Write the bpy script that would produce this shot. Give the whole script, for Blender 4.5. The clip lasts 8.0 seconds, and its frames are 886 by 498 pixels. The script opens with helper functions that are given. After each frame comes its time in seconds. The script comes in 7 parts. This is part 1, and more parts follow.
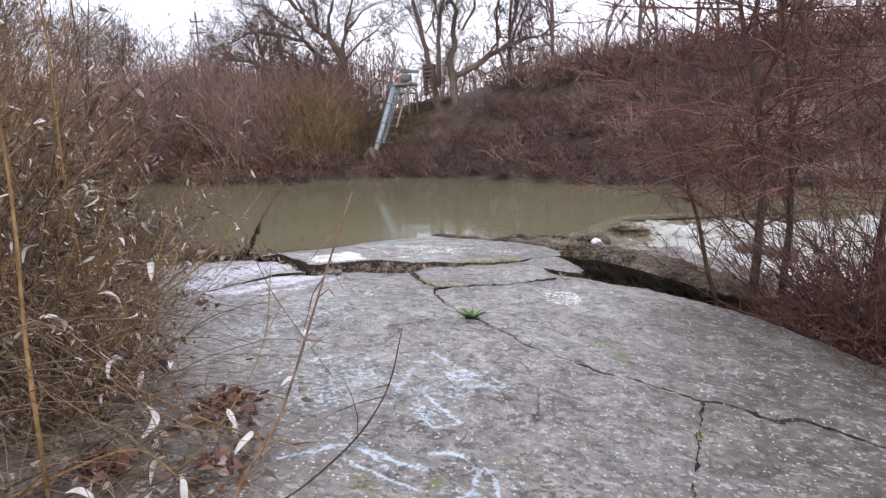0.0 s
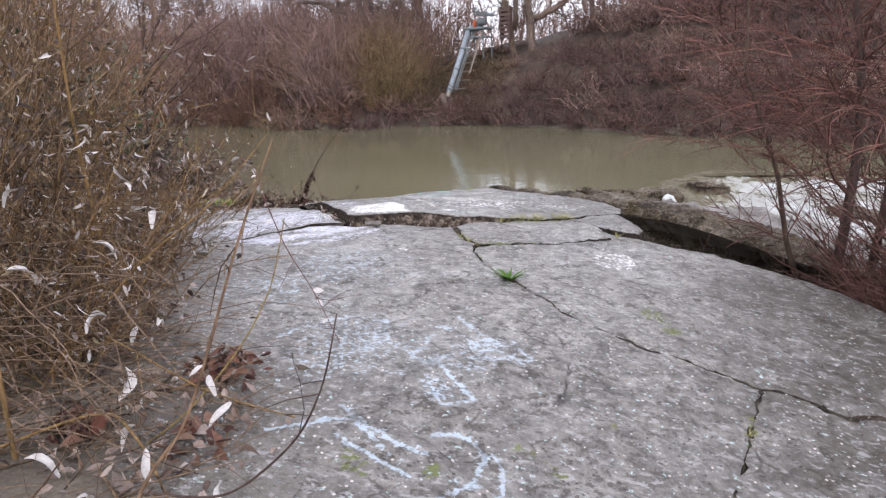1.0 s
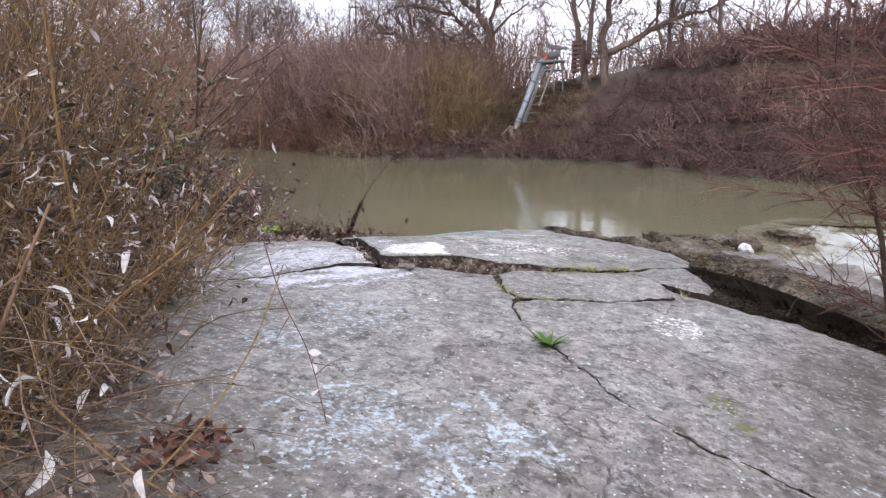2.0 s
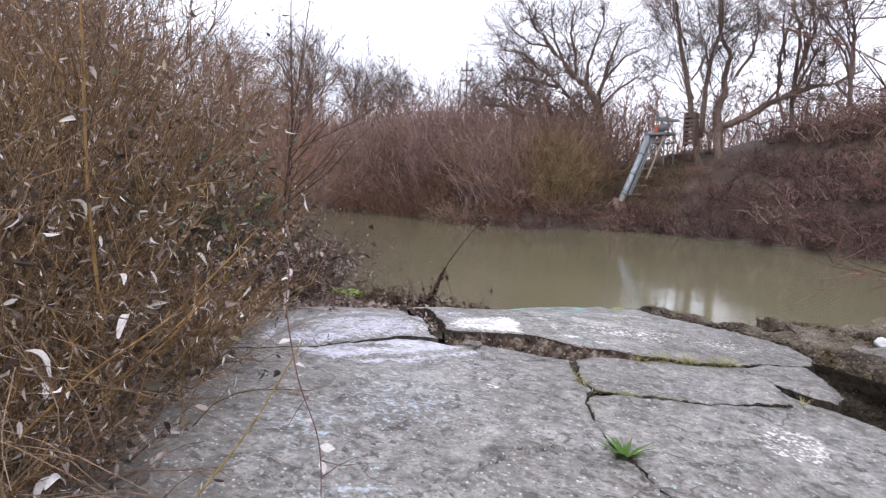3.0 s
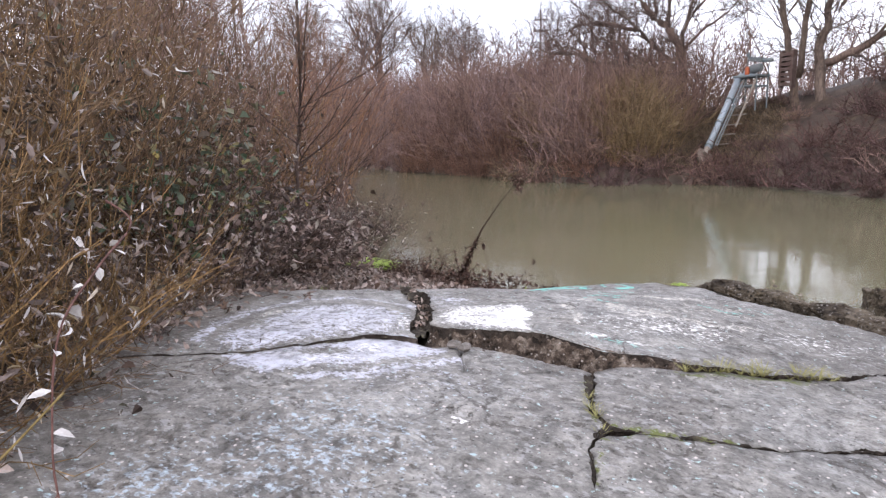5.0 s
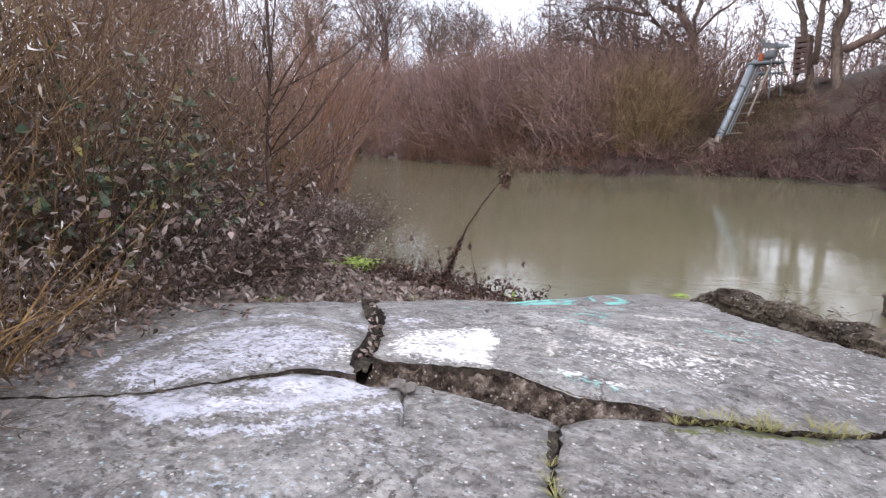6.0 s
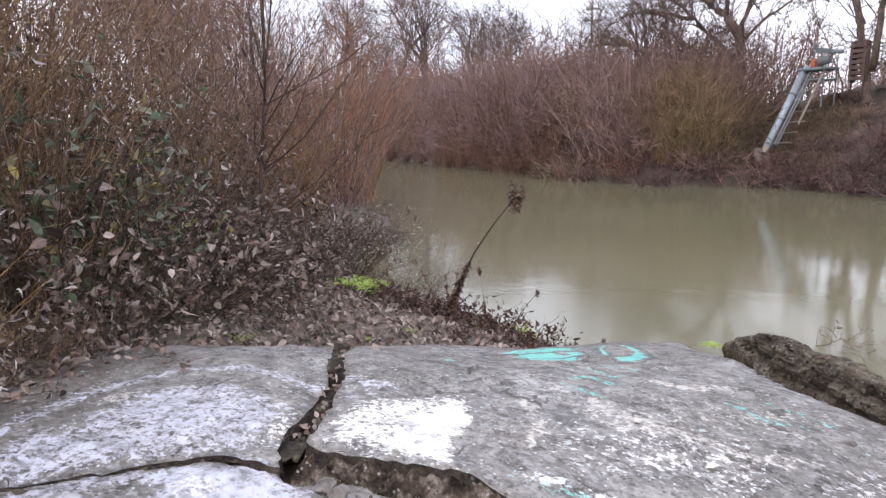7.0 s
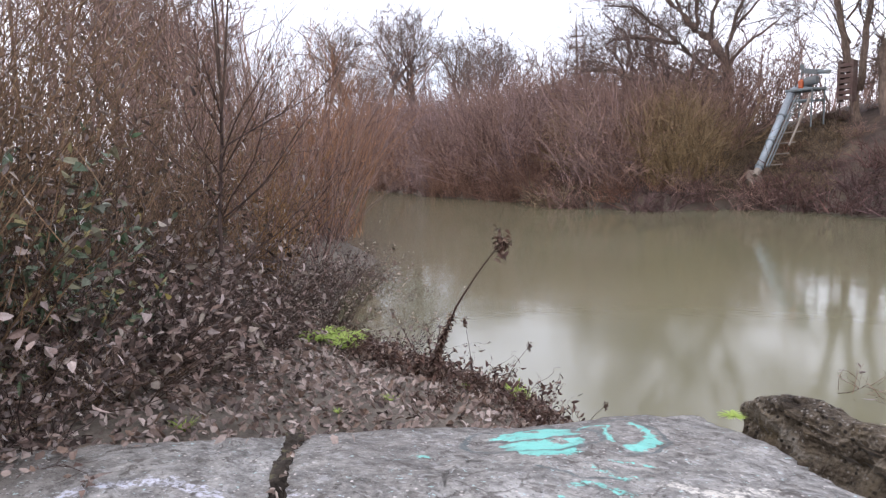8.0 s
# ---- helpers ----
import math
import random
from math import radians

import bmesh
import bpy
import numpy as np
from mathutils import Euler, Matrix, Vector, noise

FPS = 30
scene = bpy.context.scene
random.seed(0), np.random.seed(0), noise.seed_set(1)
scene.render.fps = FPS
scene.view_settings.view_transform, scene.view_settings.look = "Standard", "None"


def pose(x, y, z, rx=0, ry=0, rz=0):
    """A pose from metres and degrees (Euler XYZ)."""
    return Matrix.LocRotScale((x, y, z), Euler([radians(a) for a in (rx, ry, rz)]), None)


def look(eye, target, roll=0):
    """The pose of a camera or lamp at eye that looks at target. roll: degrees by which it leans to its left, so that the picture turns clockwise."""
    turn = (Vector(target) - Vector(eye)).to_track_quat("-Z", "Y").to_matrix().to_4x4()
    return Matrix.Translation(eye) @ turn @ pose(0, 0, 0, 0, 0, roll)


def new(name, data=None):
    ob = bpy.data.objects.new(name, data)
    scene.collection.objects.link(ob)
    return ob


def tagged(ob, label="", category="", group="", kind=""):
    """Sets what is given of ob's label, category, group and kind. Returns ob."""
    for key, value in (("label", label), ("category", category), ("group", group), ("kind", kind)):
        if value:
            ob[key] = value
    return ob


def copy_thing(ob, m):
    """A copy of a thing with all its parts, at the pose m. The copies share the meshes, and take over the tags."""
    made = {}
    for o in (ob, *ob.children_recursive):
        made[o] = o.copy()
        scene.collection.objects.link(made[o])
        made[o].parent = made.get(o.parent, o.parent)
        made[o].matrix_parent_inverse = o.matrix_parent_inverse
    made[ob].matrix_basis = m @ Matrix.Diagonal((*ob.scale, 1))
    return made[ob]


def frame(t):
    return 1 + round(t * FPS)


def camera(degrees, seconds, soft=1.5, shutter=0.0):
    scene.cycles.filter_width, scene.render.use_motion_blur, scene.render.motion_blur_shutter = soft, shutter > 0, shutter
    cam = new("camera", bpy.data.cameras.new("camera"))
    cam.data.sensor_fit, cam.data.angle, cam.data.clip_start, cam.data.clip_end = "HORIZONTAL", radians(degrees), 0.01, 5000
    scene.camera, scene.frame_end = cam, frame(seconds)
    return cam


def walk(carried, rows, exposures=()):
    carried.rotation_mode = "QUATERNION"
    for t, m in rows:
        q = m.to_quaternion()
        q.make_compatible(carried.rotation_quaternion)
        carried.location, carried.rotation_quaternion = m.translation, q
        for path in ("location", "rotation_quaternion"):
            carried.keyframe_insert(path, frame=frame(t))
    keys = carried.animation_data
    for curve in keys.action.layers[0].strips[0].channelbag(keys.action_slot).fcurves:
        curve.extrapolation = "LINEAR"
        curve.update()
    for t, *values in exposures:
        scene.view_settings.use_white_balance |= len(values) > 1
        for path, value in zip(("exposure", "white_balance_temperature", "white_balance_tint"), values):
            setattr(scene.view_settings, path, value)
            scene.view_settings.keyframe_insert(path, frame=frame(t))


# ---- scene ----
cam = camera(68.4, 8.0, soft=1.3)
PATH = [
    (0, (0.201, 0.597, 1.332), (0.142, 2.561, 0.958), -2.7),
    (0.5, (0.324, 0.781, 1.315), (0.116, 2.727, 0.905), -1.6),
    (1, (0.439, 0.991, 1.286), (0.153, 2.902, 0.77), -2.2),
    (1.2, (0.47, 1.108, 1.271), (0.163, 3.025, 0.793), -1.4),
    (2.3, (0.558, 1.766, 1.283), (-0.025, 3.633, 0.863), -0.9),
    (2.5, (0.57, 1.863, 1.264), (-0.088, 3.699, 0.822), -1.2),
    (3, (0.618, 2.16, 1.225), (-0.17, 3.985, 1.007), 0.9),
    (3.5, (0.701, 2.485, 1.169), (-0.128, 4.274, 0.835), -0.5),
    (4, (0.777, 2.781, 1.131), (-0.134, 4.505, 0.688), -0.6),
    (4.5, (0.728, 3.111, 1.124), (-0.241, 4.826, 0.779), -0.9),
    (4.7, (0.682, 3.263, 1.15), (-0.293, 4.979, 0.825), -0.9),
    (5.8, (0.663, 4.03, 1.183), (-0.437, 5.648, 0.77), -2.3),
    (6, (0.612, 4.185, 1.197), (-0.413, 5.861, 0.82), -1.1),
    (6.5, (0.559, 4.581, 1.254), (-0.432, 6.265, 0.828), -1.4),
    (7, (0.534, 4.944, 1.285), (-0.591, 6.557, 0.922), -0.6),
    (7.5, (0.409, 5.255, 1.302), (-0.726, 6.866, 0.965), -1.2),
    (8, (0.265, 5.56, 1.372), (-0.849, 7.197, 1.093), -2.2),
]
walk(cam, [(t, look(eye, target, roll)) for t, eye, target, roll in PATH], [(0, -0.02, 6280, 15), (1, 0.04, 6280, 15), (2.5, 0.05, 6280, 15), (3, -0.04, 6280, 15), (3.5, -0.16, 6280, 15), (4, -0.03, 6280, 15), (4.5, 0.08, 6280, 15), (6, 0.03, 6260, 15), (8, 0.07, 6250, 15)])

from mathutils import geometry

WATER = -1.05

# ---- sky and light: an even, bright winter overcast ----
world = bpy.data.worlds.new("overcast_sky")
scene.world = world
world.use_nodes = True
wn, wl = world.node_tree.nodes, world.node_tree.links
sky = wn.new("ShaderNodeTexSky")
sky.sky_type, sky.sun_disc = "NISHITA", False
sky.sun_elevation, sky.sun_rotation = radians(32), radians(150)
sky.air_density, sky.dust_density = 1.0, 3.0
sky_scale = wn.new("ShaderNodeVectorMath")
sky_scale.operation = "SCALE"
sky_scale.inputs["Scale"].default_value = 0.10
cloud_noise = wn.new("ShaderNodeTexNoise")
cloud_noise.inputs["Scale"].default_value = 1.7
cloud_noise.inputs["Detail"].default_value = 5
cloud_ramp = wn.new("ShaderNodeValToRGB")
cloud_ramp.color_ramp.elements[0].position, cloud_ramp.color_ramp.elements[0].color = 0.36, (0.52, 0.555, 0.63, 1)
cloud_ramp.color_ramp.elements[1].position, cloud_ramp.color_ramp.elements[1].color = 0.62, (1.0, 1.0, 1.05, 1)
sky_mix = wn.new("ShaderNodeMix")
sky_mix.data_type = "RGBA"
sky_mix.inputs[0].default_value = 0.85
wl.new(sky.outputs[0], sky_scale.inputs[0])
wl.new(cloud_noise.outputs["Fac"], cloud_ramp.inputs[0])
wl.new(sky_scale.outputs[0], sky_mix.inputs[6])
wl.new(cloud_ramp.outputs[0], sky_mix.inputs[7])
wl.new(sky_mix.outputs[2], wn["Background"].inputs["Color"])
wn["Background"].inputs["Strength"].default_value = 2.5

sun = new("sun", bpy.data.lights.new("sun", "SUN"))
sun.data.energy, sun.data.angle, sun.data.color = 0.7, radians(25), (1.0, 0.97, 0.92)
sun.matrix_world = look((0, 0, 40), (10, 17, 20))

# ---- materials ----


class Nodes:
    """A short way to write node materials."""

    def __init__(self, name, rough=0.8, spec=0.3, metal=0.0):
        self.mat = bpy.data.materials.new(name)
        self.mat.use_nodes = True
        self.t = self.mat.node_tree
        self.bsdf = self.t.nodes["Principled BSDF"]
        self.bsdf.inputs["Roughness"].default_value = rough
        self.bsdf.inputs["Specular IOR Level"].default_value = spec
        self.bsdf.inputs["Metallic"].default_value = metal
        self.pos = None

    def node(self, kind, **sets):
        n = self.t.nodes.new(kind)
        for key, value in sets.items():
            n.inputs[key.replace("_", " ")].default_value = value
        return n

    def join(self, a, b):
        self.t.links.new(a, b)

    def where(self, local=False):
        if local:
            return self.node("ShaderNodeTexCoord").outputs["Object"]
        if self.pos is None:
            self.pos = self.node("ShaderNodeNewGeometry").outputs["Position"]
        return self.pos

    def stretch(self, vec, scale):
        m = self.node("ShaderNodeMapping")
        m.inputs["Scale"].default_value = scale
        self.join(vec, m.inputs["Vector"])
        return m.outputs[0]

    def noise(self, scale, detail=4, rough=0.6, vec=None):
        n = self.node("ShaderNodeTexNoise", Scale=scale, Detail=detail, Roughness=rough)
        self.join(vec or self.where(), n.inputs["Vector"])
        return n.outputs["Fac"]

    def cells(self, scale, vec=None, feature="F1", out="Distance"):
        n = self.node("ShaderNodeTexVoronoi", Scale=scale)
        n.feature = feature
        self.join(vec or self.where(), n.inputs["Vector"])
        return n.outputs[out]

    def ramp(self, fac, *stops):
        r = self.node("ShaderNodeValToRGB")
        els = r.color_ramp.elements
        while len(els) < len(stops):
            els.new(0.5)
        for e, (p, c) in zip(els, stops):
            e.position = p
            e.color = (*c, 1) if isinstance(c, tuple) else (c, c, c, 1)
        self.join(fac, r.inputs[0])
        return r.outputs[0]

    def mix(self, fac, a, b, blend="MIX"):
        m = self.node("ShaderNodeMix")
        m.data_type, m.blend_type = "RGBA", blend
        for sock, v in ((0, fac), (6, a), (7, b)):
            s = m.inputs[sock]
            if isinstance(v, tuple):
                s.default_value = (*v, 1)
            elif isinstance(v, (int, float)):
                s.default_value = v if sock == 0 else (v, v, v, 1)
            else:
                self.join(v, s)
        return m.outputs[2]

    def maths(self, op, a, b=0.0):
        m = self.node("ShaderNodeMath")
        m.operation = op
        for s, v in zip(m.inputs, (a, b)):
            if isinstance(v, (int, float)):
                s.default_value = v
            else:
                self.join(v, s)
        return m.outputs[0]

    def attr(self, name):
        n = self.node("ShaderNodeAttribute")
        n.attribute_name = name
        return n.outputs["Fac"]

    def chance(self, island=False):
        if island:
            return self.node("ShaderNodeNewGeometry").outputs["Random Per Island"]
        return self.node("ShaderNodeObjectInfo").outputs["Random"]

    def bump(self, *layers):
        last = None
        for height, strength, dist in layers:
            b = self.node("ShaderNodeBump", Strength=strength, Distance=dist)
            self.join(height, b.inputs["Height"])
            if last:
                self.join(last, b.inputs["Normal"])
            last = b.outputs[0]
        self.join(last, self.bsdf.inputs["Normal"])

    def done(self, colour=None, rough=None):
        if isinstance(colour, tuple):
            self.bsdf.inputs["Base Color"].default_value = (*colour, 1)
        elif colour is not None:
            self.join(colour, self.bsdf.inputs["Base Color"])
        if rough is not None:
            self.join(rough, self.bsdf.inputs["Roughness"])
        return self.mat


def concrete_material():
    n = Nodes("weathered_concrete", 0.6, 0.35)
    big, mid, fine = n.noise(0.9, 5), n.noise(6, 6, 0.65), n.noise(42, 5, 0.7)
    grain = n.noise(17, 5, 0.72, n.stretch(n.where(), (1.0, 1.1, 1.0)))
    col = n.ramp(big, (0.3, (0.150, 0.137, 0.124)), (0.5, (0.208, 0.196, 0.179)), (0.72, (0.262, 0.253, 0.240)))
    col = n.mix(0.9, col, n.ramp(mid, (0.3, 0.24), (0.5, 0.50), (0.7, 0.76)), "OVERLAY")
    col = n.mix(0.9, col, n.ramp(grain, (0.33, 0.28), (0.5, 0.51), (0.68, 0.73)), "OVERLAY")
    col = n.mix(0.8, col, n.ramp(fine, (0.32, 0.29), (0.5, 0.5), (0.68, 0.71)), "OVERLAY")
    # silt that the river left
    silt = n.maths("MULTIPLY", n.attr("silt"), n.ramp(mid, (0.25, 0.5), (0.6, 0.95)))
    col = n.mix(silt, col, n.mix(fine, (0.082, 0.068, 0.055), (0.175, 0.15, 0.124)))
    mud = n.maths("MULTIPLY", n.attr("mud"), n.ramp(n.noise(3.4, 6, 0.68), (0.32, 0.45), (0.58, 1.0)))
    col = n.mix(mud, col, n.mix(fine, (0.040, 0.032, 0.026), (0.105, 0.088, 0.072)))
    # thin flakes spalled from the skin, darker and browner where it is gone
    flakes = n.noise(13, 8, 0.68, n.stretch(n.where(), (1.0, 1.1, 1.0)))
    gone = n.maths("MULTIPLY", n.ramp(flakes, (0.565, 0.0), (0.595, 1.0)), n.ramp(n.noise(2.1, 3), (0.35, 0.25), (0.6, 1.0)))
    col = n.mix(n.maths("MULTIPLY", gone, 0.85), col, (0.075, 0.062, 0.051))
    skin = n.ramp(n.noise(19, 6, 0.68, n.stretch(n.where(), (0.8, 1.3, 1.0))), (0.555, 0.0), (0.61, 1.0))
    col = n.mix(n.maths("MULTIPLY", skin, 0.55), col, (0.40, 0.39, 0.385))
    crumbs = n.maths("MULTIPLY", n.ramp(n.cells(52), (0.16, 1.0), (0.24, 0.0)), n.ramp(n.cells(52, out="Color"), (0.60, 0.0), (0.62, 1.0)))
    col = n.mix(n.maths("MULTIPLY", crumbs, 0.85), col, (0.045, 0.036, 0.03))
    # small sharp holes, and a net of fine broken lines
    holes = n.maths("MULTIPLY", n.ramp(n.cells(27), (0.16, 1.0), (0.21, 0.0)), n.ramp(n.cells(27, out="Color"), (0.56, 0.0), (0.58, 1.0)))
    col = n.mix(n.maths("MULTIPLY", holes, 0.7), col, (0.04, 0.033, 0.028))
    bent = n.node("ShaderNodeVectorMath")
    bent.operation = "ADD"
    wob = n.node("ShaderNodeTexNoise", Scale=5.0, Detail=4)
    n.join(n.where(), wob.inputs["Vector"])
    shift = n.node("ShaderNodeVectorMath")
    shift.operation = "SCALE"
    shift.inputs["Scale"].default_value = 0.28
    n.join(wob.outputs["Color"], shift.inputs[0])
    n.join(n.where(), bent.inputs[0])
    n.join(shift.outputs[0], bent.inputs[1])
    net = n.ramp(n.cells(3.1, bent.outputs[0], "DISTANCE_TO_EDGE"), (0.012, 1.0), (0.030, 0.0))
    net = n.maths("MULTIPLY", net, n.ramp(n.noise(2.3, 4), (0.50, 0.0), (0.60, 0.8)))
    col = n.mix(net, col, (0.065, 0.054, 0.045))
    stone = n.cells(34)
    pebble = n.ramp(n.cells(34, out="Color"), (0.69, 0.0), (0.71, 1.0))
    pebble = n.mix(n.ramp(stone, (0.20, 1.0), (0.25, 0.0)), 0.0, pebble)
    col = n.mix(n.maths("MULTIPLY", pebble, n.ramp(n.noise(21, 2), (0.35, 0.45), (0.6, 1.0))), col, (0.60, 0.54, 0.51))
    pits = n.ramp(n.cells(17), (0.06, 1.0), (0.14, 0.0))
    pits = n.maths("MULTIPLY", pits, n.ramp(n.noise(3.2, 3), (0.45, 0.0), (0.6, 1.0)))
    col = n.mix(n.maths("MULTIPLY", pits, 0.7), col, (0.07, 0.062, 0.055))
    moss = n.maths("ADD", n.attr("moss"), n.maths("MULTIPLY", n.maths("SUBTRACT", n.noise(24, 5, 0.7), 0.5), 3.2))
    moss = n.ramp(moss, (0.74, 0.0), (0.9, 0.9))
    col = n.mix(moss, col, n.mix(fine, (0.06, 0.075, 0.015), (0.17, 0.19, 0.04)))
    # worn spray paint: it holds on the high grain and is gone from the pits
    hold = n.maths("MULTIPLY", n.ramp(mid, (0.34, 0.35), (0.52, 0.95)), n.ramp(grain, (0.36, 0.35), (0.52, 1.0)))
    firm = n.ramp(hold, (0.0, 0.2), (0.6, 1.0))
    grit = n.noise(30, 6, 0.72)
    chips = n.maths("MULTIPLY", n.maths("SUBTRACT", n.ramp(n.cells(48, n.stretch(n.where(), (1.0, 1.5, 1.0)), out="Color"), (0.0, 0.0), (1.0, 1.0)), 0.5), 0.75)
    for name, colour, keep in (("cream", (0.60, 0.56, 0.50), 0.88), ("lilac", (0.60, 0.60, 0.68), 0.96), ("white", (0.80, 0.77, 0.75), 1.0), ("teal", (0.19, 0.55, 0.48), 1.2), ("chalk", (0.43, 0.50, 0.56), 0.82), ("ink", (0.085, 0.105, 0.105), 1.0)):
        m = n.maths("ADD", n.maths("MULTIPLY", n.attr(name), keep), n.maths("MULTIPLY", n.maths("SUBTRACT", grit, 0.5), 1.3 if name == "ink" else 2.3))
        m = n.maths("ADD", m, n.maths("MULTIPLY", chips, 0.5 if name == "ink" else 1.0))
        m = n.maths("MULTIPLY", n.ramp(m, (0.44, 0.0), (0.66, 1.0)), firm if name in ("white", "teal") else hold)
        col = n.mix(m, col, colour)
    wet = n.ramp(n.noise(1.3, 4), (0.35, 0.34), (0.62, 0.6))
    n.bump((big, 0.3, 0.03), (mid, 0.8, 0.022), (grain, 0.7, 0.012), (gone, 0.8, -0.006), (fine, 0.6, 0.005), (stone, 0.3, 0.006))
    return n.done(col, wet)


def broken_material():
    n = Nodes("shaded_broken_concrete", 0.9, 0.2)
    mid, fine = n.noise(5, 6, 0.7), n.noise(34, 5, 0.7)
    # dark brown broken faces, with the cracks' shade worked into the colour
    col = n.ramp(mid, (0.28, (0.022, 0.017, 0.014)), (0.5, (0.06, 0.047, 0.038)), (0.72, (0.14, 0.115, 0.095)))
    col = n.mix(0.8, col, n.ramp(fine, (0.3, 0.2), (0.5, 0.5), (0.7, 0.75)), "OVERLAY")
    stone = n.cells(31)
    peb = n.ramp(n.cells(31, out="Color"), (0.72, 0.0), (0.80, 0.35))
    col = n.mix(n.mix(n.ramp(stone, (0.22, 1.0), (0.36, 0.0)), 0.0, peb), col, (0.40, 0.37, 0.33))
    moss = n.ramp(n.noise(2.6, 4), (0.58, 0.0), (0.72, 0.3))
    col = n.mix(moss, col, (0.06, 0.055, 0.025))
    n.bump((mid, 1.0, 0.06), (n.noise(15, 5, 0.7), 1.0, 0.03), (stone, 0.7, 0.02), (fine, 0.8, 0.008))
    return n.done(col)


def strata_material():
    n = Nodes("layered_broken_concrete", 0.85, 0.25)
    band = n.noise(2.2, 6, 0.65, n.stretch(n.where(), (0.9, 0.9, 4.0)))
    mid, fine = n.noise(6, 6, 0.7), n.noise(36, 5, 0.7)
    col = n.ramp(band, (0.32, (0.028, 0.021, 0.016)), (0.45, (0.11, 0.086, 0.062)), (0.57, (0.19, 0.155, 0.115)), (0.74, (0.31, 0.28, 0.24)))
    col = n.mix(0.8, col, n.ramp(mid, (0.3, 0.22), (0.5, 0.5), (0.7, 0.74)), "OVERLAY")
    col = n.mix(0.7, col, n.ramp(fine, (0.3, 0.25), (0.5, 0.5), (0.7, 0.72)), "OVERLAY")
    ochre = n.ramp(n.noise(1.9, 4), (0.54, 0.0), (0.68, 0.5))
    col = n.mix(ochre, col, (0.15, 0.105, 0.045))
    stone = n.cells(34)
    peb = n.ramp(n.cells(34, out="Color"), (0.55, 0.0), (0.6, 0.75))
    col = n.mix(n.mix(n.ramp(stone, (0.22, 1.0), (0.36, 0.0)), 0.0, peb), col, (0.34, 0.31, 0.275))
    pits = n.maths("MULTIPLY", n.ramp(n.cells(19), (0.16, 1.0), (0.28, 0.0)), n.ramp(n.noise(4, 3), (0.42, 0.0), (0.55, 0.9)))
    col = n.mix(pits, col, (0.02, 0.016, 0.013))
    n.bump((band, 0.6, 0.03), (mid, 1.0, 0.05), (stone, 0.9, 0.025), (n.noise(15, 5, 0.7), 1.0, 0.04), (fine, 0.6, 0.007))
    return n.done(col)


def rock_top_material():
    n = Nodes("washed_concrete", 0.55, 0.4)
    mid, fine = n.noise(4, 6, 0.65), n.noise(36, 5, 0.7)
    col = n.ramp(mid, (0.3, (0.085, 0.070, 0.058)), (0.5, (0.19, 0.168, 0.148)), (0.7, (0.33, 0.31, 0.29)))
    col = n.mix(0.8, col, n.ramp(fine, (0.3, 0.25), (0.5, 0.5), (0.7, 0.72)), "OVERLAY")
    n.bump((mid, 0.9, 0.05), (n.noise(14, 5, 0.7), 0.8, 0.02), (fine, 0.6, 0.006))
    return n.done(col)


def joint_material():
    n = Nodes("joint_dirt", 0.95, 0.1)
    mid, fine = n.noise(9, 5, 0.65), n.noise(70, 4, 0.7)
    col = n.ramp(mid, (0.35, (0.022, 0.018, 0.015)), (0.55, (0.065, 0.054, 0.044)), (0.70, (0.15, 0.13, 0.11)))
    col = n.mix(0.7, col, n.ramp(fine, (0.3, 0.25), (0.7, 0.72)), "OVERLAY")
    moss = n.ramp(n.noise(9, 5, 0.7), (0.55, 0.0), (0.66, 0.5))
    col = n.mix(moss, col, n.mix(fine, (0.05, 0.058, 0.015), (0.15, 0.155, 0.045)))
    n.bump((fine, 0.9, 0.008))
    return n.done(col)


def crumbled_material():
    n = Nodes("crumbled_slab_edge", 0.9, 0.2)
    mid, fine = n.noise(11, 6, 0.7), n.noise(60, 5, 0.7)
    col = n.ramp(mid, (0.36, (0.016, 0.012, 0.009)), (0.5, (0.085, 0.062, 0.047)), (0.62, (0.25, 0.205, 0.165)))
    col = n.mix(0.85, col, n.ramp(fine, (0.3, 0.2), (0.5, 0.5), (0.7, 0.76)), "OVERLAY")
    stone = n.cells(46)
    peb = n.ramp(n.cells(46, out="Color"), (0.56, 0.0), (0.62, 0.9))
    col = n.mix(n.mix(n.ramp(stone, (0.22, 1.0), (0.34, 0.0)), 0.0, peb), col, (0.36, 0.32, 0.29))
    n.bump((mid, 1.0, 0.03), (stone, 0.8, 0.012), (fine, 0.8, 0.006))
    return n.done(col)


def soil_material():
    n = Nodes("river_mud", 0.75, 0.3)
    big, mid, fine = n.noise(0.7, 4), n.noise(7, 6, 0.65), n.noise(55, 4, 0.7)
    col = n.ramp(big, (0.35, (0.105, 0.086, 0.067)), (0.65, (0.18, 0.152, 0.122)))
    col = n.mix(0.6, col, n.ramp(mid, (0.3, 0.3), (0.7, 0.66)), "OVERLAY")
    col = n.mix(0.7, col, n.ramp(fine, (0.3, 0.25), (0.7, 0.72)), "OVERLAY")
    far = n.attr("far")
    col = n.mix(far, col, n.ramp(n.noise(1.7, 6, 0.7), (0.3, (0.03, 0.02, 0.016)), (0.5, (0.07, 0.048, 0.036)), (0.7, (0.12, 0.088, 0.055))))
    n.bump((mid, 0.7, 0.03), (fine, 0.6, 0.008))
    return n.done(col)


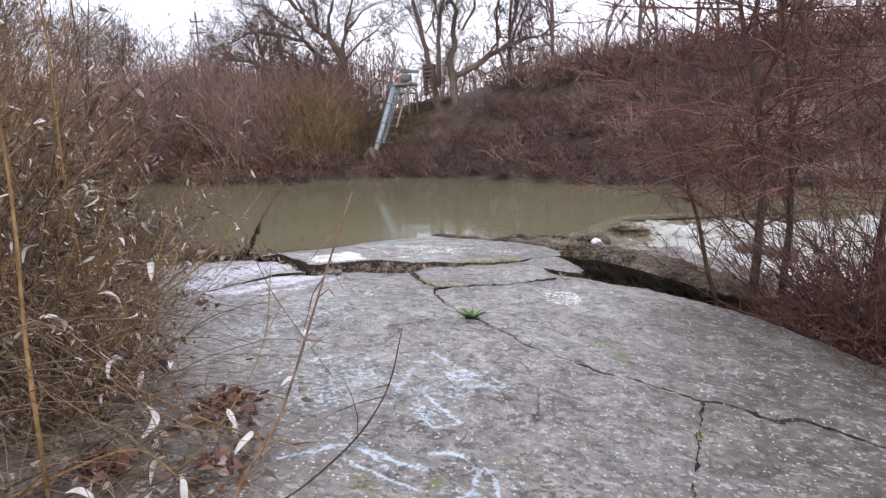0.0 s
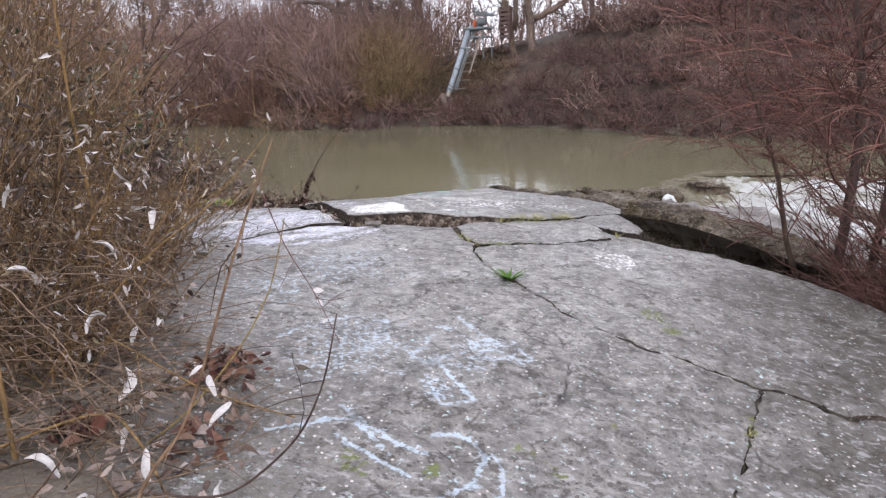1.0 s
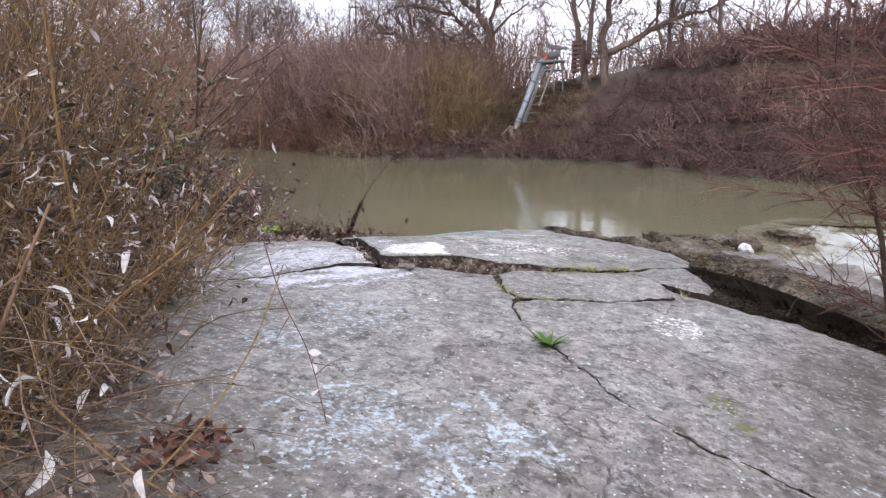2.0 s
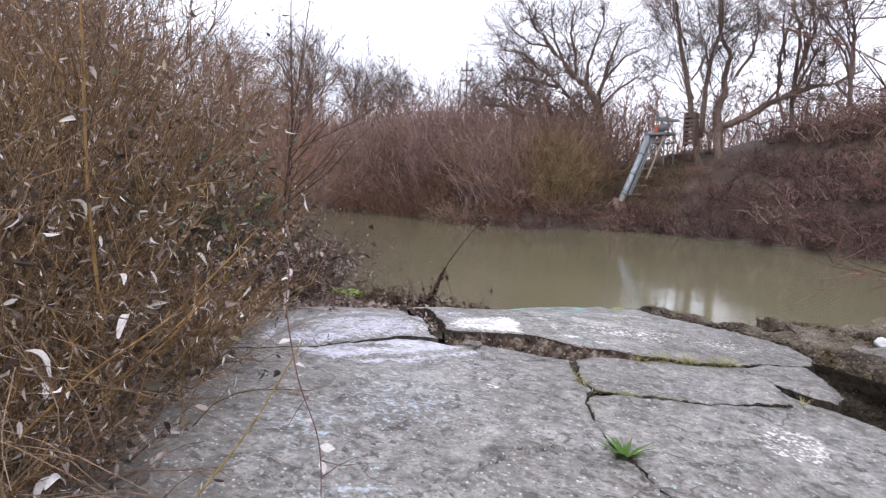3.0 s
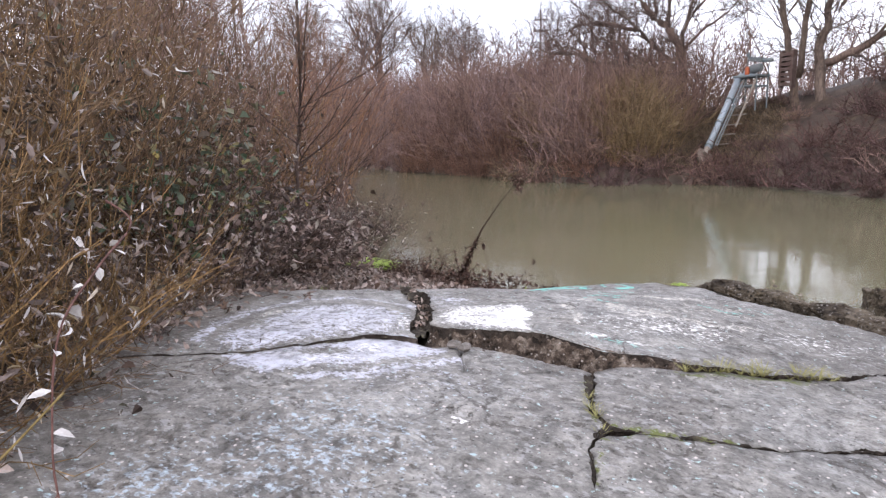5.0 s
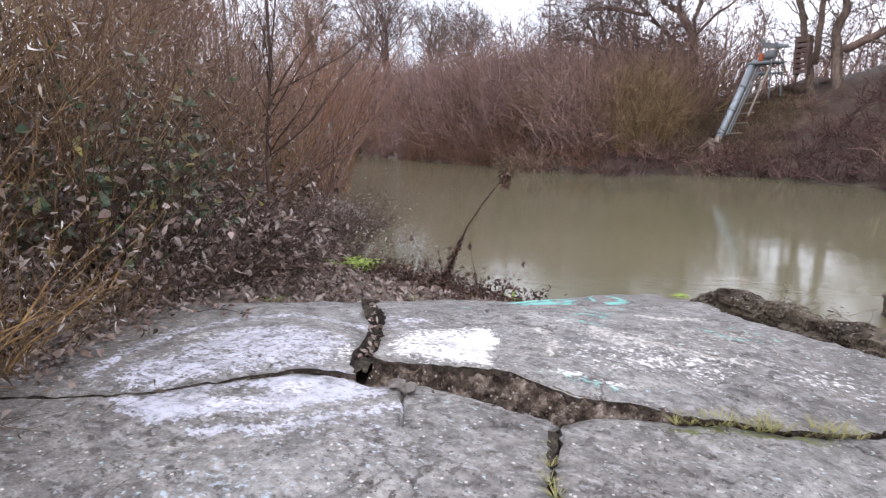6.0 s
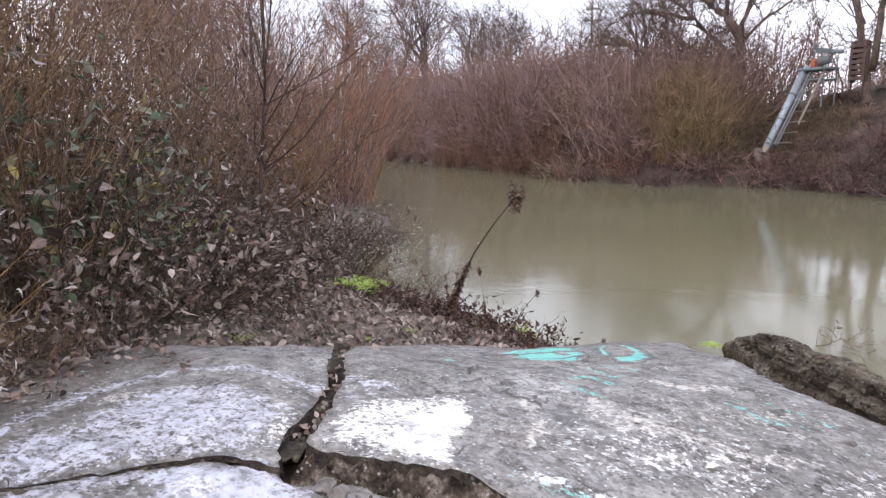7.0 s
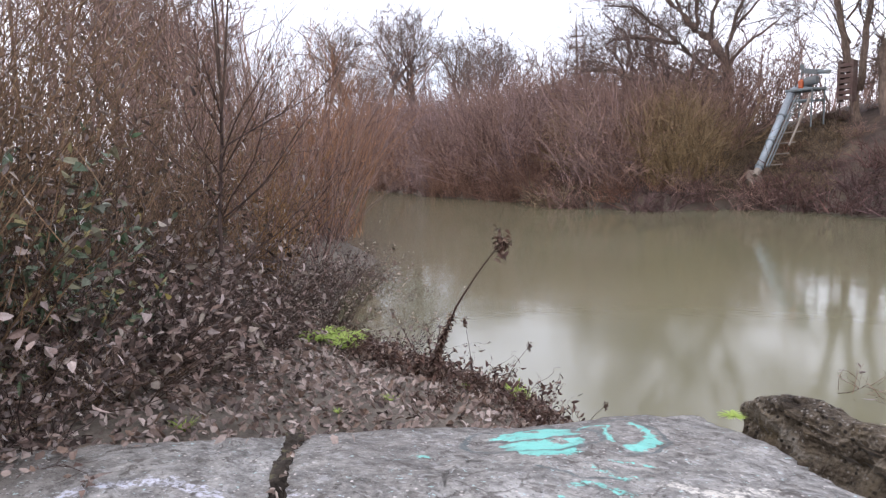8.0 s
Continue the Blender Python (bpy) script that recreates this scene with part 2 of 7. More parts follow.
def water_material():
    n = Nodes("turbid_river_water", 0.085, 0.5)
    n.bsdf.inputs["IOR"].default_value = 1.5
    drift = n.stretch(n.where(), (0.8, 1.0, 1.0))
    col = n.ramp(n.noise(0.12, 3, vec=drift), (0.35, (0.142, 0.132, 0.077)), (0.65, (0.176, 0.165, 0.102)))
    rings = n.noise(9, 3, 0.6, drift)
    swell = n.noise(1.1, 3, 0.5, drift)
    n.bump((swell, 0.10, 0.05), (rings, 0.09, 0.010), (n.noise(34, 2, 0.5, drift), 0.05, 0.004))
    return n.done(col)


def foam_material():
    n = Nodes("white_water", 0.35, 0.5)
    flow = n.stretch(n.where(), (1.1, 0.6, 1.5))
    a, b = n.noise(1.5, 6, 0.65, flow), n.noise(8, 5, 0.7, flow)
    f = n.maths("ADD", n.maths("MULTIPLY", a, 0.7), n.maths("MULTIPLY", b, 0.3))
    f = n.maths("ADD", f, n.maths("MULTIPLY", n.attr("foam"), 0.25))
    col = n.ramp(f, (0.62, (0.155, 0.135, 0.08)), (0.69, (0.27, 0.26, 0.205)), (0.79, (0.40, 0.40, 0.375)), (0.95, (0.58, 0.60, 0.59)))
    n.bump((a, 0.8, 0.12), (b, 0.7, 0.03))
    return n.done(col, n.ramp(f, (0.62, 0.06), (0.76, 0.4)))


def bark_material(name, dark, light, scale=30.0, island=True):
    n = Nodes(name, 0.85, 0.2)
    g = n.noise(scale, 4, 0.65, n.stretch(n.where(True), (1, 1, 0.25)))
    col = n.mix(n.ramp(g, (0.3, 0.0), (0.7, 1.0)), dark, light)
    r = n.chance(island)
    col = n.mix(0.9, col, n.ramp(r, (0.0, 0.20), (0.5, 0.48), (1.0, 0.80)), "OVERLAY")
    o = n.chance()
    col = n.mix(0.5, col, n.ramp(o, (0.0, (0.64, 0.48, 0.42)), (0.35, (0.46, 0.42, 0.47)), (0.7, (0.58, 0.48, 0.38)), (1.0, (0.49, 0.44, 0.45))), "OVERLAY")
    n.bump((g, 0.5, 0.004))
    return n.done(col)


def leaf_material(name, *colours, rough=0.75):
    n = Nodes(name, rough, 0.25)
    r = n.chance(True)
    stops = [(i / max(1, len(colours) - 1), c) for i, c in enumerate(colours)]
    col = n.ramp(r, *stops)
    g = n.noise(60, 3, 0.6)
    col = n.mix(0.5, col, n.ramp(g, (0.3, 0.3), (0.7, 0.68)), "OVERLAY")
    n.bump((g, 0.4, 0.003))
    return n.done(col)


def plain_material(name, colour, rough=0.6, metal=0.0, worn=(0.2, 0.17, 0.14), amount=0.4, scale=5.0):
    n = Nodes(name, rough, 0.4, metal)
    g = n.noise(scale, 6, 0.65)
    fine = n.noise(scale * 9, 3)
    col = n.mix(n.maths("MULTIPLY", n.ramp(g, (0.45, 0.0), (0.65, 1.0)), amount), colour, worn)
    col = n.mix(0.5, col, n.ramp(fine, (0.3, 0.35), (0.7, 0.65)), "OVERLAY")
    n.bump((fine, 0.3, 0.003))
    return n.done(col)


CONCRETE, BROKEN_SHADE, WASHED, STRATA = concrete_material(), broken_material(), rock_top_material(), strata_material()
SOIL, RIVER, FOAM = soil_material(), water_material(), foam_material()
WILLOW = bark_material("willow_bark", (0.06, 0.042, 0.028), (0.25, 0.178, 0.112))
GREENISH = bark_material("yellow_willow_bark", (0.11, 0.09, 0.035), (0.25, 0.205, 0.085))
DARK_BRUSH = bark_material("dark_brush_bark", (0.06, 0.038, 0.035), (0.18, 0.12, 0.108))
TAN = bark_material("tan_brush_bark", (0.10, 0.078, 0.05), (0.29, 0.23, 0.155))
CRACK_DIRT = joint_material()
CRUMBLED = crumbled_material()
OLIVE = bark_material("olive_willow_bark", (0.075, 0.050, 0.023), (0.315, 0.21, 0.092))
RED_TWIG = bark_material("dogwood_bark", (0.055, 0.03, 0.026), (0.18, 0.10, 0.082))
RUST_BRUSH = bark_material("rusty_brush_bark", (0.115, 0.07, 0.053), (0.29, 0.188, 0.14))
BRUSH = bark_material("winter_brush_bark", (0.11, 0.078, 0.066), (0.32, 0.23, 0.195))
OLIVE_BRUSH = bark_material("olive_brush_bark", (0.10, 0.075, 0.040), (0.28, 0.215, 0.125))
MAUVE = bark_material("mauve_brush_bark", (0.115, 0.083, 0.078), (0.345, 0.255, 0.236))
ORANGE_BRUSH = bark_material("orange_brush_bark", (0.17, 0.095, 0.055), (0.40, 0.235, 0.14))
TREE_BARK = bark_material("grey_tree_bark", (0.075, 0.059, 0.051), (0.215, 0.176, 0.15), 12.0)
DARK_TWIG = bark_material("dark_sapling_bark", (0.04, 0.03, 0.027), (0.115, 0.085, 0.07))
PALE_LEAF = leaf_material("withered_willow_leaf", (0.47, 0.44, 0.42), (0.60, 0.575, 0.56), (0.34, 0.31, 0.30), (0.52, 0.49, 0.48), (0.42, 0.35, 0.26), (0.28, 0.24, 0.23))
WITHERED = leaf_material("dull_willow_leaf", (0.06, 0.044, 0.038), (0.22, 0.17, 0.15), (0.36, 0.31, 0.29), (0.11, 0.08, 0.06), (0.27, 0.21, 0.125), (0.055, 0.04, 0.035), (0.18, 0.14, 0.125), (0.44, 0.395, 0.37))
BRAMBLE_LEAF = leaf_material("faded_bramble_leaf", (0.14, 0.092, 0.076), (0.31, 0.235, 0.205), (0.03, 0.021, 0.018), (0.42, 0.345, 0.315), (0.07, 0.049, 0.041), (0.24, 0.17, 0.145), (0.035, 0.025, 0.02), (0.16, 0.11, 0.092), (0.32, 0.28, 0.235), (0.19, 0.125, 0.10), (0.06, 0.05, 0.035))
# near-black leaf colours that carry the shade inside the shrubs
SHADE_LEAF = leaf_material("shade_dark_leaf", (0.035, 0.024, 0.02), (0.075, 0.052, 0.042), (0.05, 0.045, 0.028), (0.11, 0.075, 0.06))
GREEN_BRAMBLE = leaf_material("green_bramble_leaf", (0.035, 0.065, 0.028), (0.13, 0.16, 0.115), (0.045, 0.08, 0.03), (0.19, 0.20, 0.16), (0.24, 0.19, 0.05))
LITTER = leaf_material("leaf_litter", (0.10, 0.068, 0.055), (0.31, 0.24, 0.205), (0.13, 0.09, 0.073), (0.50, 0.42, 0.375), (0.19, 0.125, 0.09), (0.38, 0.31, 0.275), (0.045, 0.031, 0.027))
FRESH = leaf_material("fresh_weed_leaf", (0.12, 0.20, 0.03), (0.26, 0.34, 0.07), (0.34, 0.41, 0.12))
DEEP_GREEN = leaf_material("grass_blade", (0.035, 0.085, 0.012), (0.09, 0.17, 0.03))
PALE_GRASS = leaf_material("bleached_grass", (0.22, 0.21, 0.07), (0.33, 0.30, 0.13), (0.14, 0.17, 0.05))
DOCK = leaf_material("dead_dock", (0.055, 0.033, 0.026), (0.14, 0.08, 0.06), (0.045, 0.028, 0.023), (0.22, 0.155, 0.115))
STEEL = plain_material("galvanised_steel", (0.33, 0.38, 0.42), 0.5, 0.3, (0.30, 0.30, 0.29), 0.4, 2.0)
FRAME_STEEL = plain_material("dull_frame_steel", (0.16, 0.19, 0.20), 0.6, 0.2)
ORANGE = plain_material("orange_paint", (0.48, 0.11, 0.04), 0.6)
GREY_PAINT = plain_material("grey_machine_paint", (0.13, 0.14, 0.145), 0.6)
RUSTY_WOOD = plain_material("brown_cabinet_paint", (0.085, 0.05, 0.042), 0.8)
TIMBER = plain_material("weathered_timber", (0.28, 0.24, 0.20), 0.85)
LUMP = plain_material("earthy_stone", (0.16, 0.125, 0.10), 0.9)

# ---- mesh helpers ----


class Geo:
    """Collects vertices and faces for one mesh."""

    def __init__(self):
        self.v, self.f = [], []

    def tube(self, pts, radii, sides=3):
        n0 = len(self.v)
        k = len(pts)
        for i, (p, r) in enumerate(zip(pts, radii)):
            a = pts[max(i - 1, 0)]
            b = pts[min(i + 1, k - 1)]
            d = (b - a)
            d = d.normalized() if d.length > 1e-9 else Vector((0, 0, 1))
            u = d.orthogonal().normalized()
            w = d.cross(u)
            for s in range(sides):
                q = 2 * math.pi * s / sides
                self.v.append(p + (u * math.cos(q) + w * math.sin(q)) * r)
        for i in range(k - 1):
            for s in range(sides):
                t = (s + 1) % sides
                a = n0 + i * sides
                self.f.append((a + s, a + t, a + sides + t, a + sides + s))
        if sides > 3:
            self.f.append(tuple(n0 + s for s in reversed(range(sides))))
            self.f.append(tuple(n0 + (k - 1) * sides + s for s in range(sides)))

    def spike(self, a, b, r):
        """A fine twig: a three-sided needle."""
        n0 = len(self.v)
        d = (b - a)
        if d.length < 1e-6:
            return
        d.normalize()
        u = d.orthogonal().normalized()
        w = d.cross(u)
        for s in range(3):
            q = 2.0944 * s
            self.v.append(a + (u * math.cos(q) + w * math.sin(q)) * r)
        self.v.append(b)
        self.f += [(n0, n0 + 1, n0 + 3), (n0 + 1, n0 + 2, n0 + 3), (n0 + 2, n0, n0 + 3)]

    def leaf(self, p, along, up, length, width, curl=0.3, fold=0.3):
        """A leaf blade, folded on its midrib and curled along its length."""
        n0 = len(self.v)
        a = along.normalized()
        s = a.cross(up)
        s = s.normalized() if s.length > 1e-6 else a.orthogonal().normalized()
        n = s.cross(a)
        for i, (t, w) in enumerate(((0.0, 0.08), (0.35, 1.0), (0.7, 0.8), (1.0, 0.05))):
            c = p + a * (length * t) - n * (curl * length * t * t)
            self.v += [c - s * (width * w / 2) + n * (fold * width * w / 2), c, c + s * (width * w / 2) + n * (fold * width * w / 2)]
        for i in range(3):
            b = n0 + 3 * i
            self.f += [(b, b + 1, b + 4, b + 3), (b + 1, b + 2, b + 5, b + 4)]

    def box(self, c, half, m=None):
        n0 = len(self.v)
        for x in (-1, 1):
            for y in (-1, 1):
                for z in (-1, 1):
                    p = Vector((x * half[0], y * half[1], z * half[2]))
                    self.v.append((m @ p if m else p) + Vector(c))
        for f in ((0, 1, 3, 2), (4, 6, 7, 5), (0, 4, 5, 1), (2, 3, 7, 6), (0, 2, 6, 4), (1, 5, 7, 3)):
            self.f.append(tuple(n0 + i for i in f))

    def mesh(self, name, mat, smooth=False):
        me = bpy.data.meshes.new(name)
        me.from_pydata([tuple(v) for v in self.v], [], self.f)
        me.update()
        me.materials.append(mat)
        if smooth:
            me.polygons.foreach_set("use_smooth", [True] * len(me.polygons))
        return me


def part(name, geo, mat, parent=None, label="", kind="", smooth=False):
    me = geo if isinstance(geo, bpy.types.Mesh) else geo.mesh(name, mat, smooth)
    ob = new(name, me)
    if parent is not None:
        ob.parent = parent
    return tagged(ob, label, kind=kind)


def thing(name, at, label, category, group="", kind=""):
    ob = new(name)
    ob.matrix_basis = at if isinstance(at, Matrix) else Matrix.Translation(at)
    ob.empty_display_size = 0.1
    return tagged(ob, label, category, group, kind)


def beam(geo, a, b, r, sides=6):
    geo.tube([Vector(a), Vector(b)], [r, r], sides)


def wander(rng, p, d, length, segs, wobble, lift=0.0):
    """A crooked path from p along d."""
    pts, d = [p.copy()], d.normalized()
    for i in range(segs):
        d = (d + Vector((rng.gauss(0, wobble), rng.gauss(0, wobble), rng.gauss(0, wobble) + lift))).normalized()
        pts.append(pts[-1] + d * (length / segs))
    return pts


def taper(r0, r1, k):
    return [r0 + (r1 - r0) * i / (k - 1) for i in range(k)]


# ---- the lie of the land ----
FAR_SHORE = [(160, -75), (60, -12), (30, 10), (14, 19.3), (6.3, 24.5), (3.2, 26.7), (-0.3, 30.6), (-2, 32.2), (-4.2, 32.9), (-7, 31.4), (-11.5, 32.7), (-16, 35.9), (-22, 38.7), (-32, 45), (-45, 52), (-90, 76), (-240, 150)]
NEAR_SHORE = [(150, -140), (50, -55), (20, -20), (8, -1), (5.2, 4.6), (3.3, 7.0), (2.2, 7.9), (0.9, 8.9), (-0.2, 9.7), (-1.2, 10.4), (-2.4, 11.2), (-4.5, 11.8), (-6.4, 12.4), (-8.2, 15), (-10, 18), (-16, 22), (-25, 28.5), (-45, 41), (-90, 63), (-240, 130)]


def side_of(poly, x, y):
    """Signed distance from a line of points: plus on its right, walking along it."""
    best = np.full(np.shape(x), 1e9)
    sign = np.ones(np.shape(x))
    for (ax, ay), (bx, by) in zip(poly, poly[1:]):
        dx, dy = bx - ax, by - ay
        t = np.clip(((x - ax) * dx + (y - ay) * dy) / (dx * dx + dy * dy), 0, 1)
        d = np.hypot(x - ax - t * dx, y - ay - t * dy)
        s = np.where((x - ax) * dy - (y - ay) * dx >= 0, 1.0, -1.0)
        closer = d < best
        best, sign = np.where(closer, d, best), np.where(closer, s, sign)
    return best * sign


SLAB_BRINK = [(-0.75, 9.75), (-0.5, 9.3), (-0.28, 9.12), (0.07, 8.66), (0.43, 8.5), (0.87, 8.35), (1.2, 8.18), (1.34, 7.9), (1.33, 7.6), (1.4, 6.85), (1.4, 6.62), (1.6, 6.5), (1.87, 6.47), (2.13, 6.28), (2.53, 6.08), (2.7, 5.92), (3.02, 5.58), (3.35, 5.18), (3.95, 4.3), (4.3, 3.4)]


def slab_z(x, y):
    u = np.clip(x, -3.6, 4.2)
    v = y - 6.0
    v = np.where(v < -2.8, -2.8 + 0.25 * (v + 2.8), v)
    v = np.maximum(v, -3.6)
    sag = 0.05 * np.clip((u + 0.2) / 1.2, 0, 1) * np.clip((v - 0.9) / 1.0, 0, 1) + 0.035 * np.clip((v - 1.6) / 1.2, 0, 1)
    return -0.0167 - 0.0856 * u + 0.0178 * v - 0.0178 * u * u + 0.0242 * u * v - 0.0125 * v * v - sag


def mud_edge(y):
    """How far to the right the silt and leaves reach over the concrete."""
    return np.interp(y, [-3, 0, 2, 2.8, 3.2, 3.5, 3.75, 4.1, 4.8, 5.4, 6.3, 7.0, 8], [-0.3, -0.4, -0.5, -0.63, -0.72, -0.83, -1.15, -1.6, -1.97, -2.25, -2.75, -3.0, -3.0])


def wave(x, y, s):
    return np.sin(x * s + 1.3 * np.sin(y * s * 0.7)) * np.cos(y * s * 0.9 + 0.8 * np.sin(x * s * 1.1))


def ground_z(x, y):
    near, far = side_of(NEAR_SHORE, x, y), side_of(FAR_SHORE, x, y)
    inland = np.where(near < 0, -near, 0)
    bank = WATER + np.interp(inland, [0, 0.4, 1.1, 2.6, 3.6, 5, 9, 40], [-0.12, 0.2, 0.42, 0.62, 0.95, 1.03, 1.1, 1.4])
    # over and beside the slab
    sz = slab_z(x, y)
    over = np.clip((mud_edge(y) - x) / 0.55 + 0.25 * wave(x, y, 5.0), 0, 1)
    under = sz - 0.11 + 0.14 * over
    left = np.clip((-x - 2.9) / 1.2, 0, 1)
    near_z = np.where((inland > 0.5) & (y < 9.3), under * (1 - left) + left * np.minimum(bank + 0.02 * wave(x, y, 3), 0.12), bank)
    back = np.clip((y - (8.2 + 0.95 * (x + 1.5))) / 0.8 , 0, 1)
    near_z = np.where(x < -0.6, near_z * (1 - back) + back * bank, near_z)
    off = -side_of(SLAB_BRINK, x, y)
    off = np.where(y > 4.0, np.clip(off / 0.12, 0, 1), 0)
    near_z = near_z * (1 - off) + off * np.minimum(near_z, -0.78 - 0.05 * wave(x, y, 6.0))
    right = np.clip((x - 2.2) / 0.8, 0, 1) * (y > 4.5)
    near_z = near_z * (1 - right) + right * np.minimum(near_z, bank + 0.05)
    crest = np.interp(x, [-80, -30, -14, -8, -4, 2, 8, 16, 30], [1.4, 2.0, 2.4, 2.7, 2.95, 3.9, 4.4, 4.8, 4.8])
    beyond = np.where(far > 0, far, 0)
    far_z = WATER + (-0.1 + np.minimum(beyond, 0.6) * 0.9 + crest * np.interp(beyond, [0.3, 1.5, 5.6, 7.0, 12, 60], [0, 0.22, 0.90, 1.0, 0.98, 0.9]))
    far_z = far_z + 0.12 * wave(x, y, 1.7) * np.clip(beyond - 0.5, 0, 1)
    bed = WATER - 0.12 - np.minimum(np.minimum(np.abs(near), np.abs(far)) * 0.35, 1.3)
    return np.where(far > 0, far_z, np.where(near < 0, near_z, bed)), far


def axis(*stretches):
    out = []
    for a, b, step in stretches:
        out += list(np.arange(a, b, step))
    return np.array(out + [stretches[-1][1]])


def grid_mesh(name, xs, ys, z, mat, keep=None):
    nx, ny = len(xs), len(ys)
    gx, gy = np.meshgrid(xs, ys)
    verts = np.column_stack([gx.ravel(), gy.ravel(), z.ravel()])
    i = np.arange(nx * ny).reshape(ny, nx)
    quads = np.stack([i[:-1, :-1], i[:-1, 1:], i[1:, 1:], i[1:, :-1]], -1).reshape(-1, 4)
    if keep is not None:
        k = keep
        quads = quads[(k[:-1, :-1] & k[:-1, 1:] & k[1:, 1:] & k[1:, :-1]).ravel()]
    me = bpy.data.meshes.new(name)
    me.from_pydata(verts.tolist(), [], quads.tolist())
    me.update()
    me.polygons.foreach_set("use_smooth", [True] * len(me.polygons))
    me.materials.append(mat)
    return me


def float_attr(me, name, values):
    me.attributes.new(name, "FLOAT", "POINT").data.foreach_set("value", np.asarray(values, dtype=np.float32))


xs = axis((-400, -100, 30), (-100, -40, 6), (-40, -9, 1.0), (-9, 5, 0.12), (5, 30, 0.8), (30, 100, 7), (100, 400, 30))
ys = axis((-300, -40, 25), (-40, -5, 2.5), (-5, 1.5, 0.4), (1.5, 13, 0.12), (13, 50, 0.8), (50, 110, 5), (110, 600, 40))
gx, gy = np.meshgrid(xs, ys)
gz, gfar = ground_z(gx, gy)
gz = gz + 0.012 * wave(gx, gy, 14.0) * (np.abs(gx) < 9)
me = grid_mesh("ground", xs, ys, gz, SOIL)
float_attr(me, "far", np.clip(gfar.ravel() * 2, 0, 1))
ground = tagged(new("ground", me), "brown silty river banks with leaf litter and dark far embankment", "ground", kind="structure")


def ground_at(x, y):
    return float(ground_z(np.array([float(x)]), np.array([float(y)]))[0][0])


# ---- the river and the rapids over the broken weir ----
WEIR = [(2.3, 9.0), (2.6, 11.6), (3.2, 15.0), (4.3, 16.3), (9.4, 16.0), (14, 18.6)]


def rapid_drop(x, y):
    """How far past the weir's crest, downstream."""
    return side_of([(2.2, 6.0)] + WEIR + [(26, 24)], x, y)


xs = axis((-300, -60, 20), (-60, -20, 4), (-20, 30, 0.7), (30, 200, 12))
ys = axis((-140, -20, 12), (-20, 60, 0.7), (60, 160, 10))
gx, gy = np.meshgrid(xs, ys)
inside = (side_of(NEAR_SHORE, gx, gy) > -1.2) & (side_of(FAR_SHORE, gx, gy) < 1.5) & (rapid_drop(gx, gy) < 0.75)
river = tagged(new("water", grid_mesh("water", xs, ys, np.full(gx.shape, WATER), RIVER, inside)), "still olive-brown turbid river water under an overcast sky", "river", kind="structure")

xs, ys = axis((0.2, 26, 0.11)), axis((2.0, 24, 0.11))
gx, gy = np.meshgrid(xs, ys)
drop = rapid_drop(gx, gy)
inside = (drop > -0.25) & (side_of(NEAR_SHORE, gx, gy) > -0.6) & (side_of(FAR_SHORE, gx, gy) < 0.8)
rough = np.clip((drop - 0.25 + 0.3 * wave(gx, gy, 1.9) + 0.15 * wave(gx, gy, 5.3)) / 0.9, 0, 1)
rz = WATER + 0.01 - 0.55 * np.clip(drop / 7.0, 0, 1) + rough * (0.05 * wave(gx, gy, 3.1) + 0.035 * wave(gx + 3, gy, 7.3) + 0.02 * wave(gx, gy + 2, 17))
me = grid_mesh("rapids", xs, ys, rz, FOAM, inside)
float_attr(me, "foam", (rough * (1 - 0.5 * np.clip((drop - 4) / 4, 0, 1))).ravel())
tagged(new("rapids", me), "white foaming rapids pouring over a broken weir", "rapids", kind="structure")

# a lump of white water that spills between two blocks
bm = bmesh.new()
bmesh.ops.create_icosphere(bm, subdivisions=4, radius=0.13)
for v in bm.verts:
    v.co *= 1 + 0.4 * noise.noise(v.co * 9.0)
    v.co.z *= 0.8
me = bpy.data.meshes.new("white_water")
bm.to_mesh(me)
bm.free()
me.materials.append(FOAM)
float_attr(me, "foam", np.full(len(me.vertices), 1.8))
spill = tagged(new("white_water", me), "small white spill of water between the weir blocks", "rapids", kind="structure")
spill.matrix_basis = Matrix.Translation((2.76, 12.85, -1.02))

# ---- the cracked slab ----
rng = random.Random(7)
HAIRLINES = [
    [(0.21, 5.19), (-0.01, 5.12), (-0.24, 4.89), (-0.33, 4.58), (-0.54, 4.48)],
    [(-0.32, 4.92), (-0.13, 5.04), (0.16, 5.23)],
    [(0.61, 4.17), (0.57, 3.89), (0.53, 3.76)],
    [(0.70, 7.03), (0.82, 6.97), (0.92, 6.90)],
    [(-0.97, 6.42), (-0.88, 6.28), (-0.80, 6.15)],
    [(-0.85, 7.05), (-0.70, 7.08), (-0.62, 7.13)],
    [(-1.25, 7.95), (-1.22, 7.7), (-1.16, 7.6)],
    [(1.50, 5.3), (1.75, 5.05), (1.9, 4.7), (2.2, 4.5)],
    [(-0.42, 6.46), (-0.47, 6.36), (-0.55, 6.30)],
]
LIP = [(-1.25, 6.55), (-0.77, 6.68), (-0.45, 6.69), (0.0, 6.8), (0.66, 7.06), (1.0, 7.42)]


def polyline_distance(poly, x, y):
    return np.abs(side_of(poly, x, y))


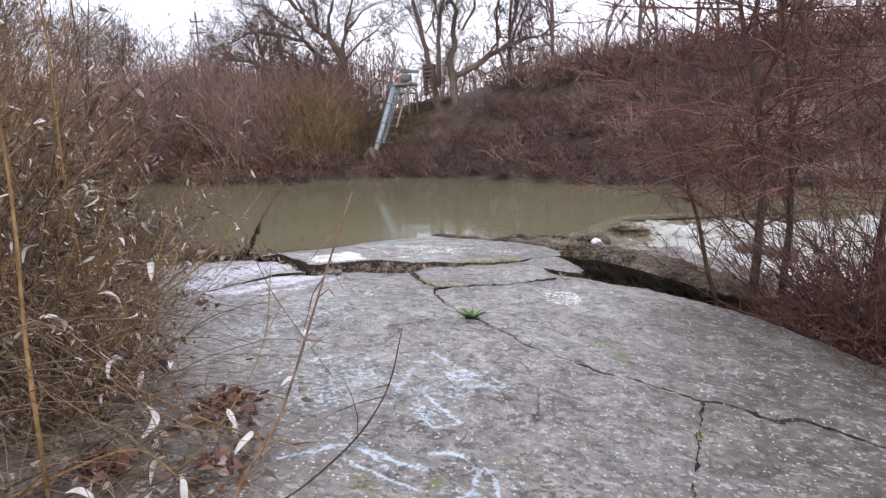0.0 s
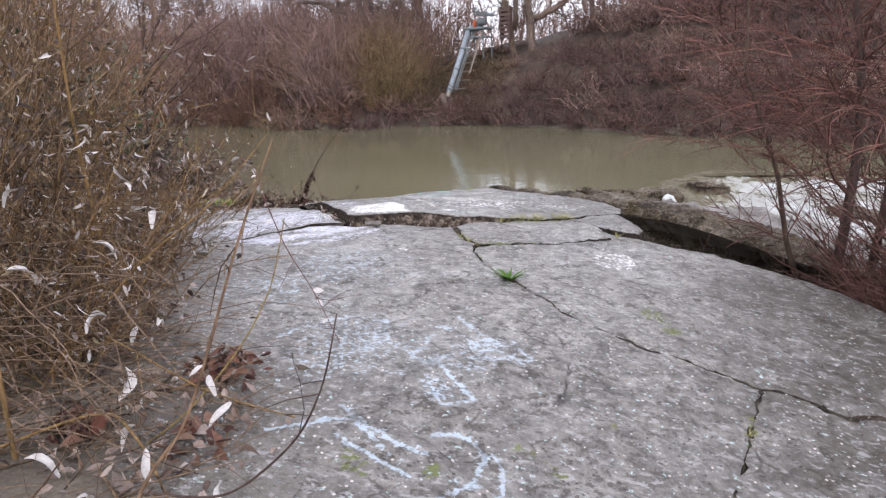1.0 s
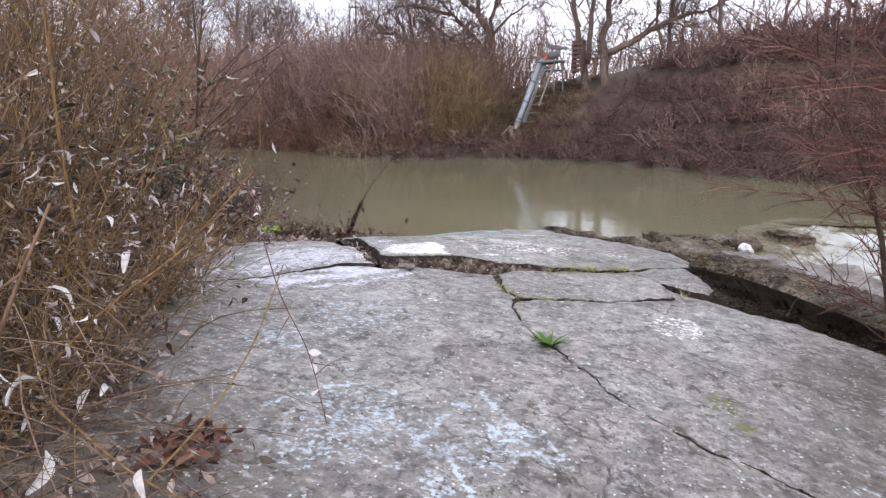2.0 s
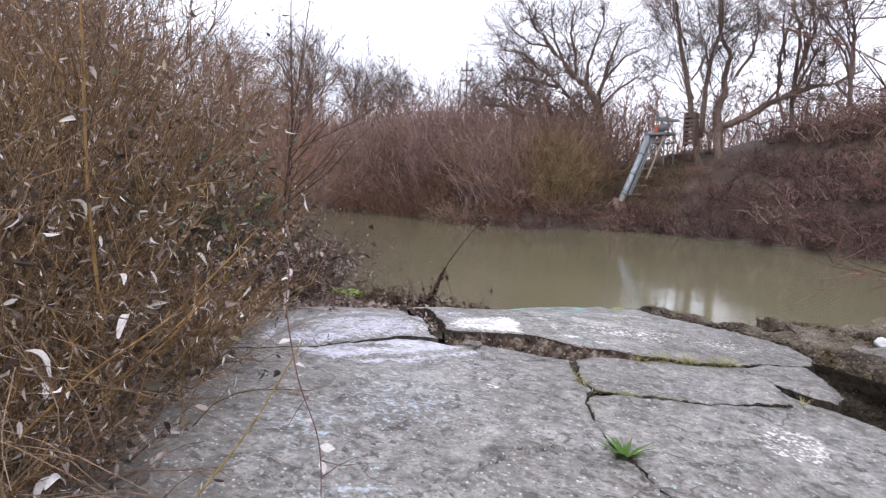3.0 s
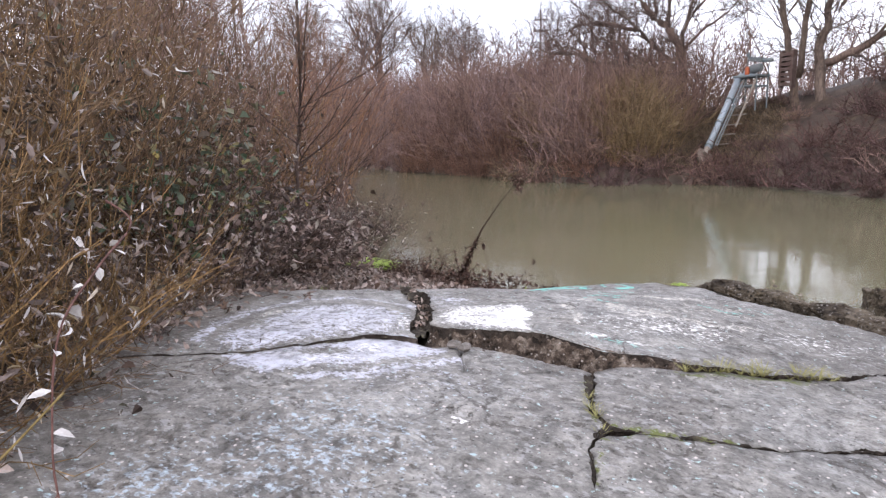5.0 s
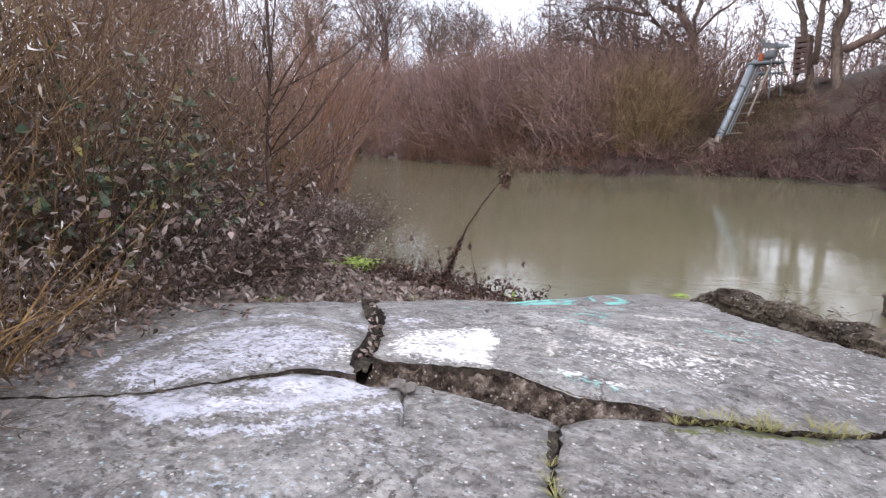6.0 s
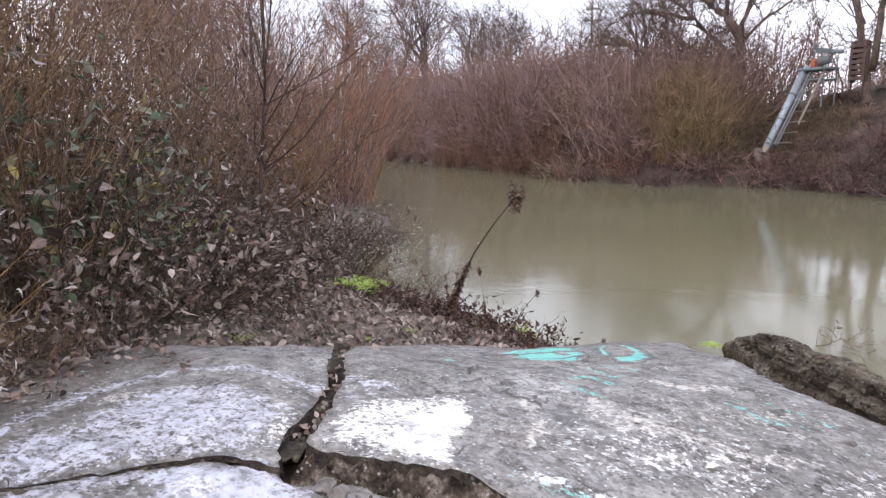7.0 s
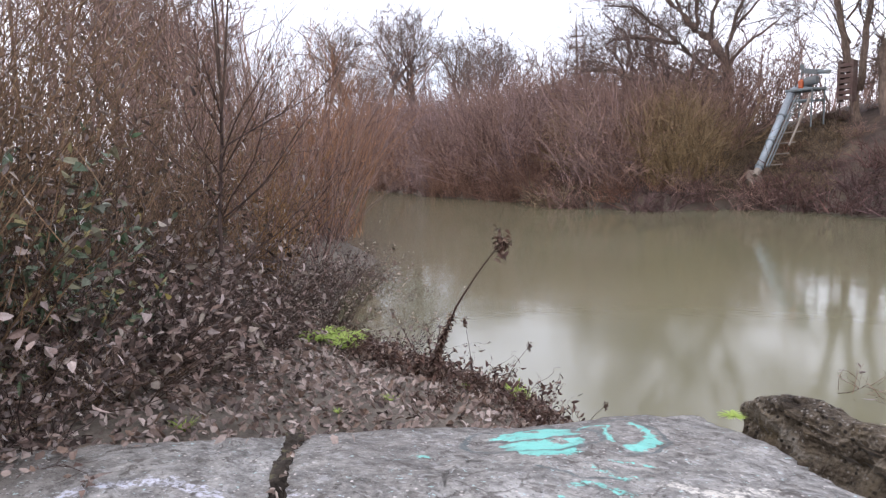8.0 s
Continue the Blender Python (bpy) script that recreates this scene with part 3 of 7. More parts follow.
def paint_masks(x, y):
    """The worn spray paint and growth on the slab, each a value from 0 to 1."""
    def soft(d, r0, r1):
        return np.clip((r1 - d) / (r1 - r0), 0, 1)

    def blob(cx, cy, rx, ry, a=0.0, edge=0.35):
        ca, sa = math.cos(a), math.sin(a)
        u, v = ((x - cx) * ca + (y - cy) * sa) / rx, (-(x - cx) * sa + (y - cy) * ca) / ry
        d = np.hypot(u, v) + 0.10 * wave(x, y, 21)
        return soft(d, 1 - edge, 1 + edge * 0.4)

    def area(pts, edge):
        d = polyline_distance(pts + pts[:1], x, y) + 0.02 * wave(x, y, 30)
        return np.where(inside_polygon(pts, x, y), np.clip(0.35 + d / edge, 0, 1), 0.0)

    def thin(pts, w):
        return line(pts, w * 0.55)

    def line(pts, w):
        return soft(polyline_distance(pts, x + 0.012 * wave(x, y, 25), y + 0.012 * wave(y, x, 23)), w * 0.3, w * 1.05)

    def oval(cx, cy, rx, ry, a):
        return [(cx + rx * math.cos(q) * math.cos(a) - ry * math.sin(q) * math.sin(a), cy + rx * math.cos(q) * math.sin(a) + ry * math.sin(q) * math.cos(a)) for q in [k * math.pi / 12 for k in range(25)]]

    white = np.maximum.reduce([
        0.72 * area([(-1.22, 6.57), (-1.33, 6.78), (-1.33, 6.99), (-1.18, 7.21), (-1.0, 7.33), (-0.85, 7.19), (-0.8, 6.97), (-0.69, 6.73), (-0.95, 6.64), (-1.14, 6.58)], 0.16), area([(-1.02, 6.67), (-1.08, 6.9), (-1.05, 7.18), (-0.98, 7.3), (-0.86, 7.17), (-0.8, 6.96), (-0.69, 6.73), (-0.85, 6.68)], 0.08),
        0.42 * blob(1.02, 5.86, 0.2, 0.24, 0.2, 0.5), 0.45 * line([(0.9, 5.92), (1.02, 5.84), (1.12, 5.8)], 0.03), 0.46 * line([(1.16, 5.86), (1.1, 6.05), (0.95, 6.03), (0.88, 5.85), (0.98, 5.68), (1.1, 5.72), (1.16, 5.86)], 0.05), 0.5 * blob(-0.57, 5.66, 0.085, 0.035, 0.2, 0.4),
        0.62 * blob(-0.36, 6.87, 0.1, 0.045, 0.3, 0.6), 0.62 * blob(-0.19, 6.9, 0.1, 0.05, 0.2, 0.7), 0.40 * blob(-0.1, 7.35, 0.6, 0.25, 0.35, 0.8), 0.40 * blob(0.7, 7.7, 0.4, 0.2, 0.3, 0.9),
        0.62 * blob(-1.37, 6.16, 0.1, 0.09, 0.4, 0.7), 0.5 * blob(-1.44, 5.92, 0.24, 0.06, 0.8, 0.8), 0.5 * blob(-1.45, 6.62, 0.1, 0.16, 0.5, 0.8),
    ])
    cream = np.maximum.reduce([
        0.8 * line([(-0.75, 7.42), (-0.63, 7.31), (-0.58, 7.22), (-0.55, 7.07)], 0.045), 0.8 * line([(-0.74, 7.70), (-0.56, 7.66), (-0.42, 7.6), (-0.33, 7.57), (-0.07, 7.55)], 0.05), 0.75 * line([(-0.42, 8.16), (-0.3, 8.15), (-0.2, 8.19), (-0.06, 8.36)], 0.05),
        0.75 * line([(-0.49, 7.52), (-0.3, 7.43), (-0.16, 7.58), (0.07, 7.56), (0.3, 7.62)], 0.05), 0.5 * blob(-0.3, 7.6, 0.5, 0.16, 0.25, 0.9), 0.45 * blob(0.1, 8.0, 0.5, 0.2, 0.5, 0.9), 0.5 * line([(-0.35, 7.9), (-0.1, 7.8), (0.1, 7.95), (0.4, 7.9)], 0.04), 0.5 * line([(0.0, 7.72), (0.25, 7.68), (0.6, 7.75)], 0.04),
        0.66 * blob(-1.91, 5.97, 0.13, 0.09, 0.6, 0.7), 0.66 * blob(-1.95, 6.27, 0.12, 0.14, 0.4, 0.7), 0.6 * blob(-2.33, 6.42, 0.1, 0.16, 0.3, 0.8), 0.7 * line([(-1.72, 5.80), (-1.63, 5.86), (-1.5, 5.9), (-1.36, 5.98)], 0.05), 0.45 * blob(-2.0, 6.62, 0.3, 0.16, 0.4, 0.9),
    ])
    gap = np.clip(np.hypot((x + 1.54) * 0.62 + (y - 6.0) * 0.62, ((y - 6.0) * 0.75 - (x + 1.54) * 0.75) * 1.5) / 0.12 - 0.4, 0, 1)
    lilac = gap * np.maximum.reduce([
        0.62 * line([(-1.66, 7.15), (-1.72, 7.06), (-2.05, 7.08), (-2.31, 7.03), (-2.45, 6.85), (-2.52, 6.59), (-2.5, 6.3), (-2.42, 6.0), (-2.25, 5.75)], 0.07), 0.6 * line([(-1.66, 7.2), (-1.5, 7.16), (-1.38, 7.2)], 0.07), 0.4 * blob(-1.4, 7.05, 0.16, 0.28, 0.4, 0.9),
        0.74 * area([(-1.35, 6.5), (-1.5, 6.78), (-1.78, 6.84), (-2.1, 6.84), (-2.28, 6.62), (-2.3, 6.35), (-2.2, 6.15), (-2.33, 6.01), (-2.17, 5.78), (-2.0, 5.68), (-1.85, 5.8), (-1.79, 5.92), (-1.63, 6.19), (-1.5, 6.32)], 0.2),
        area([(-1.98, 5.62), (-1.75, 5.58), (-1.56, 5.58), (-1.50, 5.71), (-1.43, 5.82), (-1.31, 5.87), (-1.22, 6.0), (-1.15, 6.10), (-1.05, 6.28), (-0.95, 6.5), (-1.1, 6.40), (-1.33, 6.43), (-1.5, 6.32), (-1.62, 6.18), (-1.78, 5.9)], 0.12),
        0.72 * line([(-1.4, 5.66), (-1.27, 5.77), (-1.17, 5.84), (-1.11, 5.97), (-1.02, 6.1), (-0.93, 6.27)], 0.07), 0.3 * blob(-0.95, 5.95, 0.5, 0.35, 0.6, 0.9),
    ])
    teal = np.maximum.reduce([
        np.where(np.hypot((x + 1.25) * 0.7, y - 8.56) < 0.03, 0.1, 1.0) * area([(-1.37, 8.36), (-1.39, 8.46), (-1.33, 8.59), (-1.22, 8.69), (-1.08, 8.68), (-0.98, 8.565), (-1.05, 8.495), (-1.15, 8.405), (-1.27, 8.335)], 0.02), np.where(np.hypot((x + 1.03) * 0.7, y - 8.42) < 0.03, 0.1, 1.0) * area([(-1.28, 8.28), (-1.16, 8.16), (-1.04, 8.12), (-0.94, 8.16), (-0.88, 8.27), (-0.90, 8.45), (-0.96, 8.545), (-1.05, 8.465), (-1.15, 8.385), (-1.27, 8.315)], 0.02),
        area([(-0.86, 8.97), (-0.75, 8.93), (-0.64, 8.79), (-0.58, 8.66), (-0.61, 8.46), (-0.73, 8.47), (-0.69, 8.56), (-0.69, 8.73), (-0.75, 8.86)], 0.02), 0.7 * line([(-1.03, 8.67), (-1.03, 8.83), (-0.93, 8.85), (-0.88, 8.66), (-0.79, 8.55)], 0.02),
        0.5 * line([(-0.74, 7.9), (-0.70, 7.96), (-0.62, 7.98), (-0.52, 7.95)], 0.035), 0.4 * line([(-0.72, 7.77), (-0.6, 7.76), (-0.5, 7.72)], 0.035), 0.35 * line([(-0.78, 8.16), (-0.6, 8.1), (-0.5, 8.18)], 0.03), 0.4 * line([(-0.7, 8.28), (-0.5, 8.3)], 0.025),
        0.42 * line([(0.0, 8.1), (0.15, 8.02), (0.3, 8.05)], 0.04), 0.5 * blob(-1.5, 7.9, 0.05, 0.03, 0, 0.4), 0.35 * line([(0.1, 8.25), (0.4, 8.15)], 0.03), 0.3 * blob(-0.25, 6.86, 0.2, 0.06, 0.2, 0.8),
    ])
    ink = np.maximum.reduce([line(oval(-1.17, 8.42, 0.36, 0.235, 0.62), 0.022), line([(-1.38, 8.32), (-1.27, 8.33), (-1.15, 8.40), (-1.05, 8.49), (-0.95, 8.57)], 0.012), line([(-1.02, 8.92), (-0.86, 9.03), (-0.67, 8.91), (-0.56, 8.73), (-0.56, 8.51), (-0.66, 8.39)], 0.022), line([(-0.95, 8.02), (-0.75, 8.0), (-0.6, 8.1)], 0.014), 0.7 * line([(-0.8, 8.2), (-0.62, 8.16), (-0.5, 8.24)], 0.014)])
    chalk = np.maximum.reduce([
        thin([(-0.65, 3.22), (-0.53, 3.29), (-0.34, 3.39), (-0.14, 3.21)], 0.035), thin([(-0.42, 3.47), (-0.22, 3.33), (0.0, 3.22)], 0.03),
        thin([(0.02, 3.38), (0.14, 3.40), (0.24, 3.28), (0.2, 3.1), (0.1, 2.98)], 0.04), thin([(0.28, 3.3), (0.32, 3.1), (0.26, 2.95)], 0.025),
        thin([(-0.06, 3.74), (0.03, 3.58), (0.15, 3.68), (-0.05, 3.95), (-0.12, 3.94), (0.01, 4.04), (0.38, 4.07)], 0.03), thin([(0.38, 4.07), (0.11, 4.22), (-0.07, 4.38)], 0.025),
        thin([(-0.36, 3.26), (-0.15, 3.13), (-0.02, 3.08)], 0.03), 0.7 * thin([(-0.3, 4.13), (-0.15, 3.95), (0.17, 4.15)], 0.03), 0.6 * thin([(-0.66, 3.6), (-0.39, 3.75), (-0.2, 3.8)], 0.03),
        0.7 * thin([(-0.9, 4.0), (-0.7, 4.3), (-0.4, 4.35), (-0.35, 4.15)], 0.04), 0.6 * thin([(-1.2, 4.2), (-1.0, 4.5), (-1.1, 4.8), (-0.8, 4.9)], 0.04), 0.6 * blob(-0.5, 4.1, 0.4, 0.3, 0, 0.8),
        thin([(-0.03, 4.36), (-0.09, 4.36), (-0.14, 4.11), (-0.2, 3.99), (-0.08, 3.91)], 0.035), thin([(0.0, 4.5), (0.18, 4.27), (0.36, 4.2), (0.43, 4.11), (0.24, 4.07), (0.01, 4.14)], 0.035), 0.6 * blob(0.17, 4.2, 0.24, 0.13, 0.3, 0.7), 0.55 * blob(-0.55, 3.85, 0.3, 0.25, 0.3, 0.9), 0.5 * blob(-1.2, 4.7, 0.35, 0.3, 0.0, 0.9),
        0.52 * blob(-0.9, 5.2, 0.5, 0.5, 0, 0.9), 0.62 * blob(-0.02, 3.72, 0.1, 0.16, 0.5, 0.6), 0.55 * blob(0.05, 3.95, 0.28, 0.14, 0, 0.9),
    ])
    silt = np.clip((mud_edge(y) + 0.55 - x) / 0.8 + 0.18 * wave(x, y, 4.3), 0, 1)
    mud = (0.98 * np.clip((x - 0.72 - 0.40 * (y - 3.4)) / 0.9 + 0.2 * wave(x, y, 3.7), 0, 1))
    mud = np.maximum.reduce([mud, 0.32 * np.clip((4.5 - y) / 0.8, 0, 1), 0.36 * np.clip((x + 0.2) / 0.8, 0, 1) * np.clip((y - 6.9) / 0.4, 0, 1)])
    mud = np.maximum(mud, 0.75 * np.clip((y - (8.75 + 0.92 * (x + 1.1))) / 0.3, 0, 1) * (x < -0.7))
    moss = np.maximum.reduce([line([(0.36, 3.40), (0.45, 3.33), (0.55, 3.26)], 0.035), blob(0.78, 3.65, 0.035, 0.03), blob(0.04, 3.14, 0.05, 0.07), line([(1.46, 3.95), (1.37, 3.7)], 0.03),
        0.8 * blob(1.15, 4.93, 0.12, 0.16, 0.3, 0.6), 0.8 * blob(-0.25, 3.1, 0.12, 0.14, 0.0, 0.7), 0.7 * line([(-0.27, 6.4), (-0.13, 6.05), (-0.02, 5.9), (0.05, 5.55)], 0.045),
        line([(-0.02, 5.9), (0.12, 5.99), (0.35, 6.08)], 0.03), 0.8 * blob(1.18, 6.5, 0.14, 0.05, -0.3, 0.6), 0.5 * blob(0.62, 3.05, 0.3, 0.15, 0.4, 0.9), line([(0.1, 6.72), (0.35, 6.86), (0.66, 7.0)], 0.06), 0.9 * blob(1.22, 4.72, 0.1, 0.06, 0.5, 0.5), line([(-0.02, 5.98), (0.2, 6.05), (0.45, 6.15)], 0.025)])
    return dict(white=white, cream=cream, lilac=lilac, teal=teal, chalk=chalk, mud=mud, silt=silt, ink=ink, moss=moss)


def dense(poly, step, jitter, closed=True):
    out = []
    pts = poly + poly[:1] if closed else poly
    for (ax, ay), (bx, by) in zip(pts, pts[1:]):
        L = math.hypot(bx - ax, by - ay)
        k = max(1, int(L / step))
        for i in range(k):
            t = i / k
            j = jitter if i else jitter * 0.3
            out.append((ax + (bx - ax) * t + rng.gauss(0, j), ay + (by - ay) * t + rng.gauss(0, j)))
    if not closed:
        out.append(poly[-1])
    return out


def inside_polygon(poly, x, y):
    hit = np.zeros(np.shape(x), bool)
    for (ax, ay), (bx, by) in zip(poly, poly[1:] + poly[:1]):
        if ay == by:
            continue
        cross = ((ay > y) != (by > y)) & (x < (bx - ax) * (y - ay) / (by - ay) + ax)
        hit ^= cross
    return hit


def slab_piece(outline, lift, thick, label, step=0.032):
    ring = dense(outline, 0.034, 0.0065)
    m = len(ring)
    px, py = np.array(ring).T
    lo, hi = np.array(ring).min(0), np.array(ring).max(0)
    cand = []
    for a in np.arange(max(lo[0], -3.4), hi[0], step):
        for b in np.arange(max(lo[1], 2.4), hi[1], step):
            cand.append((a + (rng.random() - 0.5) * step * 0.7, b + (rng.random() - 0.5) * step * 0.7))
    for a in np.arange(lo[0], hi[0], 0.22):
        for b in np.arange(lo[1], 2.4, 0.22):
            cand.append((a, b))
    # closer points where thin painted lines run
    fa, fb = np.meshgrid(np.arange(max(lo[0], -2.7), min(hi[0], 1.3), 0.018), np.arange(max(lo[1], 2.8), hi[1], 0.018))
    fa, fb = fa.ravel(), fb.ravel()
    if len(fa):
        pm = paint_masks(fa, fb)
        fine_spot = np.maximum(pm["teal"] * (pm["teal"] < 0.98), pm["chalk"] * (pm["chalk"] < 0.98)) > 0.03
        cand += list(zip(fa[fine_spot].tolist(), fb[fine_spot].tolist()))
        for ca, cb in ((-0.7, 2.9), (-1.3, 3.9), (-1.5, 7.95)):
            fa, fb = np.meshgrid(np.arange(max(lo[0], ca), min(hi[0], ca + 1.15), 0.009), np.arange(max(lo[1], cb), min(hi[1], cb + 1.1), 0.009))
            fa, fb = fa.ravel(), fb.ravel()
            if len(fa):
                pm = paint_masks(fa, fb)
                near = (pm["chalk"] > 0.52) | (pm["ink"] > 0.05) | ((pm["teal"] > 0.05) & (pm["teal"] < 0.95))
                cand += list(zip(fa[near].tolist(), fb[near].tolist()))
    cand = np.array(cand)
    dist = np.full(len(cand), 1e9)
    for i in range(m):
        (ax, ay), (bx, by) = ring[i], ring[(i + 1) % m]
        dx, dy = bx - ax, by - ay
        t = np.clip(((cand[:, 0] - ax) * dx + (cand[:, 1] - ay) * dy) / (dx * dx + dy * dy + 1e-12), 0, 1)
        dist = np.minimum(dist, np.hypot(cand[:, 0] - ax - t * dx, cand[:, 1] - ay - t * dy))
    ok = inside_polygon(ring, cand[:, 0], cand[:, 1]) & (dist > 0.016)
    cand, dist = cand[ok], dist[ok]
    groove = []
    for h in HAIRLINES:
        d = polyline_distance(h, cand[:, 0], cand[:, 1])
        cand, dist = cand[d > 0.022], dist[d > 0.022]
        line = dense(h, 0.03, 0.006, False)
        q = np.array(line)
        if inside_polygon(ring, q[:, 0], q[:, 1]).all():
            for k in range(len(q)):
                tx, ty = q[min(k + 1, len(q) - 1)] - q[max(k - 1, 0)]
                L = math.hypot(tx, ty) + 1e-9
                w = 0.009 + 0.006 * rng.random()
                groove.append((q[k][0], q[k][1], -0.035))
                groove.append((q[k][0] - ty / L * w, q[k][1] + tx / L * w, 0))
                groove.append((q[k][0] + ty / L * w, q[k][1] - tx / L * w, 0))
    pts = [Vector(p) for p in ring] + [Vector(p) for p in cand] + [Vector(g[:2]) for g in groove]
    sink = np.concatenate([np.full(m, -0.006), np.where(dist < 0.05, -0.002, 0.0), np.array([g[2] for g in groove] or [], dtype=float)])
    out_v, _, out_f, orig, _, _ = geometry.delaunay_2d_cdt(pts, [], [list(range(m))], 1, 1e-6)
    sinks = np.array([sink[o[0]] if o else -0.006 for o in orig])
    vx, vy = np.array([v[0] for v in out_v]), np.array([v[1] for v in out_v])
    base = slab_z(vx, vy) + lift(vx, vy)
    rough = 0.006 * wave(vx, vy, 9.0) + np.array([0.010 * noise.noise(Vector((a * 6, b * 6, 1))) + 0.005 * noise.noise(Vector((a * 19, b * 19, 4))) for a, b in zip(vx, vy)])
    vz = base + sinks + rough
    verts = [tuple(t) for t in np.column_stack([vx, vy, vz]).tolist()]
    faces = [tuple(f) for f in out_f]
    n_top = len(verts)
    # broken sides, in a dark material that includes the cracks' shade
    index = {}
    for k, o in enumerate(orig):
        for q in o:
            index[q] = k
    rim = [index[k] for k in range(m) if k in index]
    cx, cy = float(px.mean()), float(py.mean())
    rows = [rim]
    for depth, inset in ((0.3, -0.006), (0.65, 0.010), (1.0, 0.03)):
        row = []
        for k in rim:
            x, y, z = verts[k]
            j = inset + rng.gauss(0, 0.007)
            L = math.hypot(cx - x, cy - y) + 1e-6
            verts.append((x + (cx - x) / L * j, y + (cy - y) / L * j, z - thick * depth))
            row.append(len(verts) - 1)
        rows.append(row)
    side0 = len(faces)
    r = len(rim)
    for a, b in zip(rows, rows[1:]):
        for k in range(r):
            faces.append((a[k], b[k], b[(k + 1) % r], a[(k + 1) % r]))
    faces.append(tuple(reversed(rows[-1])))
    me = bpy.data.meshes.new("slab")
    me.from_pydata(verts, [], faces)
    me.update()
    me.materials.append(CONCRETE)
    me.materials.append(BROKEN_SHADE)
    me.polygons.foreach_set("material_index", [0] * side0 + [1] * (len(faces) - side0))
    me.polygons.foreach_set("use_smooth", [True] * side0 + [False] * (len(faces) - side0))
    ax, ay = np.array([v[0] for v in verts]), np.array([v[1] for v in verts])
    for key, values in paint_masks(ax, ay).items():
        float_attr(me, key, values)
    return tagged(new("concrete_slab", me), label, "concrete slab", "pieces of the cracked slab", "structure")


def lip_rise(amount, reach):
    return lambda x, y: amount * np.interp(x, [-0.35, 0.35], [1.0, 0.2]) * np.exp(-polyline_distance(LIP, x, y) / reach)


def raised(x, y):
    """How far the cracked-off piece stands above the lie of the slab: most at its lip."""
    d = polyline_distance(LIP, x, y)
    return np.interp(d, [0, 0.5, 1.1, 1.9, 2.4], [0.06, 0.05, 0.05, 0.02, -0.03]) * np.interp(x, [-0.35, 0.35], [1.0, 0.2]) ** np.interp(d, [0.1, 0.8], [1.0, 0.0]) - 0.07 * np.clip((-0.9 - x) / 0.5, 0, 1) * np.clip((d - 0.9) / 0.7, 0, 1)


FAR_EDGE = [(-0.55, 9.33), (-1.0, 9.12), (-1.23, 8.90), (-1.62, 8.56), (-1.98, 8.22), (-2.23, 7.93)]
slab_piece([(-2.20, 7.82), (-1.87, 7.42), (-1.63, 7.19), (-1.54, 7.03), (-1.40, 6.86), (-1.33, 6.72), (-1.25, 6.56), (-1.12, 6.54), (-0.94, 6.61), (-0.77, 6.68), (-0.61, 6.74), (-0.45, 6.69), (-0.26, 6.68), (-0.13, 6.74), (0, 6.80), (0.14, 6.82), (0.35, 6.93), (0.66, 7.06), (0.84, 7.22), (1.0, 7.43), (1.2, 7.50), (1.29, 7.65), (1.30, 7.9), (1.16, 8.15), (0.87, 8.31), (0.43, 8.46), (0.09, 8.67), (-0.09, 8.89), (-0.30, 9.12)] + FAR_EDGE,
           raised, 0.24, "raised grey concrete slab with worn white and teal spray paint")
slab_piece([(-2.32, 7.84), (-1.93, 7.38), (-1.70, 7.12), (-1.60, 6.96), (-1.48, 6.76), (-1.41, 6.60), (-1.35, 6.50), (-1.25, 6.425), (-1.36, 6.385), (-1.49, 6.33), (-1.62, 6.19), (-1.78, 5.92), (-1.98, 5.66), (-2.5, 5.32), (-3.2, 5.6), (-3.5, 6.4), (-3.15, 6.95), (-2.7, 7.4)],
           lambda x, y: 0.003 + 0.035 * np.exp(-((x + 1.82) ** 2 + (y - 6.62) ** 2) / 0.14) - 0.045 * np.clip((y - 6.95 + 0.4 * (x + 2.0)) / 0.6, 0, 1), 0.22, "cracked concrete slab with pale lilac spray-painted curves, edged by leaf litter")
slab_piece([(-3.5, 5.5), (-3.2, 5.57), (-2.5, 5.31), (-1.98, 5.650), (-1.78, 5.910), (-1.62, 6.180), (-1.49, 6.320), (-1.36, 6.376), (-1.25, 6.415), (-1.2, 6.395), (-1.13, 6.41), (-1.06, 6.49), (-1.0, 6.53), (-0.93, 6.54), (-0.84, 6.555), (-0.68, 6.56), (-0.56, 6.57), (-0.45, 6.58), (-0.35, 6.56), (-0.275, 6.5), (-0.145, 6.065), (-0.046, 5.96), (-0.045, 5.75), (0.061, 5.5), (0.15, 5.32), (0.23, 5.235), (0.49, 4.95), (0.59, 4.79), (0.85, 4.57), (1.02, 4.455), (1.22, 4.395), (1.41, 4.315), (1.58, 4.25), (1.36, 3.7), (1.23, 3.39), (0.9, 2.5), (0.3, 1.0), (-0.2, 0), (-1, -4), (-3.5, -4)],
           lip_rise(-0.035, 0.3), 0.22, "broad grey-brown concrete slab, silted, with chalky blue paint lines and hairline cracks")
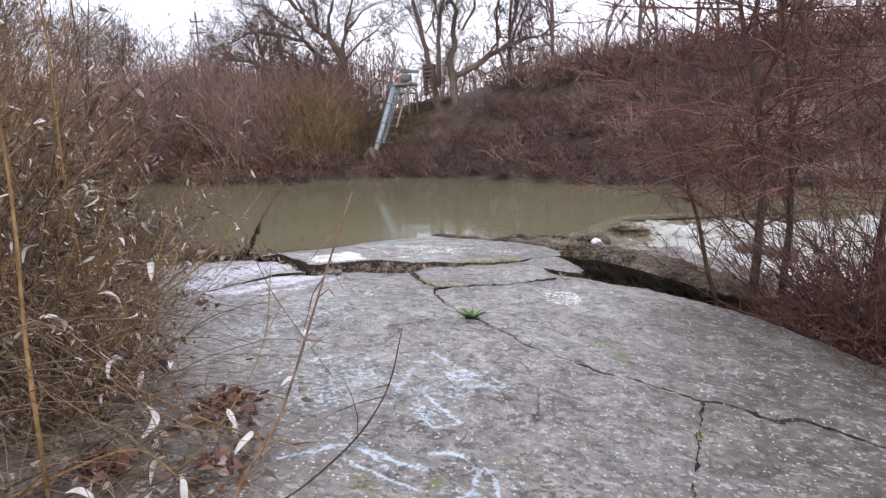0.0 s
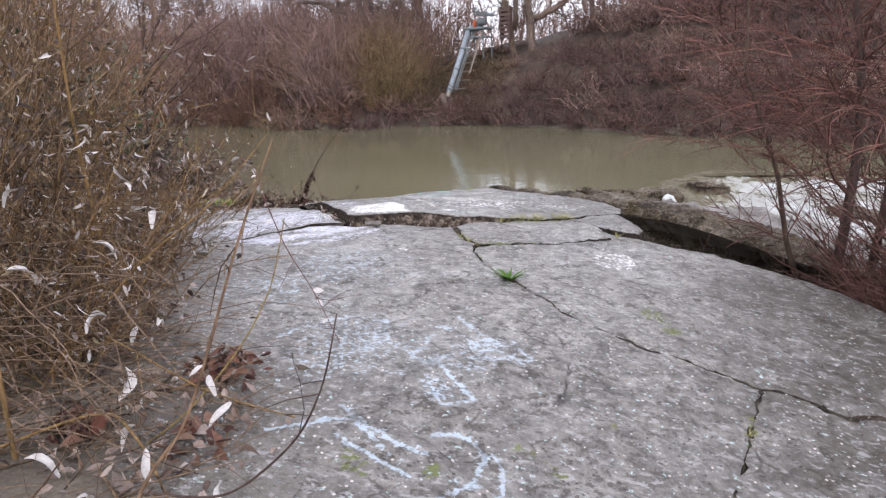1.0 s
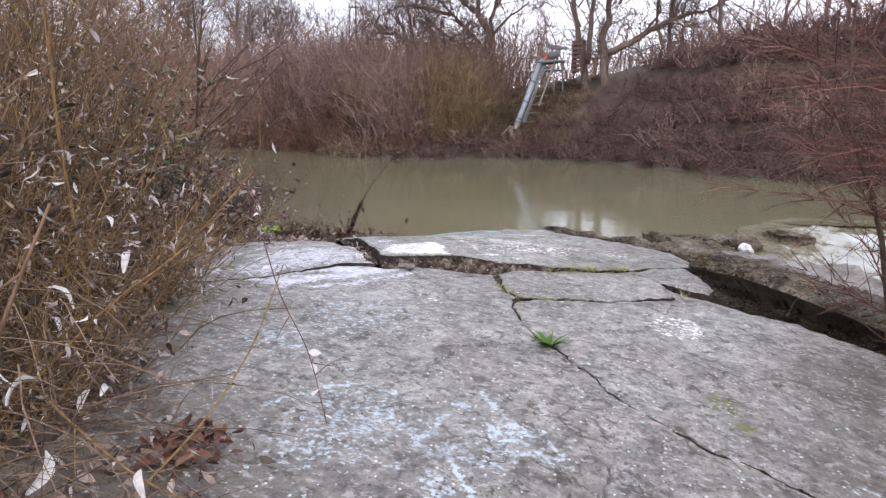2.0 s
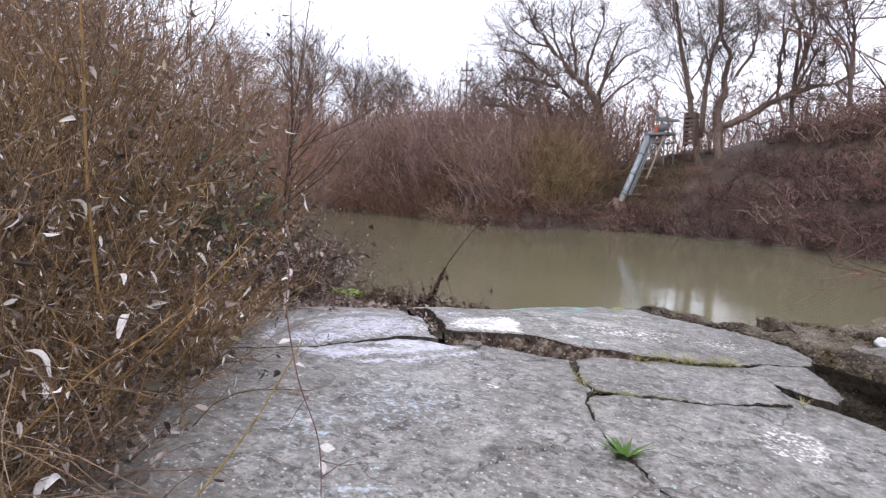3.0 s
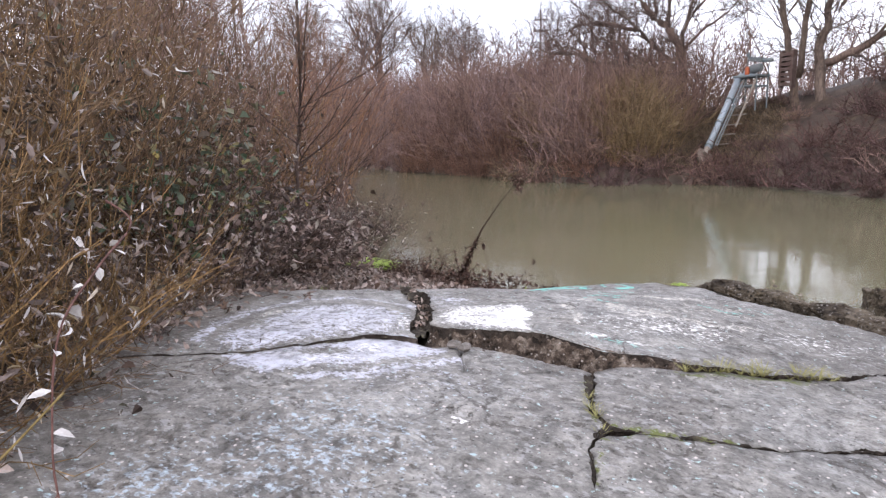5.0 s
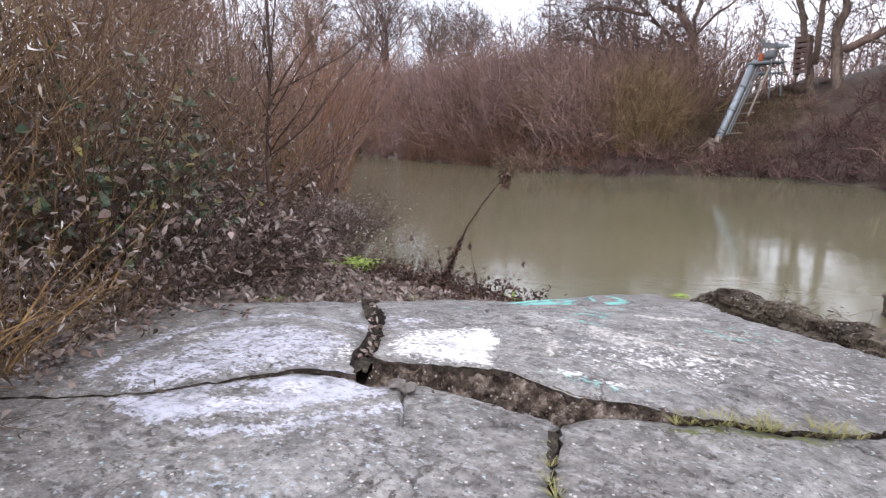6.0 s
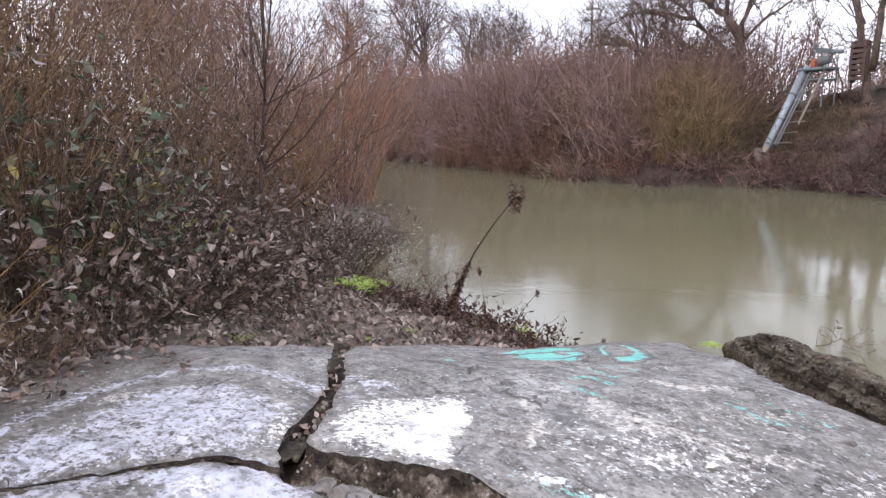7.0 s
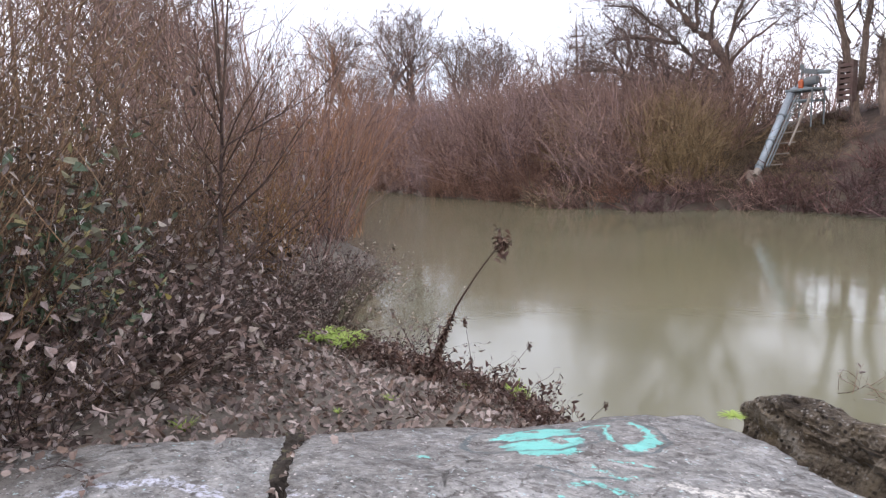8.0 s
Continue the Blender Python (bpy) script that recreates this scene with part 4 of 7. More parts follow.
slab_piece([(-0.025, 5.85), (-0.037, 5.745), (0.066, 5.5), (0.156, 5.32), (0.239, 5.240), (0.494, 4.955), (0.594, 4.795), (0.853, 4.573), (1.025, 4.470), (1.225, 4.408), (1.413, 4.325), (1.588, 4.254), (1.68, 4.262), (1.82, 4.205), (1.96, 4.135), (2.15, 4.215), (2.6, 4.0), (3.3, 3.6), (4.0, 3.5), (3.9, 4.3), (3.3, 5.15), (2.97, 5.55), (2.65, 5.9), (2.5, 6.04), (2.1, 6.24), (1.85, 6.43), (1.58, 6.45), (1.32, 6.55), (1.15, 6.62), (1.0, 6.74), (1.02, 6.60), (1.06, 6.48), (0.62, 6.2), (0.37, 6.09), (0.08, 5.975)],
           lambda x, y: 0.0 * x, 0.22, "grey concrete slab with a faded white painted spot, sloping toward the rapids")
slab_piece([(-0.02, 5.979), (0.08, 5.981), (0.37, 6.096), (0.62, 6.205), (1.055, 6.485), (1.012, 6.61), (0.985, 6.76), (0.97, 6.83), (1.17, 6.69), (1.31, 6.63), (1.38, 6.85), (1.30, 7.2), (1.22, 7.45), (1.0, 7.385), (0.84, 7.18), (0.65, 7.02), (0.35, 6.90), (0.14, 6.78), (0.0, 6.72), (-0.13, 6.65), (-0.19, 6.59), (-0.25, 6.49), (-0.13, 6.08)],
           lambda x, y: 0.002 + 0.02 * np.clip((x - 0.75) / 0.4, 0, 1), 0.2, "narrow strip of cracked concrete slab with mossy joints")
slab_piece([(1.592, 4.238), (1.68, 4.235), (1.82, 4.165), (1.96, 4.095), (2.15, 4.175), (2.6, 3.97), (3.3, 3.57), (4, 3.45), (4.2, 1), (4, -4), (-0.9, -4), (-0.197, 0), (0.303, 1.0), (0.903, 2.5), (1.233, 3.388), (1.363, 3.698)],
           lambda x, y: 0.0 * x, 0.22, "silt-stained concrete slab beyond a straight mossy joint")

# ---- blocks of the broken weir ----


def broken_block(name, path, half_width, heights, depth, seed, label, mat=None, tilt=0.0, ledge=0.05, under=None):
    """A long block of broken concrete: a rounded, pitted beam along a line of (x, y, top)."""
    r = random.Random(seed)
    pts = [Vector(p) for p in path]
    fine = []
    for a, b in zip(pts, pts[1:]):
        k = max(2, int((b - a).length / 0.026))
        fine += [a.lerp(b, i / k) for i in range(k)]
    fine.append(pts[-1])
    verts, faces = [], []
    ring = 52
    n = len(fine)
    for i, p in enumerate(fine):
        d = fine[min(i + 1, n - 1)] - fine[max(i - 1, 0)]
        d.z = 0
        d.normalize()
        side = Vector((d.y, -d.x, 0))
        t = i / (n - 1)
        ends = min(1.0, 0.35 + 6 * min(t, 1 - t))
        h = float(np.interp(t, np.linspace(0, 1, len(heights)), heights))
        w = float(np.interp(t, np.linspace(0, 1, len(half_width)), half_width)) * ends
        for k in range(ring):
            q = 2 * math.pi * k / ring
            c, s = math.cos(q), math.sin(q)
            u = math.copysign(abs(c) ** 0.45, c) * w
            v = math.copysign(abs(s) ** 0.45, s) * h / 2
            pos = p + side * (u + depth) + Vector((0, 0, v - h / 2 - tilt * (u + w)))
            # broken in layers: each stands out or back by its own amount
            layer = math.floor(pos.z / 0.075 + 0.5 * noise.noise(Vector((pos.x, pos.y, seed))))
            shelf = noise.noise(Vector((pos.x * 1.1 + 7.3 * layer, pos.y * 1.1, layer * 3.7 + seed)))
            g = noise.noise(pos * 1.6 + Vector((seed, 0, 0))) * 0.12 + noise.noise(pos * 3.7 + Vector((0, seed, 0))) * 0.10 + noise.cell(pos * 6) * 0.035 + noise.noise(pos * 8) * 0.06 + noise.noise(pos * 21) * 0.036 + noise.noise(pos * 43) * 0.018
            flat = 0.5 if s > 0.75 else 1.0
            pos += (side * c + Vector((0, 0, s * flat))) * g * min(1.0, ends) + side * c * (shelf * ledge * 2.2 * ends)
            if under and c > 0 and s < 0.35:
                hollow = float(np.interp(t, np.linspace(0, 1, len(under)), under))
                pos -= side * (hollow * min(1.0, (0.35 - s) * 2.2))
            verts.append(pos)
    for i in range(n - 1):
        for k in range(ring):
            j = (k + 1) % ring
            faces.append((i * ring + k, i * ring + j, (i + 1) * ring + j, (i + 1) * ring + k))
    faces.append(tuple(reversed(range(ring))))
    faces.append(tuple((n - 1) * ring + k for k in range(ring)))
    g = Geo()
    g.v, g.f = verts, faces
    me = g.mesh(name, mat or STRATA)
    me.materials.append(WASHED)
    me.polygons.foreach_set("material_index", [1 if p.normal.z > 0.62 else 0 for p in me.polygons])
    return tagged(new(name, me), label, "concrete block", "fallen blocks of the weir")


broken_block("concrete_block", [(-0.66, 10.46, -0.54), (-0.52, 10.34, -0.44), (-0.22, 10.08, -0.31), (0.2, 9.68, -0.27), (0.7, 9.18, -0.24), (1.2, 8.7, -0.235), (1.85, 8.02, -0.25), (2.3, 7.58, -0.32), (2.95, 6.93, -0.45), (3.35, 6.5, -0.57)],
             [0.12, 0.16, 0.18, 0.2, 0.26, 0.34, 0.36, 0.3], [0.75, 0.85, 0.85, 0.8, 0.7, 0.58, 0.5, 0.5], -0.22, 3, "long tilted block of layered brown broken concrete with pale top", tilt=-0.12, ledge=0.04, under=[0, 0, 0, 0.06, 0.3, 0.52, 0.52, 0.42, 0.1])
broken_block("concrete_block", [(2.05, 7.35, -0.62), (2.6, 6.95, -0.66), (3.1, 6.6, -0.72)], [0.2, 0.26, 0.2], [0.35, 0.4, 0.3], 0.0, 5, "low brown broken concrete lump wedged beside the cracked slab")
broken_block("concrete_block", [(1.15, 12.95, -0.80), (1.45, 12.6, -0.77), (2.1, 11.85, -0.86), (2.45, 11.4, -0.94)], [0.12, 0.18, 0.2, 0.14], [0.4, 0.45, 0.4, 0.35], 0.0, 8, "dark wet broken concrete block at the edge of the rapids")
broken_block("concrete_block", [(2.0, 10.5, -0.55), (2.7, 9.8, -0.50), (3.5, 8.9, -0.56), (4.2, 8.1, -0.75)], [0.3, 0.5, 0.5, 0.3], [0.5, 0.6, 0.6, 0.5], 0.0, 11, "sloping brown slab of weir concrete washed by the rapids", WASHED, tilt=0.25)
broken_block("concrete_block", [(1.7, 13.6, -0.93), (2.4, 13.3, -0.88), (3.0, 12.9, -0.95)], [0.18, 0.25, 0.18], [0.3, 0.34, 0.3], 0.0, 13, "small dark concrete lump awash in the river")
broken_block("concrete_block", [(5.3, 12.6, -1.12), (5.75, 12.3, -1.08), (6.2, 12.2, -1.15)], [0.15, 0.22, 0.15], [0.3, 0.34, 0.3], 0.0, 17, "reddish rock standing in the white water")
broken_block("concrete_block", [(3.4, 14.6, -0.98), (3.75, 14.2, -0.94), (4.1, 14.0, -1.0)], [0.12, 0.2, 0.12], [0.25, 0.3, 0.25], 0.0, 19, "small dark rock at the lip of the rapids")
broken_block("concrete_abutment", [(10.6, 21.3, -0.42), (11.6, 21.6, -0.36), (12.9, 21.8, -0.46), (14.2, 22.2, -0.6)], [0.5, 0.8, 0.8, 0.5], [0.6, 0.6, 0.6, 0.5], 0.0, 23, "pale concrete remnant of the weir at the far bank", WASHED)
def joint_dirt(pts, width, low, high, seed, label):
    """A ragged ribbon of dirt that fills a joint, here up to the brim and there sunk."""
    r = random.Random(seed)
    q = []
    for (ax, ay), (bx, by) in zip(pts, pts[1:]):
        k = max(1, int(math.hypot(bx - ax, by - ay) / 0.022))
        q += [(ax + (bx - ax) * i / k, ay + (by - ay) * i / k) for i in range(k)]
    q.append(pts[-1])
    g = Geo()
    cols = 7
    for i, (x, y) in enumerate(q):
        tx, ty = q[min(i + 1, len(q) - 1)][0] - q[max(i - 1, 0)][0], q[min(i + 1, len(q) - 1)][1] - q[max(i - 1, 0)][1]
        L = math.hypot(tx, ty) + 1e-9
        fill = low + (high - low) * min(1.0, max(0.0, 0.5 + 1.1 * noise.noise(Vector((x * 4.5, y * 4.5, seed)))))
        for c in range(cols):
            u = (c / (cols - 1) - 0.5) * width
            a, b = x - ty / L * u + r.gauss(0, 0.003), y + tx / L * u + r.gauss(0, 0.003)
            z = float(slab_z(np.array([a]), np.array([b]))[0]) + fill + r.gauss(0, 0.0045) + 0.012 * noise.noise(Vector((a * 25, b * 25, seed)))
            g.v.append(Vector((a, b, z)))
        if i:
            for c in range(cols - 1):
                k = (i - 1) * cols + c
                g.f.append((k, k + 1, k + cols + 1, k + cols))
    return tagged(part("crack_dirt", g, CRACK_DIRT, None), label, "dirt", "dirt in the joints", "stuff")


joint_dirt([(-0.263, 6.42), (-0.138, 6.07), (-0.035, 5.965), (-0.036, 5.83)], 0.04, -0.018, 0.004, 9, "mossy earth filling the joint between two slab pieces")
joint_dirt([(-0.04, 5.92), (-0.04, 5.75), (0.06, 5.5), (0.155, 5.32), (0.235, 5.237), (0.49, 4.953), (0.592, 4.793), (0.851, 4.572), (1.022, 4.462), (1.222, 4.40), (1.41, 4.32), (1.585, 4.246), (1.68, 4.25), (1.82, 4.185), (1.96, 4.115), (2.15, 4.195), (2.6, 3.985), (3.3, 3.585)], 0.016, -0.026, -0.004, 3, "dark damp earth filling the long joint in the slab")
joint_dirt([(-0.03, 5.975), (0.07, 5.985), (0.37, 6.095), (0.62, 6.204), (1.05, 6.485)], 0.014, -0.016, 0.0, 4, "mossy earth filling the narrow joint in the slab")
joint_dirt([(-1.97, 5.648), (-1.78, 5.908), (-1.62, 6.178), (-1.49, 6.318), (-1.33, 6.425)], 0.02, -0.028, -0.002, 5, "dark earth in the joint beside the painted slab")
joint_dirt([(1.576, 4.23), (1.36, 3.70), (1.231, 3.39), (0.902, 2.5)], 0.03, -0.03, 0.002, 6, "earth and moss in the straight joint of the slab")
joint_dirt([(0.05, 6.76), (0.35, 6.91), (0.66, 7.04), (0.84, 7.2), (1.0, 7.40), (1.2, 7.47)], 0.09, -0.06, -0.015, 7, "crumbled concrete and dark earth in the narrowing crack")


def crumbled_edge(top, foot, seed, label):
    """The slab's broken edge: a rugged face that slopes from the lip down to the lower piece."""
    rows, cols = 150, 16
    g = Geo()
    for i in range(rows):
        f = i / (rows - 1)
        a = [float(np.interp(f, np.linspace(0, 1, len(top)), [p[k] for p in top])) for k in (0, 1)]
        b = [float(np.interp(f, np.linspace(0, 1, len(foot)), [p[k] for p in foot])) for k in (0, 1)]
        za = float(slab_z(np.array([a[0]]), np.array([a[1]]))[0]) + 0.06 * float(np.interp(a[0], [-0.35, 0.35], [1.0, 0.2])) - 0.008
        zb = float(slab_z(np.array([b[0]]), np.array([b[1]]))[0]) - 0.035 - 0.06
        for c in range(cols):
            t = c / (cols - 1)
            x, y = a[0] + (b[0] - a[0]) * t, a[1] + (b[1] - a[1]) * t
            z = za + (zb - za) * (t ** 0.8)
            w = math.sin(math.pi * min(1.0, t + 0.08))
            z += w * (0.045 * noise.noise(Vector((x * 9, y * 9, seed))) + 0.038 * noise.noise(Vector((x * 23, y * 23, seed))) + 0.022 * noise.noise(Vector((x * 60, y * 60, seed))))
            step = noise.noise(Vector((x * 14, z * 30, seed + 2)))
            g.v.append(Vector((x, y + 0.018 * w * step, z)))
        if i:
            for c in range(cols - 1):
                k = (i - 1) * cols + c
                g.f.append((k, k + cols, k + cols + 1, k + 1))
    return tagged(part("crumbled_edge", g, CRUMBLED, None), label, "broken edge", kind="stuff")


crumbled_edge([(-1.24, 6.57), (-1.12, 6.56), (-0.94, 6.625), (-0.77, 6.695), (-0.61, 6.755), (-0.45, 6.705), (-0.26, 6.695), (-0.13, 6.755), (0.0, 6.815), (0.14, 6.835)],
              [(-1.2, 6.38), (-1.05, 6.48), (-0.93, 6.52), (-0.80, 6.54), (-0.68, 6.525), (-0.56, 6.55), (-0.40, 6.55), (-0.25, 6.47), (-0.13, 6.63), (0.1, 6.76)], 7, "rugged brown broken edge of the raised slab above the crack")
joint_dirt([(-2.26, 7.82), (-1.9, 7.4), (-1.66, 7.155), (-1.57, 7.0), (-1.44, 6.8), (-1.375, 6.65), (-1.3, 6.5)], 0.1, -0.045, 0.0, 8, "crumbled dark earth in the crack beside the painted slab")
# dead leaves blown into the crack
g = Geo()
rr = random.Random(29)
for _ in range(70):
    y = rr.uniform(6.62, 7.7)
    x = float(np.interp(y, [6.5, 6.65, 6.8, 7.0, 7.155, 7.4, 7.73], [-1.3, -1.375, -1.44, -1.57, -1.66, -1.9, -2.16])) + rr.gauss(0, 0.022)
    z = float(slab_z(np.array([x]), np.array([y]))[0]) + rr.uniform(-0.04, -0.002)
    g.leaf(Vector((x, y, z)), Vector((rr.gauss(0, 1), rr.gauss(0, 1), rr.gauss(0, 0.5))), Vector((rr.gauss(0, 0.6), rr.gauss(0, 0.6), 1)), rr.uniform(0.02, 0.05), 0.022, rr.uniform(-0.5, 1.2), rr.uniform(0, 1.2))
tagged(part("crack_leaves", g, LITTER, None), "crumpled brown leaves caught in the open crack", "leaves", "", "stuff")
# rubble in the wide crack
rr = random.Random(31)
for k in range(140):
    t = rr.random()
    x = -1.15 + 1.25 * t if k < 80 else -1.52 + 0.2 * rr.random()
    y = float(np.interp(x, [-1.3, -1.05, -0.6, -0.3, 0.1], [6.46, 6.50, 6.60, 6.58, 6.77])) + rr.gauss(0, 0.025) if k < 80 else 7.0 + 0.5 * (rr.random() - 0.5)
    if k >= 80:
        x = float(np.interp(y, [6.7, 6.9, 7.1, 7.3], [-1.41, -1.5, -1.65, -1.75]))
    s = 0.008 + 0.026 * rr.random() ** 2
    if k >= 96:
        x, y, s = rr.uniform(-0.62, -0.05), 6.47 + rr.gauss(0, 0.03), 0.008 + 0.022 * rr.random() ** 2
        y += max(0.0, (x + 0.2) * 0.8)
    bm = bmesh.new()
    bmesh.ops.create_icosphere(bm, subdivisions=1, radius=s)
    for v in bm.verts:
        v.co *= 1 + 0.5 * (rr.random() - 0.5)
        v.co.z *= 0.7
    me = bpy.data.meshes.new("rubble")
    bm.to_mesh(me)
    bm.free()
    me.materials.append(CRUMBLED)
    ob = tagged(new("rubble", me), "small lump of broken concrete lying in the crack", "rubble", "rubble in the crack")
    ob.matrix_basis = pose(x, y, float(slab_z(np.array([x]), np.array([y]))[0]) - 0.048 + 0.3 * s, rr.random() * 90, rr.random() * 90, rr.random() * 360)

# ---- plant makers ----


def fan(r, spread, up=1.0):
    a = r.random() * 2 * math.pi
    s = spread * math.sqrt(r.random())
    return Vector((math.cos(a) * s, math.sin(a) * s, up)).normalized()


def shoots(seed, count, height, spread, base_r, r0, side, segs=5, wobble=0.10, droop=0.0, tip=0.0012, twig=0.35):
    """Many shoots from one stool, with side twigs. Returns the mesh and places for leaves."""
    r = random.Random(seed)
    g, fine, tips = Geo(), Geo(), []
    for _ in range(count):
        a, q = r.random() * 6.283, base_r * math.sqrt(r.random())
        p = Vector((math.cos(a) * q, math.sin(a) * q, -0.05))
        d = fan(r, spread)
        L = height * (0.45 + 0.6 * r.random())
        pts = wander(r, p, d, L, segs, wobble, -droop)
        k = r0 * (0.5 + r.random())
        g.tube(pts, taper(k, tip, len(pts)), 3)
        for _ in range(side):
            i = r.randrange(1, len(pts) - 1)
            f = r.random()
            b = pts[i].lerp(pts[i + 1], f)
            dd = ((pts[i + 1] - pts[i]).normalized() + Vector((r.gauss(0, 0.6), r.gauss(0, 0.6), r.gauss(0.15, 0.4)))).normalized()
            e = b + dd * (L * twig * (0.3 + 0.7 * r.random()))
            m = b.lerp(e, 0.5) + Vector((r.gauss(0, 0.02), r.gauss(0, 0.02), r.gauss(0, 0.02)))
            fine.tube([b, m, e], [k * 0.45, k * 0.3, tip * 0.7], 3)
            tips += [(m, dd), (e, dd)]
        tips += [(p2, (pts[-1] - pts[0]).normalized()) for p2 in pts[1:]]
    return g, fine, tips


def dress(seed, tips, count, length, ratio, hang=0.5, low=None):
    """Leaves on twigs: withered and hanging, or spread."""
    r = random.Random(seed)
    g = Geo()
    pool = [t for t in tips if low is None or t[0].z < low] or tips
    for _ in range(count):
        p, d = r.choice(pool)
        p = p + Vector((r.gauss(0, 0.02), r.gauss(0, 0.02), r.gauss(0, 0.02)))
        a = (d * (1 - hang) + Vector((r.gauss(0, 0.5), r.gauss(0, 0.5), -hang * 1.2 + r.gauss(0, 0.4)))).normalized()
        L = length * (0.5 + 0.8 * r.random())
        g.leaf(p, a, Vector((r.gauss(0, 1), r.gauss(0, 1), r.gauss(0.2, 1))), L, L * ratio * (0.5 + 0.8 * r.random()), r.uniform(-0.9, 1.5), r.uniform(-0.5, 1.5))
    return g


def shrub(name, seed, at, label, category, group, bark, leaf, count, height, spread, base_r, r0, side, leaves, leaf_len, ratio, under=0, pale=0, **kw):
    root = thing(name, at, label, category, group)
    leaf_kw = {k: kw.pop(k) for k in ("hang", "low") if k in kw}
    g, fine, tips = shoots(seed, count, height, spread, base_r, r0, side, **kw)
    part("brushwood", g, bark, root, kind="stuff")
    part("twig_spray", fine, bark, root, kind="stuff")
    if leaves:
        part("foliage", dress(seed + 1, tips, leaves, leaf_len, ratio, **leaf_kw), leaf, root, kind="stuff")
    if pale:
        part("pale_leaves", dress(seed + 3, tips, pale, 0.05, 0.27, hang=0.75), PALE_LEAF, root, "ash-pale curled leaves", "stuff")
    # dark dead leaves in the lower half deepen the inner shade by colour
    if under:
        part("undergrowth", dress(seed + 2, tips, under, 0.055, 0.6, hang=0.3, low=height * 0.5), SHADE_LEAF, root, kind="stuff")
    return root, tips


def at_ground(x, y, turn=0.0, size=1.0, sink=0.0):
    return Matrix.LocRotScale((x, y, ground_at(x, y) - sink), Euler((0, 0, turn)), (size, size, size))


# ---- the near bank: willow, bramble, dogwood ----
wr = random.Random(5)
LABEL = "tangled willow shrub with withered pale leaves on the silty bank"
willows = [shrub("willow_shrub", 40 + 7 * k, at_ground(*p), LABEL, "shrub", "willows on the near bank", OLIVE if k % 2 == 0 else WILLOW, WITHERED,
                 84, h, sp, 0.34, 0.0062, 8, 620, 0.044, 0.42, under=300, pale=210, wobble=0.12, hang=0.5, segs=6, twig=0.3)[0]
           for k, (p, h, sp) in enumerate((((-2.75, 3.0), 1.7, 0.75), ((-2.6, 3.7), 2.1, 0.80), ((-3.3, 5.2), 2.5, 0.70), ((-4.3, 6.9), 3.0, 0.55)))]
for k, (x, y, s, v) in enumerate([(-2.6, 2.6, 0.9, 1), (-2.1, 3.55, 0.55, 0), (-2.9, 4.5, 0.95, 1), (-3.3, 3.1, 0.95, 2), (-3.9, 4.4, 1.05, 2), (-4.3, 5.6, 1.15, 3), (-5.2, 6.6, 1.1, 3), (-5.4, 8.0, 0.95, 3), (-6.2, 9.0, 1.05, 3), (-6.6, 7.4, 1.3, 3), (-3.9, 2.0, 0.95, 2), (-5.0, 3.6, 1.1, 2), (-3.2, 1.6, 1.1, 1), (-7.2, 10.6, 1.0, 3), (-6.9, 5.2, 1.5, 3), (-8.4, 9.0, 1.4, 3), (-7.9, 12.4, 1.05, 2), (-9.0, 11.4, 1.3, 3), (-5.7, 7.1, 1.35, 3), (-6.4, 6.3, 1.45, 2), (-7.3, 6.7, 1.5, 3)]):
    copy_thing(willows[v], at_ground(x, y, wr.random() * 6.28, s * wr.uniform(0.95, 1.08)))
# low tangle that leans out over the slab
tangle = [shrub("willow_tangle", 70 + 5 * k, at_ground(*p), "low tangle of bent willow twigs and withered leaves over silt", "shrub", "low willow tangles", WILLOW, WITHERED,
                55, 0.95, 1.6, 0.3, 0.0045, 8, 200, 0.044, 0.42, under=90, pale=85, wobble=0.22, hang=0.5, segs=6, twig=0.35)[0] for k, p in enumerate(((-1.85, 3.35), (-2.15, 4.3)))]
for x, y, s, v in [(-1.6, 3.6, 0.6, 0), (-1.75, 3.9, 0.75, 1), (-2.35, 4.9, 0.8, 0), (-2.75, 5.6, 0.8, 1), (-2.3, 3.2, 0.9, 1), (-3.2, 6.4, 0.75, 0), (-2.3, 2.2, 0.7, 0), (-2.6, 4.4, 1.1, 0), (-3.9, 7.4, 0.8, 1)]:
    copy_thing(tangle[v], at_ground(x, y, wr.random() * 6.28, s))
thin_willow = shrub("willow_spray", 83, at_ground(-1.9, 4.35), "sparse yellowish willow twigs with pale curled leaves at the slab's edge", "shrub", "willow sprays", OLIVE, WITHERED, 24, 1.35, 1.0, 0.25, 0.0048, 7, 70, 0.045, 0.4, pale=46, wobble=0.13, hang=0.5, segs=6, twig=0.32)[0]
for x, y, s in [(-2.3, 5.0, 1.0), (-1.75, 3.7, 0.8), (-2.1, 4.0, 1.15), (-2.6, 5.5, 0.9), (-1.6, 3.3, 0.6)]:
    copy_thing(thin_willow, at_ground(x, y, wr.random() * 6.28, s))
# long thin canes that sweep out of the willow and down to the silt
g = Geo()
